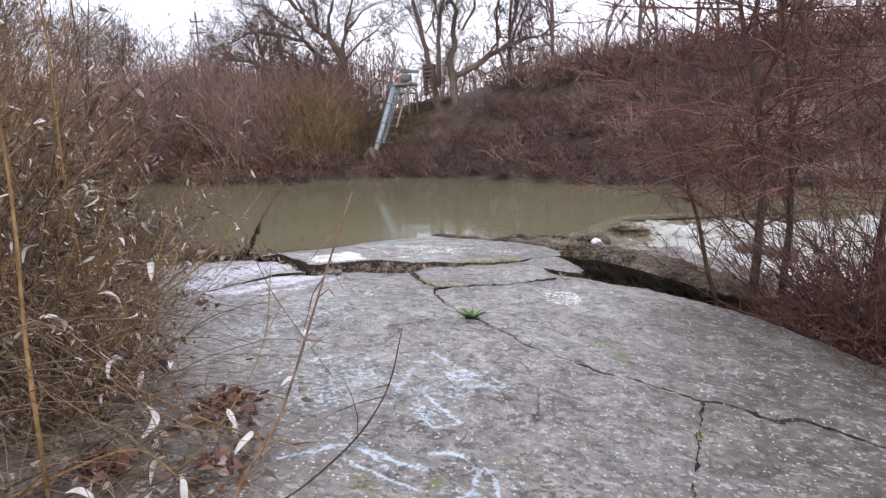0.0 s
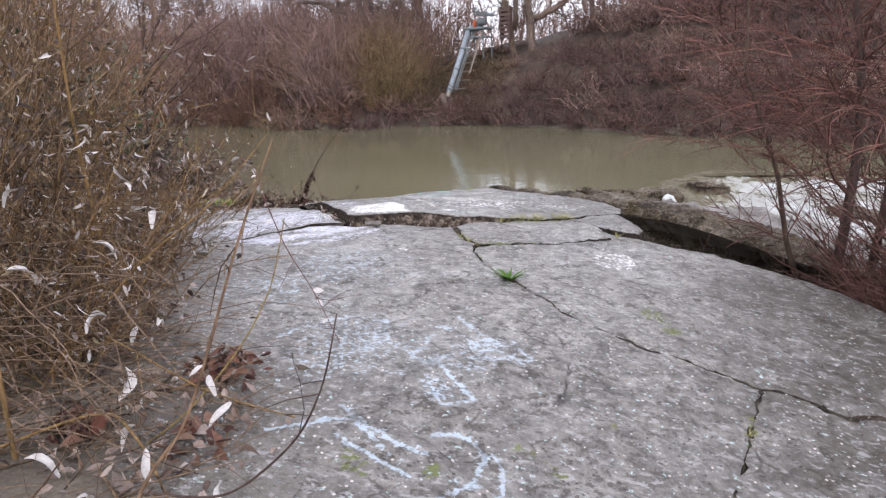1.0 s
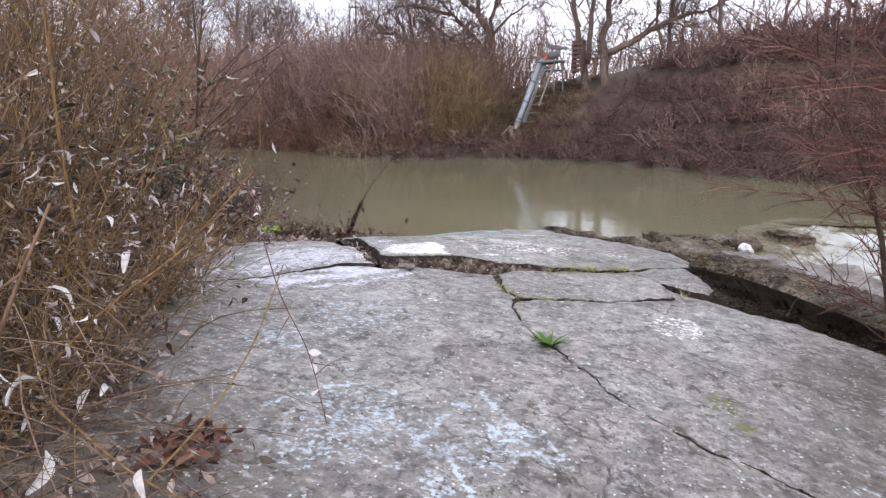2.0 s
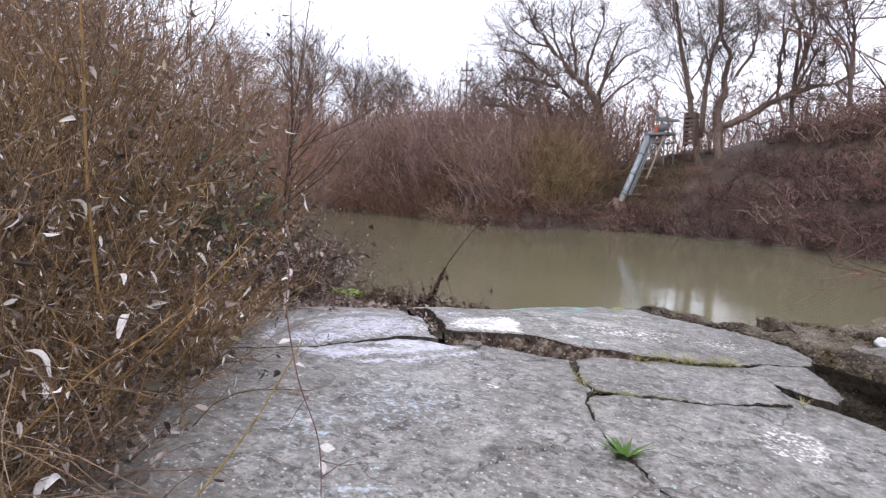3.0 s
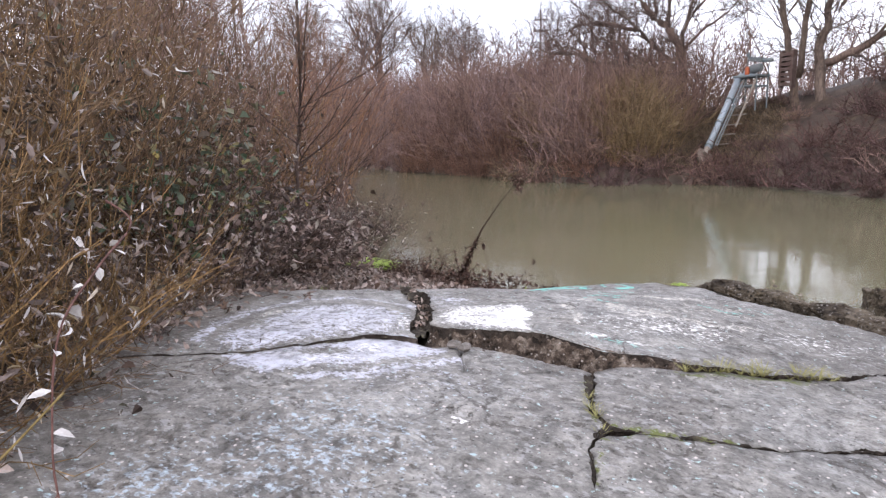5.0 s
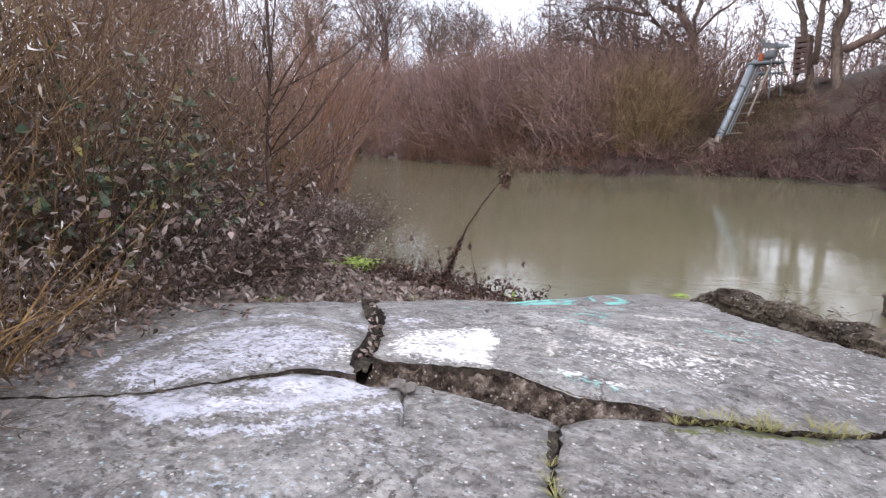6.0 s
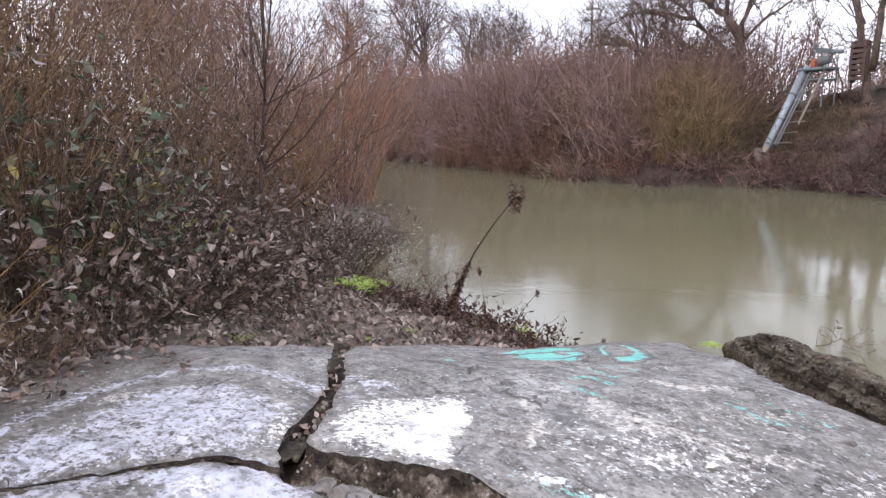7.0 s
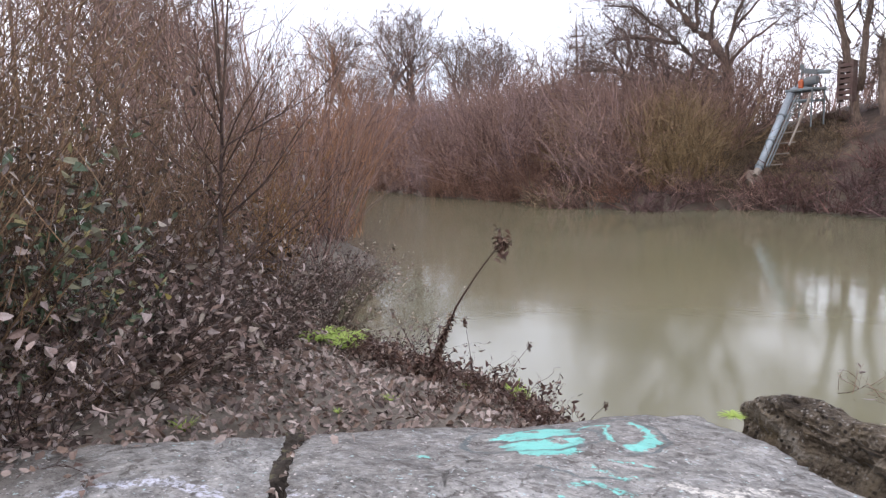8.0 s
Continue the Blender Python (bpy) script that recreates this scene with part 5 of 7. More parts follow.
for _ in range(560):
    y = wr.uniform(2.5, 5.2)
    x = float(mud_edge(y)) - wr.uniform(0.25, 1.7)
    p = Vector((x, y, ground_at(x, y) + wr.uniform(0.08, 0.75)))
    d = Vector((wr.uniform(0.5, 1.0), wr.gauss(-0.25, 0.5), wr.uniform(-0.1, 0.35)))
    L = wr.uniform(0.22, 0.8)
    pts = wander(wr, p, d, L, 6, 0.09, -0.085)
    pts = [Vector((q.x, q.y, max(q.z, ground_at(q.x, q.y) + 0.02))) for q in pts]
    g.tube(pts, taper(wr.uniform(0.0014, 0.003), 0.0009, 7), 3)
part("sweeping_canes", g, WILLOW, None, "thin yellowish willow canes sweeping down to the silt", "stuff")["category"] = "twigs"
# taller, redder willow further along the same bank
tall = [shrub("willow_thicket", 90 + k, at_ground(*p), label, "shrub", "willow thickets", bark, None, 80, 4.4, 0.7, 0.9, 0.011, 6, 0, 0, 0, wobble=0.12, tip=0.002, segs=4)[0]
        for k, (p, bark, label) in enumerate((((-9.6, 14.5), BRUSH, "tall thicket of grey-brown leafless shoots along the near bank"), ((-12.6, 18.8), ORANGE_BRUSH, "tall thicket of orange-brown willow shoots along the near bank")))]
for x, y, s, v in [(-9.0, 12.6, 0.8, 0), (-11.2, 16.8, 1.0, 0), (-14.8, 20.4, 1.05, 1), (-17.2, 22.0, 1.15, 1), (-20.0, 24.0, 1.2, 1), (-23.0, 26.0, 1.25, 1), (-26.5, 28.5, 1.3, 0), (-31, 31.5, 1.4, 0), (-11.5, 13.5, 1.15, 0), (-14.0, 16.2, 1.3, 0), (-17.5, 18.0, 1.45, 1), (-10.5, 9.5, 1.1, 0), (-12.5, 11, 1.3, 0), (-9.5, 6.5, 1.15, 0), (-12, 7.5, 1.35, 0), (-22, 22.5, 1.5, 0), (-13.4, 19.4, 1.4, 1), (-16.0, 20.8, 1.5, 1), (-18.8, 23.4, 1.6, 1)]:
    copy_thing(tall[v], at_ground(x, y, wr.random() * 6.28, s))
# brambles that trail over the leaf litter
bramble = [shrub("bramble_bush", 120 + 9 * k, at_ground(*p), "low bramble mound of faded brown and grey-green leaves over leaf litter", "bramble", "brambles on the near bank", DARK_TWIG, BRAMBLE_LEAF,
                 60, 1.45, 1.5, 0.45, 0.005, 6, 700, 0.064, 0.66, segs=6, wobble=0.2, droop=0.10, hang=0.3, twig=0.3)[0]
           for k, p in enumerate(((-3.95, 7.75), (-5.3, 9.6)))]
for x, y, s, v in [(-3.5, 6.9, 0.75, 0), (-4.15, 8.1, 0.75, 1), (-4.6, 8.7, 0.8, 0), (-5.0, 9.9, 0.7, 1), (-5.9, 9.3, 1.1, 0), (-4.5, 8.4, 0.95, 1), (-4.7, 7.5, 1.2, 0), (-5.6, 8.6, 1.25, 1), (-6.0, 10.3, 0.95, 0), (-6.5, 11.3, 0.8, 1), (-5.6, 10.5, 0.6, 0), (-7.3, 12.6, 0.85, 0), (-3.1, 5.6, 0.65, 1), (-2.75, 4.7, 0.55, 0), (-6.6, 9.6, 1.25, 0), (-7.9, 13.9, 0.8, 1), (-4.0, 6.0, 1.0, 1), (-4.95, 8.9, 0.75, 0), (-3.0, 3.6, 0.8, 1), (-2.3, 3.55, 0.5, 0), (-8.6, 15.6, 0.8, 0)]:
    copy_thing(bramble[v], at_ground(x, y, wr.random() * 6.28, s))
green = shrub("green_bramble", 160, at_ground(-4.15, 7.15), "bramble canes with dull green leaves climbing through the willow", "bramble", "green brambles", DARK_TWIG, GREEN_BRAMBLE, 18, 1.9, 0.9, 0.25, 0.005, 6, 420, 0.07, 0.75, wobble=0.14, droop=0.03, hang=0.3)[0]
for x, y, s in [(-4.9, 8.0, 0.8), (-4.6, 6.4, 1.1), (-4.4, 7.7, 0.7)]:
    copy_thing(green, at_ground(x, y, wr.random() * 6.28, s))

# thin sprays that lean out over the water
spray = shrub("bramble_spray", 175, at_ground(-5.4, 11.4), "thin dark twigs with a few withered leaves leaning over the water", "bramble", "sprays over the water", DARK_TWIG, BRAMBLE_LEAF, 26, 1.5, 1.5, 0.3, 0.0045, 7, 230, 0.05, 0.55, wobble=0.14, hang=0.3, segs=5, twig=0.35)[0]
for x, y, s in [(-4.6, 11.75, 0.7), (-5.8, 11.8, 1.05), (-6.3, 12.1, 1.1), (-6.0, 10.9, 1.0)]:
    copy_thing(spray, at_ground(x, y, wr.random() * 6.28, s))

# leaf litter and dead stalks on the silt
g = Geo()
lr = random.Random(11)
count = 0
while count < 11500:
    x, y = lr.uniform(-5.6, 0.2), lr.uniform(1.6, 11.9)
    if y < 5.5 and lr.random() < 0.45:
        continue
    d = float(mud_edge(y)) + 0.12 * lr.gauss(0, 1) - x
    back = y - (8.62 + 0.93 * (x + 1.14))
    near_edge = float(side_of(NEAR_SHORE, np.array([x]), np.array([y]))[0])
    if near_edge > -0.15 or (d < 0 and back < 0.02) or (x > -0.75 and y > 6):
        continue
    if y < 5.5 and d > 1.7:
        continue
    z = ground_at(x, y)
    if d < 0.35 or back > -0.1:
        z = max(z, float(slab_z(np.array([x]), np.array([y]))[0]) + 0.004) if back < 0.05 and y < 8 else z
    a = lr.random() * 6.283
    L = lr.uniform(0.03, 0.065) if y < 6 else lr.uniform(0.035, 0.08)
    g.leaf(Vector((x, y, z + 0.008 + 0.05 * lr.random() ** 2)), Vector((math.cos(a), math.sin(a), lr.gauss(0, 0.4))), Vector((lr.gauss(0, 0.7), lr.gauss(0, 0.7), 1)), L, L * lr.uniform(0.35, 0.8), lr.uniform(-1.0, 1.6), lr.uniform(-0.5, 1.6))
    count += 1
part("leaf_litter", g, LITTER, None, "brown dead leaves lying on the silt beside the slab", "stuff")["category"] = "leaves"

g = Geo()
for k in range(900):
    x, y = lr.uniform(-2.4, -0.45), lr.uniform(1.9, 5.6)
    if x > float(mud_edge(y)) - 0.02:
        continue
    z = max(ground_at(x, y), float(slab_z(np.array([x]), np.array([y]))[0]))
    a = lr.random() * 6.283
    d = Vector((math.cos(a), math.sin(a), lr.uniform(-0.02, 0.35)))
    L = lr.uniform(0.12, 0.45)
    pts = wander(lr, Vector((x, y, z + 0.012)), d, L, 4, 0.12, -0.02)
    g.tube(pts, taper(lr.uniform(0.002, 0.0055), 0.0012, 5), 3)
part("dead_stalks", g, WILLOW, None, "tangle of thin dead stalks lying on the silt", "stuff")["category"] = "twigs"


def leaf_pile(x, y, radius, count, seed, label):
    r = random.Random(seed)
    g = Geo()
    z = max(ground_at(x, y), float(slab_z(np.array([x]), np.array([y]))[0]))
    for _ in range(count):
        a, q = r.random() * 6.283, radius * math.sqrt(r.random())
        L = r.uniform(0.04, 0.085)
        g.leaf(Vector((x + math.cos(a) * q, y + math.sin(a) * q, z + r.uniform(0.005, 0.10) * (1 - q / radius * 0.7))), Vector((r.gauss(0, 1), r.gauss(0, 1), r.gauss(0, 0.5))), Vector((r.gauss(0, 0.7), r.gauss(0, 0.7), 1)), L, L * r.uniform(0.35, 0.7), r.uniform(-0.5, 0.8), r.uniform(0, 1.0))
    tagged(part("leaf_pile", g, RED_LEAF, None), label, "leaves", "leaf heaps at the slab's edge", "stuff")


RED_LEAF = leaf_material("dark_red_dead_leaf", (0.045, 0.024, 0.022), (0.11, 0.05, 0.04), (0.07, 0.035, 0.032), (0.20, 0.11, 0.075), (0.14, 0.05, 0.035), (0.24, 0.17, 0.12))
leaf_pile(-0.98, 3.6, 0.17, 95, 3, "heap of dark red-brown dead leaves caught on twigs")
leaf_pile(-1.3, 3.0, 0.13, 55, 4, "small heap of brown dead leaves on the silt")
leaf_pile(-0.85, 3.05, 0.12, 30, 5, "scatter of dark dead leaves on the silt")


def withered_leaf(seed, length):
    """One long, curled, ash-white willow leaf."""
    r = random.Random(seed)
    g = Geo()
    n = 7
    for i in range(n):
        t = i / (n - 1)
        w = length * 0.13 * math.sin(math.pi * min(1, 0.06 + t * 0.95)) ** 0.7 + 0.001
        c = Vector((length * (t - 0.5), length * 0.18 * math.sin(3.0 * t + seed), length * (0.22 * math.sin(math.pi * t) - 0.05)))
        for u, h in ((-1, 0.75), (-0.45, 0.1), (0, 0), (0.45, 0.1), (1, 0.75)):
            g.v.append(c + Vector((0, u * w, h * w + r.gauss(0, 0.0012))))
        if i:
            for k in range(4):
                a = (i - 1) * 5 + k
                g.f.append((a, a + 1, a + 6, a + 5))
    return g.mesh("withered_leaf", ASH_LEAF, True)


ASH_LEAF = leaf_material("ash_white_leaf", (0.46, 0.43, 0.41), (0.60, 0.57, 0.55))
ash = [withered_leaf(k, 0.095 + 0.014 * k) for k in range(4)]
for k, (x, y, h) in enumerate([(-0.95, 2.55, 0.10), (-0.85, 2.75, 0.12), (-1.02, 2.9, 0.10), (-1.12, 3.05, 0.22), (-0.78, 3.1, 0.24), (-0.70, 2.98, 0.2), (-1.2, 2.7, 0.05), (-0.95, 2.35, 0.06), (-0.72, 2.42, 0.08), (-0.62, 2.5, 0.14), (-0.8, 2.6, 0.03), (-1.3, 3.2, 0.35), (-1.15, 3.4, 0.3), (-0.6, 2.75, 0.05), (-1.5, 3.6, 0.5), (-1.45, 3.9, 0.6), (-1.7, 4.1, 0.7), (-1.65, 3.3, 0.8), (-1.4, 3.0, 0.6), (-1.9, 4.5, 0.5), (-1.8, 4.0, 1.0), (-2.1, 4.6, 0.9), (-1.35, 2.45, 0.3), (-1.55, 2.8, 0.9), (-1.35, 3.5, 0.15), (-1.7, 3.75, 0.3), (-2.0, 4.9, 0.35), (-2.3, 5.2, 0.6), (-2.1, 4.2, 1.35), (-1.6, 3.1, 1.2)]):
    z = max(ground_at(x, y), float(slab_z(np.array([x]), np.array([y]))[0]))
    ob = part("withered_leaf", ash[k % 4], None, None, "long curled ash-white dead willow leaf on the tangle")
    tagged(ob, category="leaf", group="ash-white willow leaves")
    ob.matrix_basis = pose(x, y, z + h, wr.uniform(-60, 60), wr.uniform(-50, 50), wr.uniform(0, 360))


def cane(name, pts, r0, r1, bark, label, leaves=0, leaf_mat=None, leaf_len=0.03, ratio=0.6, seed=1, twigs=0):
    """A single stem through known places, with its leaves and side twigs."""
    r = random.Random(seed)
    root = thing(name, Vector(pts[0]), label, "stem")
    base = Vector(pts[0])
    q = [Vector(p) - base for p in pts]
    fine = []
    for i in range(len(q) - 1):
        p0, p1, p2, p3 = q[max(i - 1, 0)], q[i], q[i + 1], q[min(i + 2, len(q) - 1)]
        for s in range(6):
            t = s / 6
            fine.append(0.5 * (2 * p1 + (p2 - p0) * t + (2 * p0 - 5 * p1 + 4 * p2 - p3) * t * t + (3 * p1 - p0 - 3 * p2 + p3) * t ** 3))
    fine.append(q[-1])
    g = Geo()
    g.tube(fine, [a * (1 + 0.12 * (i % 5 == 0)) for i, a in enumerate(taper(r0, r1, len(fine)))], 7)
    for _ in range(twigs):
        b = r.choice(fine[len(fine) // 4:])
        g.tube(wander(r, b, Vector((r.gauss(0, 1), r.gauss(0, 1), r.gauss(0.2, 0.6))), r.uniform(0.05, 0.25), 3, 0.2), taper(r1 * 1.2, 0.0008, 4), 3)
    part("stem", g, bark, root, smooth=True)
    for k in range(leaves):
        i = int(len(fine) * (0.15 + 0.85 * k / max(1, leaves)))
        b = fine[min(i, len(fine) - 1)]
        lg = Geo()
        L = leaf_len * r.uniform(0.6, 1.3)
        lg.leaf(b, Vector((r.gauss(0, 1), r.gauss(0, 1), r.gauss(-0.3, 0.5))), Vector((r.gauss(0, .5), r.gauss(0, .5), 1)), L, L * ratio, r.uniform(-0.2, 0.5), r.uniform(0.1, 0.6))
        part("leaf", lg, leaf_mat, root)
    return root


cane("young_willow", [(-0.62, 1.95, -0.22), (-0.40, 2.06, 0.42), (-0.28, 2.12, 0.62), (-0.14, 2.15, 0.98), (-0.065, 2.2, 1.18)], 0.0055, 0.0016, WILLOW, "greenish upright willow stem rising from the silt", 4, PALE_LEAF, 0.05, 0.3, 3, 6)
cane("young_willow", [(-0.75, 2.62, 0.05), (-0.45, 2.5, 0.15), (-0.18, 2.35, 0.40), (-0.02, 2.2, 0.64), (0.04, 2.18, 0.83)], 0.0045, 0.0015, DARK_TWIG, "thin dark arching twig over the concrete", 2, PALE_LEAF, 0.03, 0.3, 4, 4)
cane("bramble_cane", [(-1.75, 5.0, 0.95), (-1.53, 4.95, 0.88), (-1.22, 4.62, 0.80), (-1.07, 4.4, 0.67), (-0.92, 4.27, 0.42), (-0.75, 4.17, 0.20), (-0.5, 3.8, 0.06)], 0.004, 0.002, RED_TWIG, "trailing reddish bramble cane with small cream leaves", 18, ASH_LEAF, 0.048, 0.6, 6, 5)
cane("yellow_cane", [(-0.93, 4.32, 0.56), (-0.88, 4.08, 0.44), (-0.83, 3.8, 0.32), (-0.85, 3.5, 0.17), (-0.95, 3.15, 0.02), (-1.1, 2.95, -0.06)], 0.003, 0.0042, GREENISH, "bent yellow-green willow cane leaning over the slab", 0, seed=8, twigs=1)
cane("young_willow", [(-1.38, 2.78, -0.1), (-1.41, 2.84, 0.56), (-1.5, 3.03, 1.15), (-1.55, 3.1, 1.7), (-1.62, 3.2, 2.3)], 0.010, 0.003, OLIVE, "thick yellowish willow stem at the slab's silted edge", 5, PALE_LEAF, 0.05, 0.3, 9, 9)
cane("young_willow", [(-2.0, 4.3, 0.0), (-2.02, 4.23, 1.05), (-1.98, 4.2, 1.9), (-2.05, 4.25, 2.7)], 0.011, 0.003, OLIVE, "thick yellowish willow stem amid finer shoots", 5, PALE_LEAF, 0.05, 0.3, 10, 10)
cane("young_willow", [(-1.75, 3.3, 0.0), (-1.35, 3.6, 0.5), (-1.05, 3.75, 0.75), (-0.8, 3.9, 1.05)], 0.006, 0.002, OLIVE, "slanting willow shoot reaching over the slab", 5, PALE_LEAF, 0.045, 0.3, 12, 5)
cane("fallen_cane", [(-1.6, 2.6, 0.05), (-1.2, 2.95, 0.12), (-0.95, 2.85, 0.1), (-0.7, 2.62, 0.0)], 0.007, 0.004, OLIVE, "yellow-green cane lying over the silt", 2, PALE_LEAF, 0.05, 0.3, 13, 3)
cane("fallen_cane", [(-1.75, 3.6, 0.25), (-1.3, 3.35, 0.22), (-0.9, 3.25, 0.08), (-0.55, 3.3, -0.06)], 0.006, 0.003, OLIVE, "yellowish willow cane bent down to the slab", 2, PALE_LEAF, 0.05, 0.3, 14, 4)


def sapling(at, seed, label):
    """A slim young tree: a stem that forks into leaders, with rising side branches."""
    r = random.Random(seed)
    root = thing("sapling", at, label, "tree")
    g = Geo()
    trunk = [Vector((0, 0, -0.1)), Vector((0.03, 0.02, 0.6)), Vector((0.0, 0.05, 1.3)), Vector((0.06, 0.1, 2.0)), Vector((0.08, 0.12, 2.35))]
    g.tube(trunk, [0.023, 0.021, 0.018, 0.016, 0.014], 7)
    part("trunk", g, DARK_TWIG, root, smooth=True)
    tips = []
    fine = Geo()
    for dx, dy, L in ((-0.05, 0.02, 2.9), (0.05, -0.03, 3.0), (0.16, 0.05, 2.4)):
        g = Geo()
        pts = wander(r, trunk[-1].copy(), Vector((dx, dy, 1)), L, 7, 0.03)
        g.tube(pts, taper(0.011, 0.003, 8), 6)
        part("leader", g, DARK_TWIG, root)
        for p in pts[1:]:
            for _ in range(3):
                tw = wander(r, p, Vector((r.gauss(0, 1), r.gauss(0, 1), 0.9)), r.uniform(0.3, 0.9), 3, 0.12, 0.05)
                fine.tube(tw, taper(0.0035, 0.001, 4), 3)
    for k in range(17):
        g = Geo()
        p = trunk[1].lerp(trunk[-1], r.random() ** 0.7)
        a = r.random() * 6.283 if k % 2 else r.gauss(0.2, 0.5)
        pts = wander(r, p, Vector((math.cos(a), math.sin(a), r.uniform(0.35, 1.1))), r.uniform(0.9, 1.9), 6, 0.10, 0.03)
        g.tube(pts, taper(0.009, 0.0018, 7), 5)
        part("branch", g, DARK_TWIG, root)
        for q in pts[1:]:
            for _ in range(3):
                tw = wander(r, q, (pts[-1] - pts[0]).normalized() + Vector((r.gauss(0, 0.6), r.gauss(0, 0.6), r.gauss(0.2, 0.4))), r.uniform(0.15, 0.6), 3, 0.15)
                fine.tube(tw, taper(0.003, 0.001, 4), 3)
                tips += [(x, Vector((0, 0, 1))) for x in tw]
    part("crown", fine, DARK_TWIG, root, kind="stuff")
    part("foliage", dress(seed + 2, tips, 40, 0.05, 0.4, hang=0.8), PALE_LEAF, root, kind="stuff")
    return root


sapling(at_ground(-4.85, 9.35), 21, "slim dark leafless sapling standing among brambles on the bank")


def dock(at, seed):
    """A dead dock stalk: a leaning seed stem with a curled head, side stems and rotten base leaves."""
    r = random.Random(seed)
    root = thing("dock_plant", at, "dead brown dock stalk with curled seed head by water", "weed")
    g = Geo()
    stem = [Vector(p) for p in ((0, 0, -0.05), (0.05, -0.01, 0.14), (0.15, -0.03, 0.38), (0.34, -0.07, 0.72), (0.58, -0.11, 1.02), (0.84, -0.16, 1.30))]
    g.tube(stem, taper(0.015, 0.005, 6), 6)
    part("stem", g, DOCK, root)
    g = Geo()
    for _ in range(420):
        t = r.random() ** 1.2 * 2.7
        i = min(int(t), 4)
        p = stem[i].lerp(stem[i + 1], t - i)
        g.leaf(p, Vector((r.gauss(0, 1), r.gauss(0, 1), r.gauss(0.3, 0.6))), Vector((0, 0, 1)), r.uniform(0.03, 0.065), 0.026, 0.5, 0.7)
    part("seed_cluster", g, DOCK, root, kind="stuff")
    g = Geo()
    for _ in range(60):
        p = stem[-1] + Vector((r.gauss(0, 0.025), r.gauss(0, 0.025), r.gauss(0, 0.05)))
        g.leaf(p, Vector((r.gauss(0, 1), r.gauss(0, 1), r.gauss(-0.3, 0.8))), Vector((r.gauss(0, 1), 0, 1)), r.uniform(0.04, 0.07), 0.035, 0.5, 0.6)
    part("seed_head", g, DOCK, root, kind="stuff")
    for k in range(5):
        g = Geo()
        d = Vector((r.gauss(-0.1, 0.5), r.gauss(0, 0.4), 1))
        pts = wander(r, Vector((0, 0, 0)), d, r.uniform(0.3, 0.7), 4, 0.1)
        g.tube(pts, taper(0.010, 0.003, 5), 5)
        for _ in range(40):
            g.leaf(r.choice(pts[1:]), Vector((r.gauss(0, 1), r.gauss(0, 1), r.gauss(0, 0.7))), Vector((0, 0, 1)), r.uniform(0.02, 0.05), 0.02, 0.4, 0.5)
        part("side_stem", g, DOCK, root)
    g = Geo()
    for _ in range(170):
        a, q = r.random() * 6.283, 0.2 * math.sqrt(r.random())
        g.leaf(Vector((math.cos(a) * q, math.sin(a) * q, r.uniform(0, 0.18))), Vector((r.gauss(0, 1), r.gauss(0, 1), r.gauss(0, 0.5))), Vector((r.gauss(0, 1), 0, 1)), r.uniform(0.04, 0.09), 0.035, 0.5, 0.5)
    part("base_leaves", g, DOCK, root, kind="stuff")
    return root


d0 = dock(Matrix.Translation((-3.10, 10.26, -0.62)), 33)
for x, y, s, a in [(-2.5, 10.45, 0.33, 1.0), (-2.75, 10.4, 0.4, 2.5), (-1.95, 10.25, 0.25, 4.0), (-1.55, 9.9, 0.25, 0.4)]:
    copy_thing(d0, Matrix.LocRotScale((x, y, ground_at(x, y)), Euler((0, 0, a)), (s, s, s)))

# dead stems along the slab's far edge
fringe = shrub("dead_weed_clump", 210, at_ground(-2.2, 10.2), "matted dead brown weeds at the water's edge behind the slab", "weed", "dead weeds", DOCK, DOCK, 40, 0.38, 1.1, 0.35, 0.003, 3, 380, 0.05, 0.5, wobble=0.2, hang=0.4, segs=4)[0]
for x, y, s in [(-2.7, 10.3, 1.0), (-1.75, 9.85, 0.8), (-1.35, 9.55, 0.7), (-3.5, 10.3, 1.0), (-1.05, 9.4, 0.55), (-4.1, 10.4, 0.9), (-2.6, 9.6, 0.5)]:
    copy_thing(fringe, at_ground(x, y, wr.random() * 6.28, s))


def tuft(name, seed, at, label, mat, count, length, width, spread, category="weed", group=""):
    """Grass or broad blades from one root, each blade bent."""
    r = random.Random(seed)
    root = thing(name, at, label, category, group)
    for k in range(count):
        g = Geo()
        a = r.random() * 6.283
        L = length * r.uniform(0.6, 1.15)
        d = Vector((math.cos(a) * spread, math.sin(a) * spread, 1)).normalized()
        s = Vector((-math.sin(a), math.cos(a), 0))
        n = 5
        for i in range(n):
            t = i / (n - 1)
            c = d * (L * t) + Vector((math.cos(a), math.sin(a), -0.6)) * (spread * L * 0.45 * t * t)
            w = width * (0.55 + 0.6 * t - 1.1 * t * t) + 0.0008
            g.v += [c - s * w + Vector((0, 0, w * 0.5)), c, c + s * w + Vector((0, 0, w * 0.5))]
            if i:
                b = 3 * (i - 1)
                g.f += [(b, b + 1, b + 4, b + 3), (b + 1, b + 2, b + 5, b + 4)]
        part("blade", g, mat, root, smooth=True)
    return root


def on_slab(x, y, dz=0.0):
    return Matrix.Translation((x, y, float(slab_z(np.array([x]), np.array([y]))[0]) + dz))


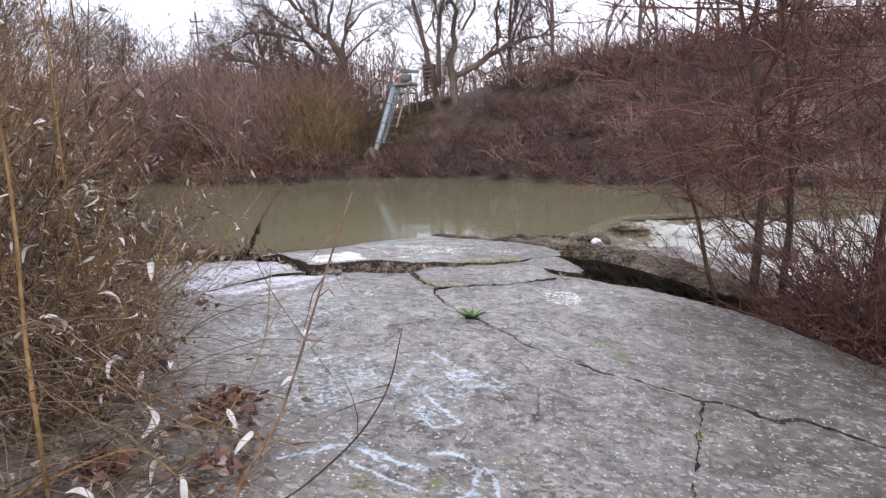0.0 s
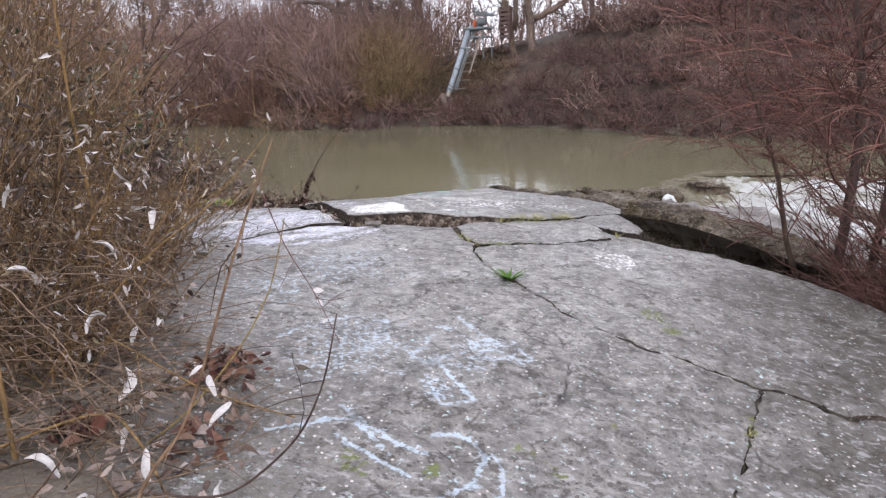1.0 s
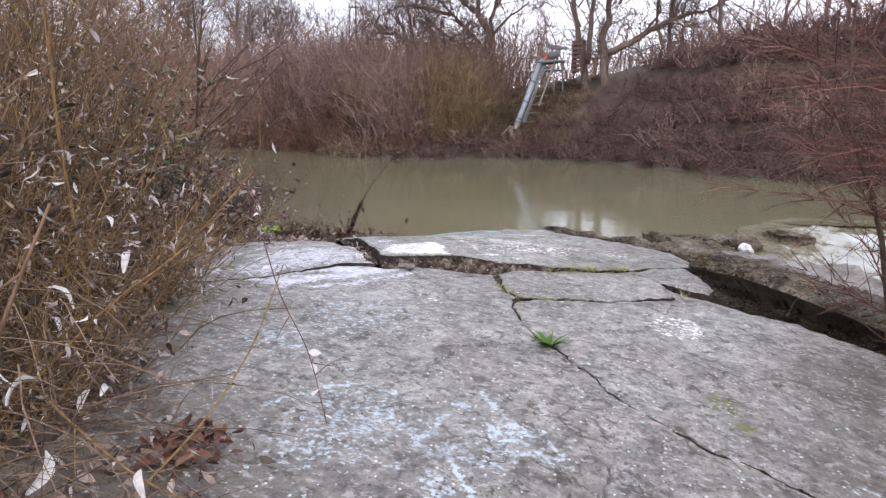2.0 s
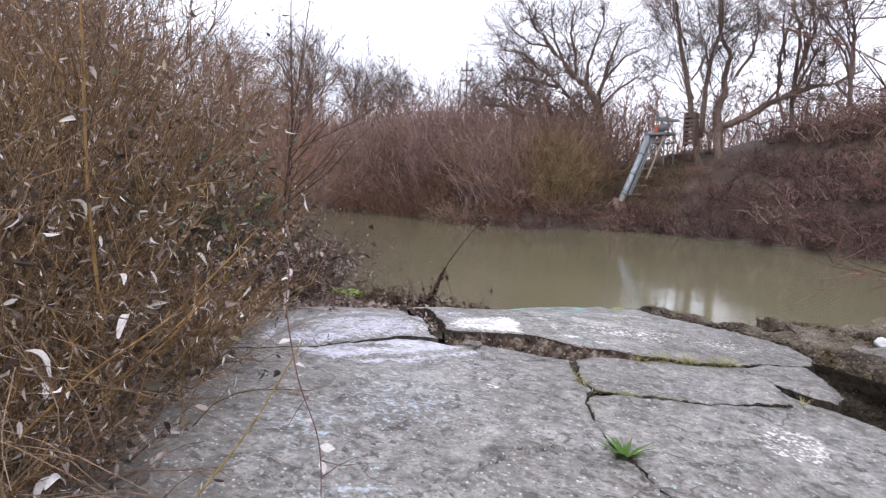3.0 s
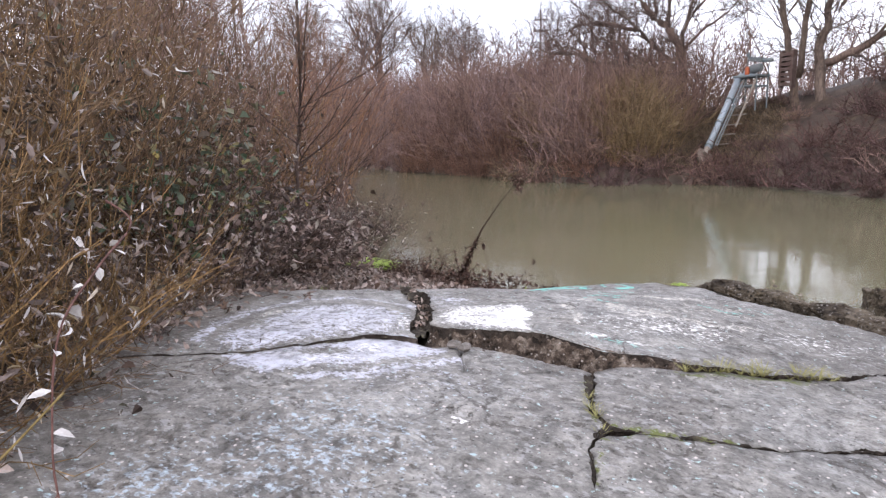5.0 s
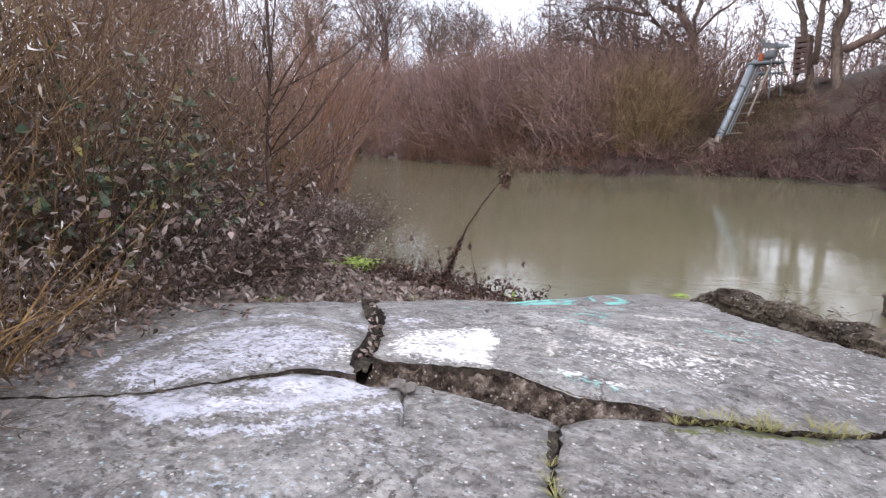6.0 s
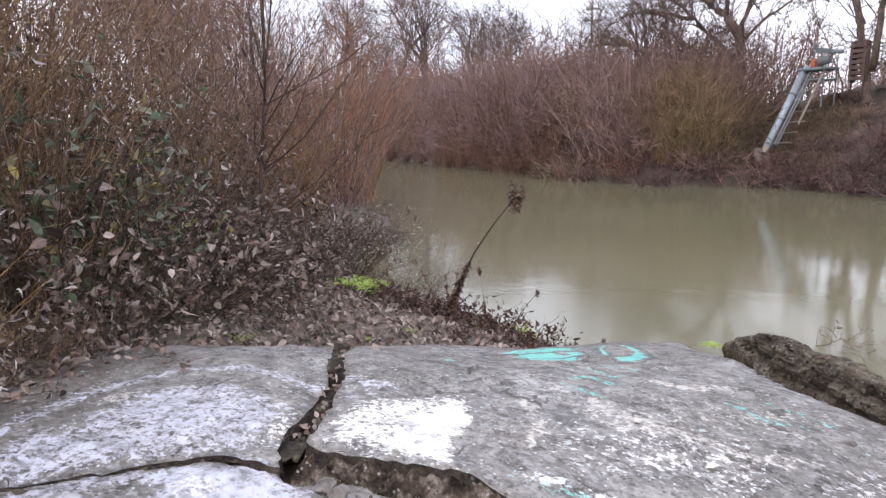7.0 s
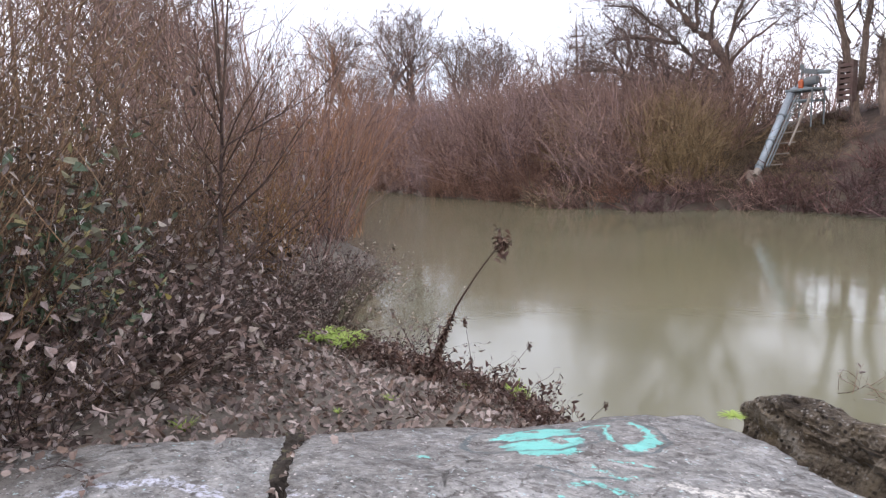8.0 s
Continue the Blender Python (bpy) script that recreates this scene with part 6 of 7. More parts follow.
tuft("weed_tuft", 3, on_slab(0.255, 5.22, -0.03), "bright green narrow-leaved weed growing in the crack", DEEP_GREEN, 36, 0.14, 0.011, 0.75, "weed")
pale = tuft("grass_tuft", 5, on_slab(0.42, 6.94, -0.03), "short yellow-green grass growing along the crack", PALE_GRASS, 34, 0.10, 0.0016, 0.6, "grass", "grass in the crack")
for x, y, s in [(0.30, 6.88, 0.9), (0.22, 6.84, 0.8), (0.50, 6.98, 0.7), (0.58, 7.02, 0.6), (0.12, 6.79, 0.7), (0.66, 7.05, 0.9), (0.70, 7.08, 1.0), (0.76, 7.12, 0.7), (0.36, 6.92, 0.7), (1.12, 6.57, 0.7), (-0.1, 6.03, 0.7), (-0.04, 5.9, 0.6), (-0.19, 6.2, 0.5), (-0.15, 6.1, 0.6), (0.27, 6.86, 1.0), (0.46, 6.96, 1.0), (0.62, 7.04, 1.0), (0.17, 6.82, 0.8), (0.42, 3.36, 0.3), (1.40, 3.8, 0.4), (0.78, 3.65, 0.25)]:
    m = on_slab(x, y, -0.02)
    copy_thing(pale, m @ Matrix.Diagonal((s, s, s, 1)) @ Matrix.Rotation(wr.random() * 6, 4, "Z"))
weed = tuft("leafy_weed", 8, at_ground(-4.75, 10.72, 0, 1.2), "fresh light-green leafy weeds on the wet bank", FRESH, 60, 0.16, 0.022, 1.1, "weed", "green weeds on the bank")
for x, y, s in [(-4.55, 10.65, 1.1), (-4.75, 10.95, 1.2), (-5.0, 10.8, 1.0), (-4.4, 10.55, 0.8), (-4.85, 10.5, 0.9)]:
    copy_thing(weed, at_ground(x, y, wr.random() * 6, s))
small = tuft("grass_tuft", 9, at_ground(-3.15, 7.75, 0, 1), "small green grass tuft in the leaf litter", FRESH, 24, 0.11, 0.005, 0.7, "grass", "grass tufts in the litter")
for x, y, s in [(-2.7, 8.0, 0.6), (-2.5, 8.1, 0.7), (-2.25, 8.15, 0.7), (-2.9, 9.4, 0.9), (-3.0, 8.9, 0.6), (-2.35, 10.45, 1.0), (-2.3, 10.55, 1.2), (-2.7, 10.2, 0.8)]:
    copy_thing(small, at_ground(x, y, wr.random() * 6, s))
broad = tuft("dock_leaves", 12, at_ground(-2.38, 10.5), "upright fresh green dock leaves at the water's edge", FRESH, 7, 0.2, 0.035, 0.5, "weed")
moss_clump = tuft("moss_clump", 14, Matrix.Translation((-0.42, 9.55, -0.22)), "yellow-green moss clump beside the fallen block", FRESH, 60, 0.06, 0.008, 1.4, "moss")
# small pale scraps and stones on the slab
for k, (x, y, s) in enumerate([(0.10, 7.68, 0.035), (-1.02, 6.43, 0.04), (-0.95, 6.42, 0.04), (1.0, 6.49, 0.03), (0.55, 4.1, 0.014), (0.9, 3.4, 0.014), (0.2, 3.7, 0.012), (1.1, 3.9, 0.013), (-0.2, 5.0, 0.012), (0.4, 5.6, 0.012), (1.0, 4.2, 0.015)]):
    bm = bmesh.new()
    bmesh.ops.create_icosphere(bm, subdivisions=2, radius=s)
    for v in bm.verts:
        v.co *= 1 + 0.45 * noise.noise(v.co * (1.2 / s) + Vector((k, 0, 0)))
        v.co.z *= 0.5
    me = bpy.data.meshes.new("stone")
    bm.to_mesh(me)
    bm.free()
    me.materials.append(WASHED)
    ob = tagged(new("stone", me), "small loose stone lying on the cracked slab", "stone", "loose stones on the slab")
    ob.matrix_basis = on_slab(x, y, 0.2 * s)

# ---- the leafless shrub beside the rapids ----
dogwood, _ = shrub("dogwood_shrub", 300, at_ground(4.0, 6.3), "dense leafless reddish-brown shrub leaning over the slab beside the rapids", "shrub", "shrubs by the rapids", RED_TWIG, WITHERED, 46, 2.5, 0.75, 0.5, 0.0095, 9, 24, 0.04, 0.4, under=220, wobble=0.13, segs=6, twig=0.4)
for x, y, s in [(4.3, 5.9, 1.1), (4.9, 6.5, 1.15), (4.4, 5.0, 0.95), (5.3, 5.4, 1.2), (3.9, 5.55, 0.8), (5.9, 6.6, 1.3), (3.75, 5.75, 0.55), (4.8, 4.3, 1.0), (4.6, 7.3, 1.0)]:
    copy_thing(dogwood, at_ground(x, y, wr.random() * 6.28, s))
low_twigs, _ = shrub("low_twig_tangle", 330, at_ground(3.35, 5.75), "tangle of thin red-brown twigs trailing on the slab's edge", "shrub", "twig tangles", RED_TWIG, None, 60, 0.9, 2.2, 0.3, 0.0045, 4, 0, 0, 0, wobble=0.2, segs=5, droop=0.06)
for x, y, s in [(3.7, 5.3, 1.1), (4.1, 4.9, 1.1), (3.15, 6.05, 0.75), (2.95, 6.35, 0.5), (4.4, 4.4, 1.2), (3.5, 5.9, 1.0), (3.55, 5.45, 0.8), (3.8, 4.85, 0.9), (3.9, 5.6, 1.3), (4.3, 5.2, 1.3), (3.4, 6.4, 0.9)]:
    copy_thing(low_twigs, at_ground(x, y, wr.random() * 6.28, s))
for x, y, s in [(3.05, 6.05, 0.9), (3.3, 5.9, 1.25), (3.55, 5.6, 1.3), (3.85, 5.3, 1.4), (3.25, 6.45, 1.4), (3.65, 6.15, 1.6), (4.05, 5.9, 1.7), (4.1, 5.0, 1.3), (3.45, 6.3, 1.2), (3.8, 5.8, 1.5)]:
    copy_thing(low_twigs, Matrix.LocRotScale((x, y, min(-0.35, float(slab_z(np.array([x]), np.array([y]))[0]) - 0.05)), Euler((0, 0, wr.random() * 6.28)), (s, s, s)))


def stem_tree(pts, r0, seed, label, reach=1.2, count=34):
    """A crooked shrub trunk through known places, with side branches and twigs."""
    r = random.Random(seed)
    root = thing("shrub_trunk", Vector(pts[0]), label, "tree", "trunks by the rapids")
    q = [Vector(p) - Vector(pts[0]) for p in pts]
    g = Geo()
    g.tube(q, taper(r0, r0 * 0.3, len(q)), 8)
    part("trunk", g, DARK_TWIG, root, smooth=True)
    fine = Geo()
    for _ in range(count):
        g = Geo()
        i = r.randrange(2, len(q))
        p = q[i - 1].lerp(q[i], r.random())
        pts2 = wander(r, p, Vector((r.gauss(-0.45, 1), r.gauss(-0.2, 1), r.uniform(-0.05, 0.9))), reach * r.uniform(0.5, 1.6), 6, 0.13, 0.02)
        g.tube(pts2, taper(r0 * 0.25, 0.0018, 7), 4)
        part("branch", g, RED_TWIG, root)
        for s in pts2[1:]:
            for _ in range(3):
                w = wander(r, s, (pts2[-1] - pts2[0]).normalized() + Vector((r.gauss(0, 0.7), r.gauss(0, 0.7), r.gauss(0.1, 0.5))), r.uniform(0.15, 0.6) * reach, 3, 0.15)
                fine.tube(w, taper(0.0042, 0.0015, 4), 3)
    part("crown", fine, RED_TWIG, root, kind="stuff")
    return root


stem_tree([(2.98, 6.8, -0.75), (3.0, 6.75, -0.1), (3.02, 6.72, 0.6), (2.95, 6.7, 1.3), (2.7, 6.6, 2.2), (2.6, 6.5, 3.2)], 0.05, 51, "straight dark shrub trunk beside the rapids", 1.4, 42)
stem_tree([(2.75, 6.75, -0.8), (2.55, 6.75, -0.2), (2.42, 6.7, 0.35), (2.25, 6.5, 0.7), (1.95, 6.2, 1.2), (1.9, 6.1, 2.0)], 0.026, 53, "thin crooked shrub stem leaning over the slab", 0.9, 18)
stem_tree([(3.3, 6.9, -0.8), (3.35, 6.85, 0.2), (3.3, 6.8, 1.2), (3.1, 6.7, 2.2), (3.2, 6.6, 3.4)], 0.04, 55, "upright dark shrub trunk among red twigs", 1.4, 42)
stem_tree([(3.9, 6.5, -0.8), (3.95, 6.4, 0.4), (4.1, 6.3, 1.5), (4.4, 6.3, 2.8)], 0.04, 57, "upright dark shrub trunk in the dense thicket", 1.4)
debris, _ = shrub("dead_reed_clump", 350, Matrix.Translation((0.15, 12.9, -1.06)), "half-sunk clump of dead reeds and twigs in the river", "debris", "dead reeds", WILLOW, LITTER, 20, 0.45, 2.0, 0.3, 0.004, 2, 26, 0.05, 0.4, wobble=0.2, segs=4, droop=0.05)
copy_thing(debris, Matrix.LocRotScale((0.7, 12.4, -1.06), Euler((0, 0, 2)), (1.2, 1.2, 0.7)))

# ---- the far bank: thickets ----
fr = random.Random(77)


def thicket(seed, count, height, spread, base_r, r0, bark, label, at, twigs=6, group="thickets on the far bank"):
    """A dense winter thicket, seen from afar: stems with forked twigs."""
    r = random.Random(seed)
    root = thing("thicket", at, label, "shrub", group)
    g, fine = Geo(), Geo()
    for _ in range(count):
        a, q = r.random() * 6.283, base_r * math.sqrt(r.random())
        p = Vector((math.cos(a) * q, math.sin(a) * q, -0.15))
        L = height * (0.35 + 0.7 * r.random())
        pts = wander(r, p, fan(r, spread), L, 2, 0.30)
        k = r0 * (0.5 + 0.9 * r.random())
        g.tube(pts, [k, k * 0.7, k * 0.25], 3)
        for _ in range(twigs):
            b = pts[1].lerp(pts[2], r.random()) if r.random() < 0.7 else pts[0].lerp(pts[1], r.random())
            d = (pts[2] - pts[0]).normalized() + Vector((r.gauss(0, 0.8), r.gauss(0, 0.8), r.gauss(0.0, 0.6)))
            fine.spike(b, b + d.normalized() * (L * r.uniform(0.2, 0.55)), k * 0.6)
    part("brushwood", g, bark, root, kind="stuff")
    part("twig_spray", fine, bark, root, kind="stuff")
    return root


def along(poly, s):
    """A place s metres along a line of points, and the way across it to the right."""
    for (ax, ay), (bx, by) in zip(poly, poly[1:]):
        L = math.hypot(bx - ax, by - ay)
        if s <= L:
            t = s / L
            return ax + (bx - ax) * t, ay + (by - ay) * t, (by - ay) / L, -(bx - ax) / L
        s -= L
    return bx, by, 0, 1


low = [thicket(400 + k, 82, 1.8, 1.8, 1.3, 0.026, (BRUSH, DARK_BRUSH, TAN, RUST_BRUSH)[k], "low tangled winter brush covering the far embankment", at_ground(6 - 9 * k, 33), 5, "brush on the far bank") for k in range(4)]
high = [thicket(420 + k, 120, h, 0.7, 1.2, 0.017, (MAUVE, BRUSH, RUST_BRUSH, OLIVE_BRUSH)[k], "tall leafless brown thicket growing at the far waterside", at_ground(x, y), 9) for k, (h, x, y) in enumerate(((3.4, -9.5, 34.2), (4.0, -19.0, 40.5), (3.0, -14.0, 37.2), (3.2, -11.5, 35.2)))]
FS = FAR_SHORE[3:]
total = 90.0


def pick_high(x):
    """Mauve growth upstream, orange and straw-coloured nearer the pump."""
    return high[fr.choice((0, 0, 0, 1, 2) if x < -15 else (0, 0, 1, 2, 3) if x < -9 else (1, 1, 3, 3, 3))]


def pick_low(x):
    return low[fr.choice((0, 3, 3, 1) if x < -6 else (0, 0, 1, 2, 3) if x < -1 else (0, 1, 1, 1, 1))]


s = 0.0
while s < total:
    x, y, nx, ny = along(FS, s)
    pump_gap = -5.0 < x < -1.9
    # skirt of brush over the water's edge
    k = fr.uniform(0.1, 0.5)
    if x > -14:
        copy_thing(pick_low(x), at_ground(x + nx * k, y + ny * k, fr.random() * 6.28, fr.uniform(0.7, 1.0)))
        copy_thing(pick_low(x), at_ground(x + nx * 1.0, y + ny * 1.0, fr.random() * 6.28, fr.uniform(0.5, 0.8) * (0.6 if pump_gap else 1.0)))
    else:
        copy_thing(high[fr.choice((0, 1, 2, 2))], at_ground(x + nx * k, y + ny * k, fr.random() * 6.28, fr.uniform(0.55, 0.8)))
    # small dark brush right at the waterline stands in for the undercut's shadow
    copy_thing(low[1], at_ground(x + 0.6 * fr.random(), y, fr.random() * 6.28, fr.uniform(0.3, 0.45)))
    if x > -5.2:
        for d in (2.0, 3.7, 5.4, 7.0):
            d += fr.uniform(-0.4, 0.4)
            if pump_gap and d < 5.8 and d > 1.0:
                for _ in range(2):
                    copy_thing(pick_low(x), at_ground(x + nx * d + fr.uniform(-0.8, 0.8), y + ny * d, fr.random() * 6.28, fr.uniform(0.25, 0.42)))
                continue
            if pump_gap:
                continue
            copy_thing(pick_low(x), at_ground(x + nx * d, y + ny * d, fr.random() * 6.28, fr.uniform(0.75, 1.15)))
    else:
        for d in (1.5, 3.2, 5.2, 8.0):
            d += fr.uniform(-0.5, 0.5)
            big = 1.0 if x > -8.5 else 1.2 if x > -13 else 1.45 if x > -30 else 1.7
            copy_thing(pick_high(x), at_ground(x + nx * d, y + ny * d, fr.random() * 6.28, big * fr.uniform(0.8, 1.15)))
    s += 1.9 if s < 45 else 3.2

# ---- trees ----


def tree(seed, height, trunk_r, spread, label, at, fork=0.35, levels=4, name="tree", lean=(0, 0), crown_drop=0.0, limbs=None, thin=1.0, limb=0.3, forms=None):
    """A bare winter tree: a tapered trunk, limbs that part again and again, and a crown of fine twigs."""
    r = random.Random(seed)
    root = thing(name, at, label, "tree", "bare trees")
    trunk, crown = Geo(), Geo()

    def grow(p, d, L, rad, level, g):
        segs = 4 if level < 2 else 3
        pts = wander(r, p, d, L, segs, 0.10 + 0.05 * level, 0.02 - crown_drop * level)
        g.tube(pts, taper(rad, rad * (0.62 if level < levels else 0.25), segs + 1), 8 if level == 0 else 5 if level < 2 else 3)
        if level >= levels:
            for q in pts[1:]:
                for _ in range(3):
                    e = (pts[-1] - pts[0]).normalized() + Vector((r.gauss(0, 0.7), r.gauss(0, 0.7), r.gauss(0.1, 0.6)))
                    crown.spike(q, q + e.normalized() * L * r.uniform(0.35, 0.9), max(0.007, rad * 0.3) * thin)
            return
        n = r.choice((3, 4)) if level else (limbs or r.choice((4, 5)))
        for k in range(n):
            at2 = r.uniform(0.45, 1.0) if k else 1.0
            i = min(int(at2 * segs), segs - 1)
            b = pts[i].lerp(pts[i + 1], at2 * segs - i)
            a = r.random() * 6.283
            out = spread * (0.55 + 0.7 * r.random())
            nd = ((pts[i + 1] - pts[i]).normalized() + Vector((math.cos(a) * out, math.sin(a) * out, r.gauss(0.1, 0.25)))).normalized()
            grow(b, nd, (height * limb if level == 0 else L) * r.uniform(0.62, 0.92), rad * r.uniform(0.45, 0.66), level + 1, crown)

    def limb_along(form, rad, first):
        """A limb through given places (right, up), wandering in depth, with boughs along it."""
        pts, depth = [], 0.0
        for i, (u, h) in enumerate(form):
            depth += r.gauss(0, 0.35) if i else 0.0
            pts.append(Vector((0.918 * u - 0.397 * depth, 0.397 * u + 0.918 * depth, h)))
        fine = []
        for a, b in zip(pts, pts[1:]):
            fine += [a.lerp(b, k / 3) + Vector((r.gauss(0, 0.04), r.gauss(0, 0.04), r.gauss(0, 0.04))) * (1 if k else 0) for k in range(3)]
        fine.append(pts[-1])
        g = Geo()
        radii = taper(rad, rad * 0.28, len(fine))
        g.tube(fine, radii, 7)
        part("trunk" if first else "limb", g, TREE_BARK, root, smooth=True)
        for i in range(3, len(fine)):
            for _ in range(2 if i < len(fine) - 1 else 4):
                d = (fine[i] - fine[i - 1]).normalized() * 0.7 + Vector((r.gauss(0, 0.7), r.gauss(0, 0.7), r.gauss(0.35, 0.5)))
                grow(fine[i], d.normalized(), height * r.uniform(0.07, 0.16), min(0.032, radii[i] * r.uniform(0.3, 0.5)), levels - 2 + (r.random() < 0.35), crown)

    if forms:
        for k, (rad, form) in enumerate(forms):
            limb_along(form, rad, k == 0)
        part("crown", crown, TREE_BARK, root, kind="stuff")
        return root
    grow(Vector((0, 0, -0.4)), Vector((lean[0], lean[1], 1)), height * fork, trunk_r, 0, trunk)
    part("trunk", trunk, TREE_BARK, root, smooth=True)
    part("crown", crown, TREE_BARK, root, kind="stuff")
    return root


oak = tree(501, 11.0, 0.26, 0.95, "broad bare oak with crooked dark limbs behind the thicket", at_ground(-5.9, 39.7), 0.2, 4, thin=0.62,
           forms=[(0.25, [(-0.17, 0.15), (-0.33, 1.73), (-0.53, 2.99), (-1.09, 3.93), (-1.75, 4.6), (-2.31, 5.3), (-3.09, 6.24), (-3.86, 7.08), (-4.3, 7.71)]), (0.13, [(-0.48, 1.94), (-0.93, 2.67), (-1.81, 3.47), (-2.57, 4.1), (-3.45, 4.98), (-4.21, 5.51), (-4.85, 5.78), (-5.8, 5.82)]), (0.11, [(-2.57, 4.1), (-3.85, 4.5), (-4.8, 4.67), (-5.74, 4.46), (-6.6, 4.04)]), (0.12, [(-0.58, 1.73), (-1.86, 2.15), (-3.34, 2.5), (-4.61, 2.67), (-5.68, 3.15), (-6.73, 3.2), (-7.48, 3.34)]), (0.12, [(-0.53, 2.99), (-0.06, 4.25), (0.31, 5.51), (0.78, 6.66), (1.1, 7.61)]), (0.09, [(-0.42, 2.88), (0.49, 3.83), (1.4, 4.52), (1.97, 5.02)]), (0.08, [(0.13, 4.77), (0.93, 5.72), (2.0, 6.24)]), (0.1, [(-1.75, 4.6), (-1.76, 5.82), (-2.1, 6.87), (-2.0, 7.92), (-1.94, 8.87)]), (0.1, [(-1.09, 3.93), (-0.99, 5.4), (-0.58, 6.66), (-0.17, 7.71), (0.06, 8.87)]), (0.08, [(-2.31, 5.3), (-2.89, 6.66), (-3.15, 7.71), (-2.98, 8.66)]), (0.07, [(-3.09, 6.24), (-4.14, 6.45), (-5.11, 6.98), (-5.66, 7.5)]), (0.08, [(-1.81, 3.47), (-1.98, 2.46), (-3.55, 3.47), (-4.66, 3.72), (-5.97, 4.98)])])
twin = tree(503, 12.5, 0.17, 0.45, "tall bare twin-trunked tree beside the pump", at_ground(-0.85, 37.4), 0.42, 4, lean=(0.02, 0),
            forms=[(0.19, [(0.1, -0.51), (0.01, 0.88), (-0.28, 2.65), (-0.56, 4.32), (-0.83, 5.81), (-1.05, 7.29), (-1.23, 8.41)]), (0.15, [(0.09, 1.16), (0.17, 3.02), (0.36, 4.5), (0.57, 5.62), (0.83, 6.64), (0.86, 7.66)]), (0.06, [(-0.82, 5.62), (-1.3, 6.46), (-1.75, 7.2), (-1.99, 8.04)]), (0.05, [(-0.5, 3.95), (0.05, 5.06), (-0.21, 6.18), (-0.46, 7.29)]), (0.05, [(0.36, 4.5), (0.02, 5.43), (0.14, 6.55)]), (0.05, [(-0.3, 3.02), (-0.82, 3.95), (-1.42, 4.69)])])
wide = tree(505, 10.0, 0.22, 0.85, "bare tree with a long low limb on the embankment crest", at_ground(0.6, 37.0), 0.24, 4, lean=(0.25, -0.1),
            forms=[(0.24, [(-0.33, -0.77), (-0.39, 0.86), (-0.32, 1.95), (-0.01, 2.85), (0.15, 3.76), (0.33, 4.67), (0.08, 5.75), (-0.17, 6.84)]), (0.18, [(-0.32, 1.22), (0.52, 1.64), (1.57, 2.22), (2.45, 2.67), (3.51, 3.04), (4.94, 3.34), (6.26, 3.94)]), (0.08, [(0.12, 3.58), (0.78, 4.67), (0.98, 5.75), (0.73, 6.84)]), (0.07, [(1.57, 2.22), (2.05, 3.22), (1.44, 4.3), (1.72, 5.57)]), (0.07, [(3.51, 3.04), (4.0, 3.94), (4.86, 4.67), (5.16, 5.57)]), (0.06, [(0.52, 1.64), (1.09, 1.22), (1.97, 1.59), (3.07, 1.41)]), (0.07, [(4.94, 3.34), (5.54, 2.49), (5.96, 1.59)]), (0.09, [(2.62, 1.41), (2.5, 2.67), (2.41, 4.67), (2.77, 6.12), (2.98, 7.2)]), (0.07, [(2.42, 4.49), (1.94, 5.57), (1.82, 6.84)])])
slim = tree(507, 8.5, 0.11, 0.5, "slender bare tree behind the embankment", at_ground(5.5, 35.5), 0.42, 4, thin=0.8)
for t, x, y, a, k in [(slim, 3.4, 38.0, 1.0, 1.15), (slim, 8.0, 36.0, 2.1, 0.8), (slim, 10.2, 34.0, 5.0, 0.9), (slim, 12.4, 32.6, 4.0, 1.0), (slim, 14.0, 29.5, 0.5, 1.1), (slim, 11.0, 31.6, 2.5, 1.0), (slim, 12.8, 29.4, 1.5, 1.2), (slim, 9.2, 33.2, 0.7, 0.95), (slim, 15.5, 27.0, 3.6, 1.1),
                      (twin, 14.4, 29.0, 1.0, 0.9), (slim, -33, 58, 2.0, 1.5), (slim, -27, 52, 2.5, 1.35), (slim, -30.5, 54, 4.5, 1.5), (slim, -36, 56, 0.3, 1.4), (slim, -24.0, 50.5, 0.2, 1.1), (slim, -12.5, 44, 1.2, 1.0), (slim, -10.0, 43, 5.2, 1.05),
                      (slim, -62, 72, 3.5, 1.7), (slim, -52, 66, 2.8, 1.5), (slim, -46, 62, 1.0, 1.4), (slim, -44, 34, 1.2, 1.6), (slim, -30, 27, 2.0, 1.3), (slim, -22, 18, 4.0, 1.2), (slim, -16, 12, 0.9, 1.1), (slim, -14, 7, 3.0, 1.0), (slim, 20, 24, 2, 1.2), (slim, -37, 57, 0.8, 2.0), (slim, -42, 58, 3.0, 2.1), (slim, -48, 60, 5.5, 2.2), (slim, -54, 62, 2.2, 2.2), (slim, -33, 26, 1.7, 1.5), (slim, -28, 23.5, 4.4, 1.4), (slim, -39, 30, 2.9, 1.6), (slim, -24, 20, 0.6, 1.3)]:
    copy_thing(t, at_ground(x, y, a, k))

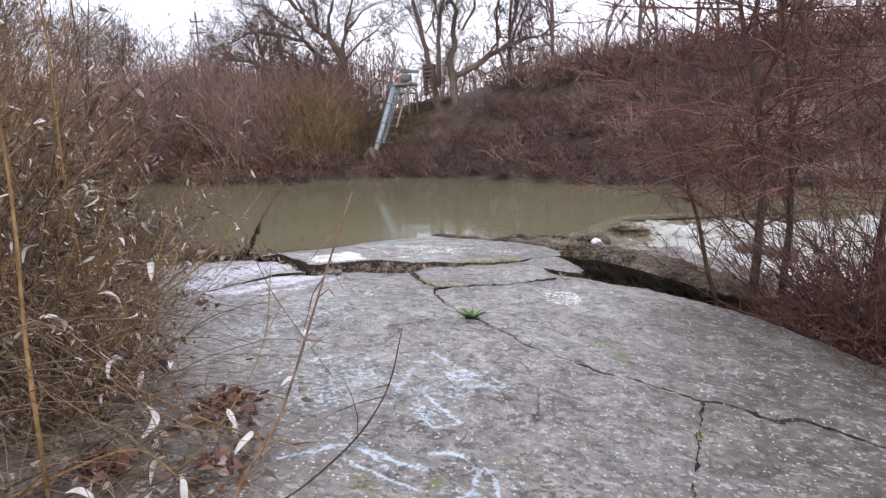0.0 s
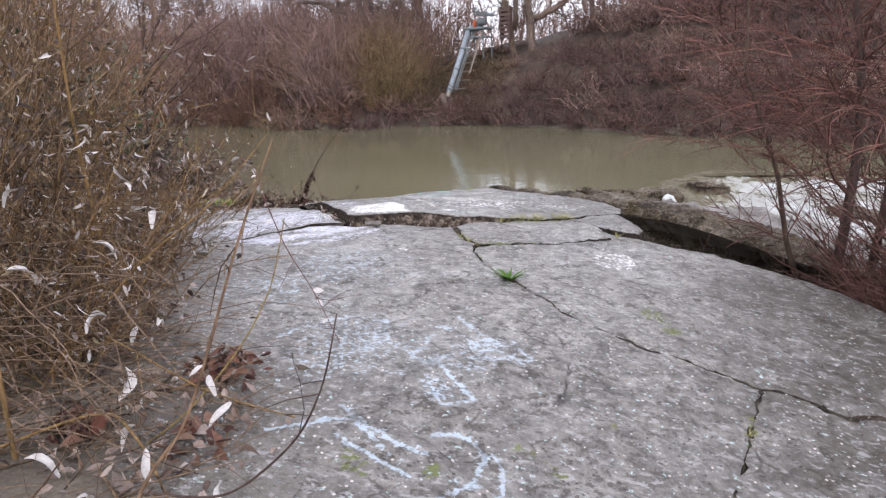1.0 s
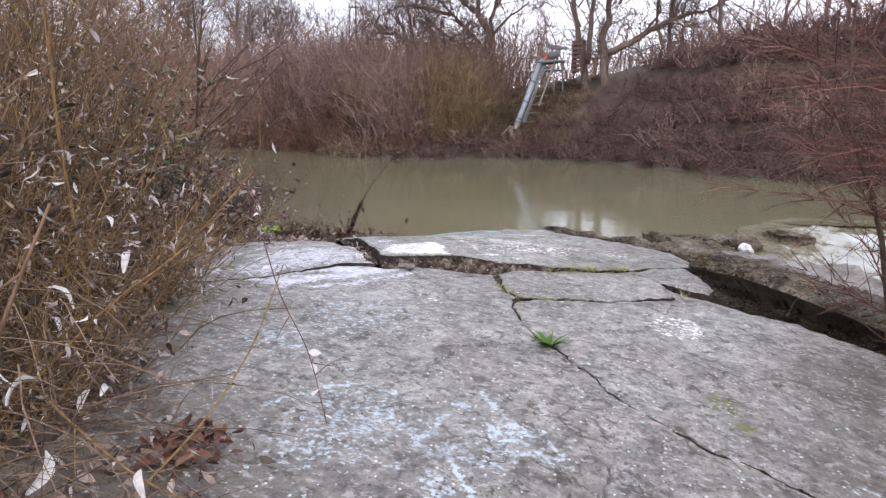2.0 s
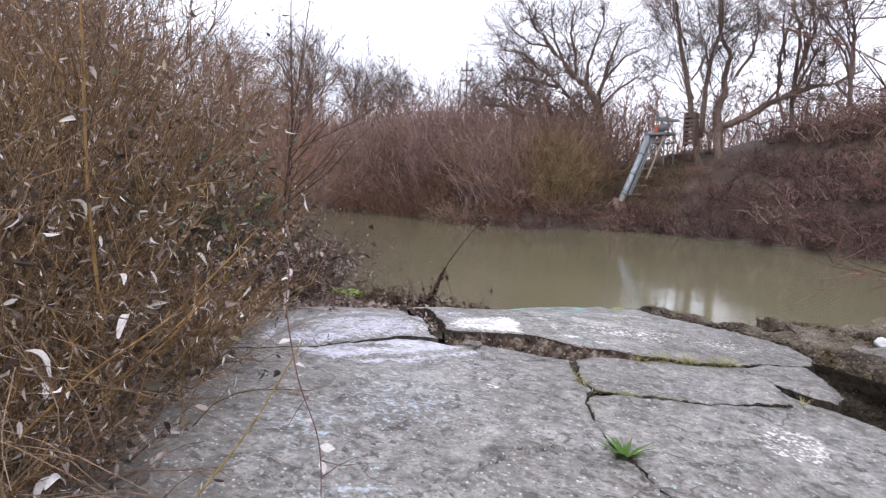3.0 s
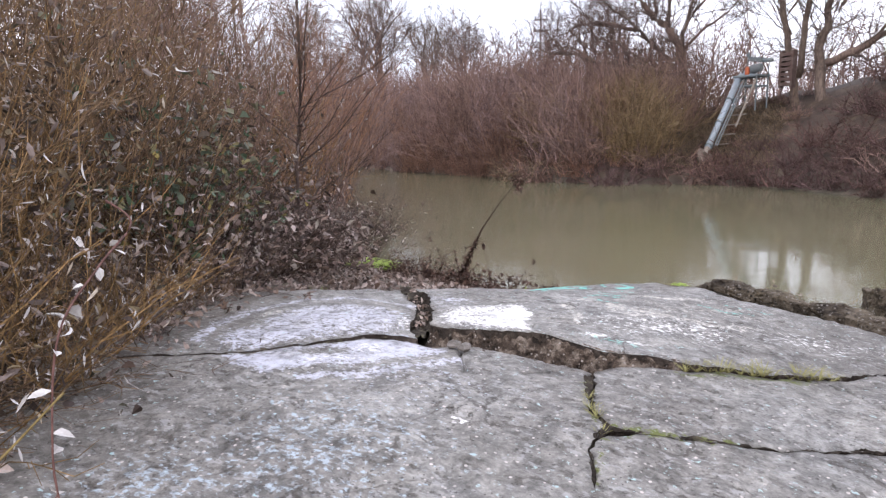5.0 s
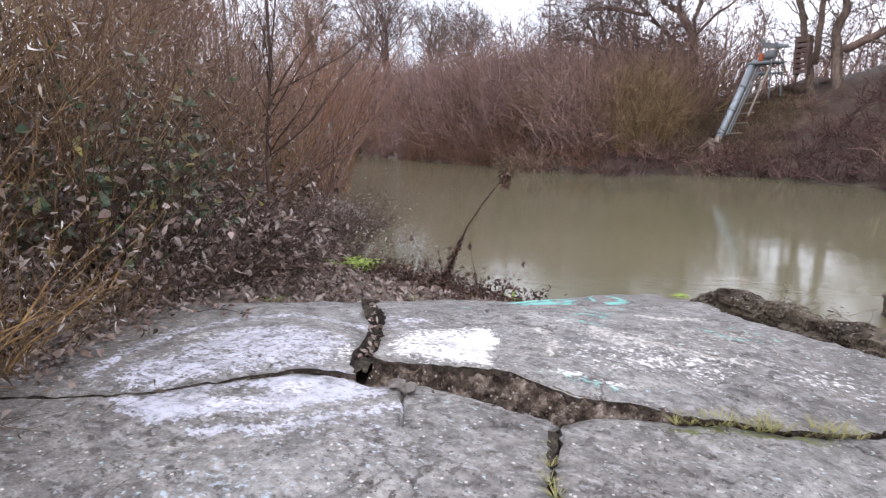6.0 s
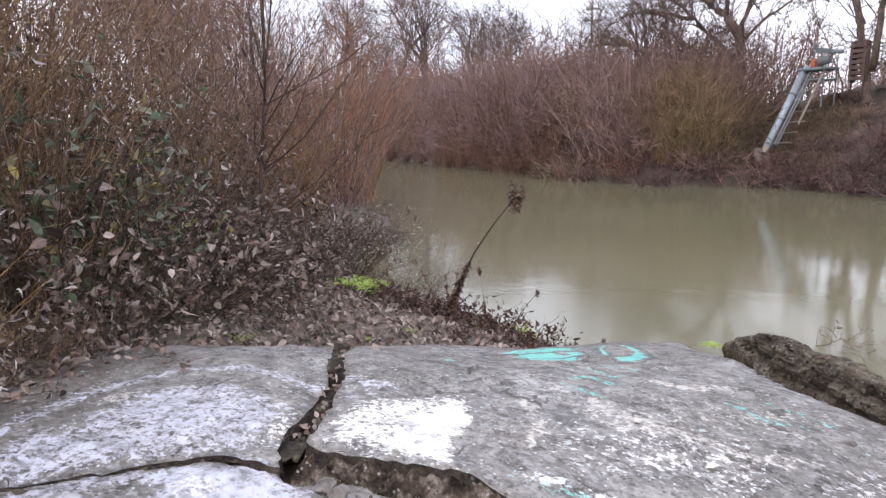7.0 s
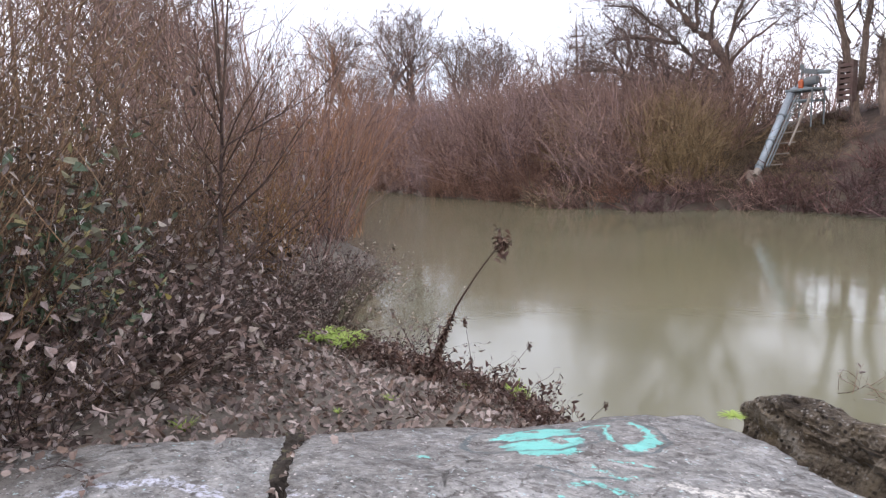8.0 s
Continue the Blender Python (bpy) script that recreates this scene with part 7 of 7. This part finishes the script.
# the far woods
g = Geo()
br = random.Random(88)
for _ in range(1150):
    a = br.uniform(-1.25, 0.55)
    d = br.uniform(50, 105)
    x, y = math.sin(a) * d, math.cos(a) * d
    if float(side_of(FAR_SHORE, np.array([x]), np.array([y]))[0]) < 9:
        continue
    z = 0.6
    L = br.uniform(5, 10.5) * (1.0 + 0.35 * (x < -24))
    pts = wander(br, Vector((x, y, z)), Vector((br.gauss(0, 0.12), br.gauss(0, 0.12), 1)), L, 3, 0.13)
    g.tube(pts, [0.08, 0.06, 0.04, 0.012], 3)
    for _ in range(26):
        i = br.choice((0, 1, 1, 2, 2))
        b = pts[i].lerp(pts[i + 1], br.random())
        g.spike(b, b + Vector((br.gauss(0, 0.7), br.gauss(0, 0.7), br.uniform(0.3, 1.2))) * L * 0.2, 0.028)
part("far_woods", g, BRUSH, None, "hazy leafless winter woodland beyond the river", "stuff")["category"] = "woodland"

# fine young growth along the crest of the embankment
g = Geo()
for _ in range(330):
    x = br.uniform(1.5, 26)
    y = 38.5 - 0.62 * x + br.uniform(-3.0, 6.0)
    if float(side_of(FAR_SHORE, np.array([x]), np.array([y]))[0]) < 5.6:
        continue
    L = br.uniform(1.0, 3.2)
    p = Vector((x, y, ground_at(x, y) - 0.2))
    pts = wander(br, p, Vector((br.gauss(0, 0.2), br.gauss(0, 0.2), 1)), L, 4, 0.24)
    g.tube(pts, [0.02, 0.015, 0.011, 0.007, 0.003], 3)
    for _ in range(30):
        i = br.choice((0, 1, 1, 2, 2))
        b = pts[i].lerp(pts[i + 1], br.random())
        g.spike(b, b + Vector((br.gauss(0, 0.6), br.gauss(0, 0.6), br.uniform(0.1, 1.0))) * L * 0.26, 0.009)
part("crest_brush", g, BRUSH, None, "fine leafless young growth along the embankment crest", "stuff")["category"] = "brush"

# dead grass and bents on the cleared slope below the pump
g = Geo()
for _ in range(3800):
    x, y = br.uniform(-5.4, -1.2), br.uniform(32.6, 38.4)
    if float(side_of(FAR_SHORE, np.array([x]), np.array([y]))[0]) < 0.6:
        continue
    p = Vector((x, y, ground_at(x, y) - 0.03))
    for _ in range(2):
        g.spike(p, p + Vector((br.gauss(0, 0.5), br.gauss(-0.2, 0.5), br.uniform(0.2, 1.0))) * br.uniform(0.2, 0.6), 0.012)
part("dead_grass", g, TAN, None, "short dead grass on the cleared slope below the pump", "stuff")["category"] = "grass"

# woods behind the near bank
g = Geo()
for _ in range(230):
    x, y = br.uniform(-34, -10.5), br.uniform(0, 24)
    if float(side_of(NEAR_SHORE, np.array([x]), np.array([y]))[0]) > -2.0:
        continue
    L = br.uniform(4.5, 8.5)
    pts = wander(br, Vector((x, y, ground_at(x, y) - 0.2)), Vector((br.gauss(0, 0.12), br.gauss(0, 0.12), 1)), L, 3, 0.07)
    g.tube(pts, [0.05, 0.04, 0.03, 0.01], 3)
    for _ in range(34):
        i = br.choice((0, 1, 1, 2, 2))
        b = pts[i].lerp(pts[i + 1], br.random())
        g.spike(b, b + Vector((br.gauss(0, 0.7), br.gauss(0, 0.7), br.uniform(0.3, 1.2))) * L * 0.17, 0.014)
part("bank_woods", g, BRUSH, None, "dense leafless young woodland on the near bank", "stuff")["category"] = "woodland"

# ivy on a far trunk
ig = Geo()
for _ in range(2600):
    a, h = br.random() * 6.283, br.uniform(0, 7)
    q = 0.35 + 0.65 * br.random() * (0.6 + 0.4 * math.sin(2.1 * h))
    ig.leaf(Vector((math.cos(a) * q, math.sin(a) * q, h)), Vector((br.gauss(0, 1), br.gauss(0, 1), br.gauss(-0.4, 0.5))), Vector((math.cos(a), math.sin(a), 0.3)), 0.16, 0.13, 0.2, 0.2)
ivy = part("ivy", ig, GREEN_BRAMBLE, None, "dark green ivy wrapped round a far trunk", "stuff")
ivy["category"] = "ivy"
ivy.matrix_basis = at_ground(14.4, 29.0)

# ---- pump on its stand ----
PX = Matrix.Translation((-2.57, 36.27, 0)) @ Matrix.Rotation(radians(-29), 4, "Z") @ Matrix.Diagonal((0.7, 0.8, 1, 1))
pump = thing("irrigation_pump", PX, "irrigation pump with orange engine on a steel stand", "pump")
top, base = 3.5, 2.1


def bar(name, a, b, r, mat, sides=6, label=""):
    g = Geo()
    beam(g, a, b, r, sides)
    return part(name, g, mat, pump, label)


for x in (-0.75, 0.78):
    for y in (-0.5, 0.5):
        bar("leg", (x, y, top), (x, y, base if y > 0 else base - 0.1), 0.045, FRAME_STEEL)
for y in (-0.5, 0.5):
    bar("rail", (-0.85, y, top), (0.88, y, top), 0.06, FRAME_STEEL)
    bar("rail", (-0.8, y, top - 0.42), (0.82, y, top - 0.42), 0.045, FRAME_STEEL)
for x in (-0.8, 0.83):
    bar("cross_rail", (x, -0.5, top), (x, 0.5, top), 0.05, FRAME_STEEL)
g = Geo()
g.box((0, 0, top + 0.03), (0.85, 0.5, 0.025))
part("deck", g, FRAME_STEEL, pump)
for k in range(4):
    bar("upright", (-0.8 + 0.53 * k, 0.5, top), (-0.8 + 0.53 * k, 0.5, top + 0.45), 0.025, FRAME_STEEL)
g = Geo()
g.tube([Vector((-0.28, 0, top + 0.05)), Vector((-0.28, 0, top + 0.15)), Vector((-0.28, 0, top + 0.36)), Vector((-0.28, 0, top + 0.44))], [0.11, 0.16, 0.16, 0.07], 12)
part("engine", g, ORANGE, pump, "orange painted engine housing")
g = Geo()
g.tube([Vector((-0.28, 0, top + 0.42)), Vector((-0.28, 0, top + 0.85)), Vector((-0.28, 0, top + 0.86)), Vector((-0.28, 0, top + 1.0)), Vector((-0.28, 0, top + 1.06))], [0.03, 0.03, 0.1, 0.1, 0.04], 10)
part("air_filter", g, FRAME_STEEL, pump)
g = Geo()
g.tube([Vector((-0.02, 0, top + 0.32)), Vector((0.02, 0, top + 0.32)), Vector((0.68, 0, top + 0.36)), Vector((0.72, 0, top + 0.36))], [0.11, 0.18, 0.18, 0.12], 14)
part("tank", g, GREY_PAINT, pump, "grey cylindrical tank")
g = Geo()
g.box((0.3, 0.05, top + 0.72), (0.42, 0.18, 0.10), Matrix.Rotation(0.12, 3, "Y"))
part("motor_cover", g, GREY_PAINT, pump)
g = Geo()
g.box((-0.02, 0.16, top + 0.24), (0.17, 0.16, 0.19))
part("engine_block", g, FRAME_STEEL, pump, "dark oily engine block")
g = Geo()
g.tube([Vector((-0.56, 0, top + 0.24)), Vector((-0.53, 0, top + 0.24)), Vector((-0.47, 0, top + 0.24)), Vector((-0.44, 0, top + 0.24))], [0.08, 0.17, 0.17, 0.08], 14)
part("flywheel", g, RUSTY_WOOD, pump)
g = Geo()
g.tube([Vector((0.05, 0.1, top + 0.42)), Vector((0.08, 0.1, top + 0.62)), Vector((0.25, 0.12, top + 0.68)), Vector((0.45, 0.14, top + 0.6))], [0.035, 0.035, 0.035, 0.03], 8)
part("exhaust", g, RUSTY_WOOD, pump)
bar("outlet_pipe", (0.6, 0, top + 0.66), (1.35, 0.1, top + 0.62), 0.085, FRAME_STEEL, 10)
bar("manifold", (-0.95, -0.1, top - 0.05), (-0.35, 0, top + 0.22), 0.12, STEEL, 10)
bar("prop", (0.75, -0.55, top - 0.2), (0.62, -1.9, 1.3), 0.055, TIMBER, 6, "leaning weathered timber prop")
bar("brace", (-0.75, -0.55, base + 0.25), (0.75, -0.55, top - 0.5), 0.04, TIMBER)
bar("brace", (-0.7, -0.9, base - 0.1), (0.5, -0.7, base + 0.35), 0.035, TIMBER)
for k in range(4):
    bar("step_pole", (-0.6, -1.0 - 0.45 * k, base - 0.3 - 0.42 * k), (0.55, -0.9 - 0.45 * k, base - 0.25 - 0.42 * k), 0.03, TIMBER)
pipe = thing("intake_pipe", (0, 0, 0), "large galvanised suction pipe running down the bank to the river", "pipe")
P0, P1 = Vector((-3.05, 36.3, 3.5)), Vector((-3.85, 33.6, 0.42))
g = Geo()
g.tube([P0, P1], [0.14, 0.14], 16)
part("tube", g, STEEL, pipe, smooth=True)
for t in (0.02, 0.34, 0.66, 0.97):
    g = Geo()
    c, d = P0.lerp(P1, t), (P1 - P0).normalized()
    g.tube([c - d * 0.03, c - d * 0.03, c + d * 0.03, c + d * 0.03], [0.14, 0.175, 0.175, 0.14], 16)
    part("flange", g, FRAME_STEEL, pipe)
for dx, r in ((0.26, 0.035), (0.36, 0.025)):
    g = Geo()
    beam(g, P0 + Vector((dx, 0, 0.05)), P1 + Vector((dx, 0.1, 0.1)), r, 6)
    part("cable_tube", g, FRAME_STEEL, pipe)
g = Geo()
g.tube([P1, P1 + (P1 - P0).normalized() * 0.3], [0.13, 0.1], 12)
part("collar", g, TIMBER, pipe)
bm = bmesh.new()
bmesh.ops.create_icosphere(bm, subdivisions=3, radius=0.36)
for v in bm.verts:
    v.co *= 1 + 0.5 * noise.noise(v.co * 2.2)
me = bpy.data.meshes.new("rock")
bm.to_mesh(me)
bm.free()
me.materials.append(LUMP)
ob = tagged(new("rock", me), "pale earth-stained rock below the pipe's end", "rock")
ob.matrix_basis = Matrix.Translation((-4.05, 33.7, 0.05))

cabinet = thing("louvred_cabinet", Matrix.Translation((-1.15, 36.4, 2.75)) @ Matrix.Rotation(radians(-20), 4, "Z") @ Matrix.Diagonal((0.7, 0.7, 0.75, 1)), "brown louvred cabinet standing beside the pump", "cabinet")
for x in (-0.34, 0.34):
    g = Geo()
    g.box((x, 0, 1.3), (0.07, 0.3, 1.05))
    part("side_panel", g, RUSTY_WOOD, cabinet)
    g = Geo()
    beam(g, (x, 0, -0.4), (x, 0, 0.4), 0.05)
    part("leg", g, RUSTY_WOOD, cabinet)
for k in range(7):
    g = Geo()
    g.box((0, 0, 0.45 + 0.28 * k), (0.28, 0.3, 0.09))
    part("slat", g, RUSTY_WOOD, cabinet)

# ---- utility pole and wire ----
pole = thing("utility_pole", (-23.6, 63.5, 0.5), "distant wooden utility pole with two crossarms", "utility pole")
g = Geo()
g.tube([Vector((0, 0, 0)), Vector((0, 0, 12.2))], [0.11, 0.07], 8)
part("post", g, TREE_BARK, pole)
for z, w in ((11.3, 0.6), (10.3, 0.75)):
    g = Geo()
    beam(g, (-w, 0, z), (w, 0.3, z), 0.07)
    arm = part("crossarm", g, TREE_BARK, pole)
    for x in (-w * 0.9, w * 0.9):
        g = Geo()
        beam(g, (x, 0.1, z + 0.05), (x, 0.1, z + 0.3), 0.06)
        part("insulator", g, GREY_PAINT, arm)
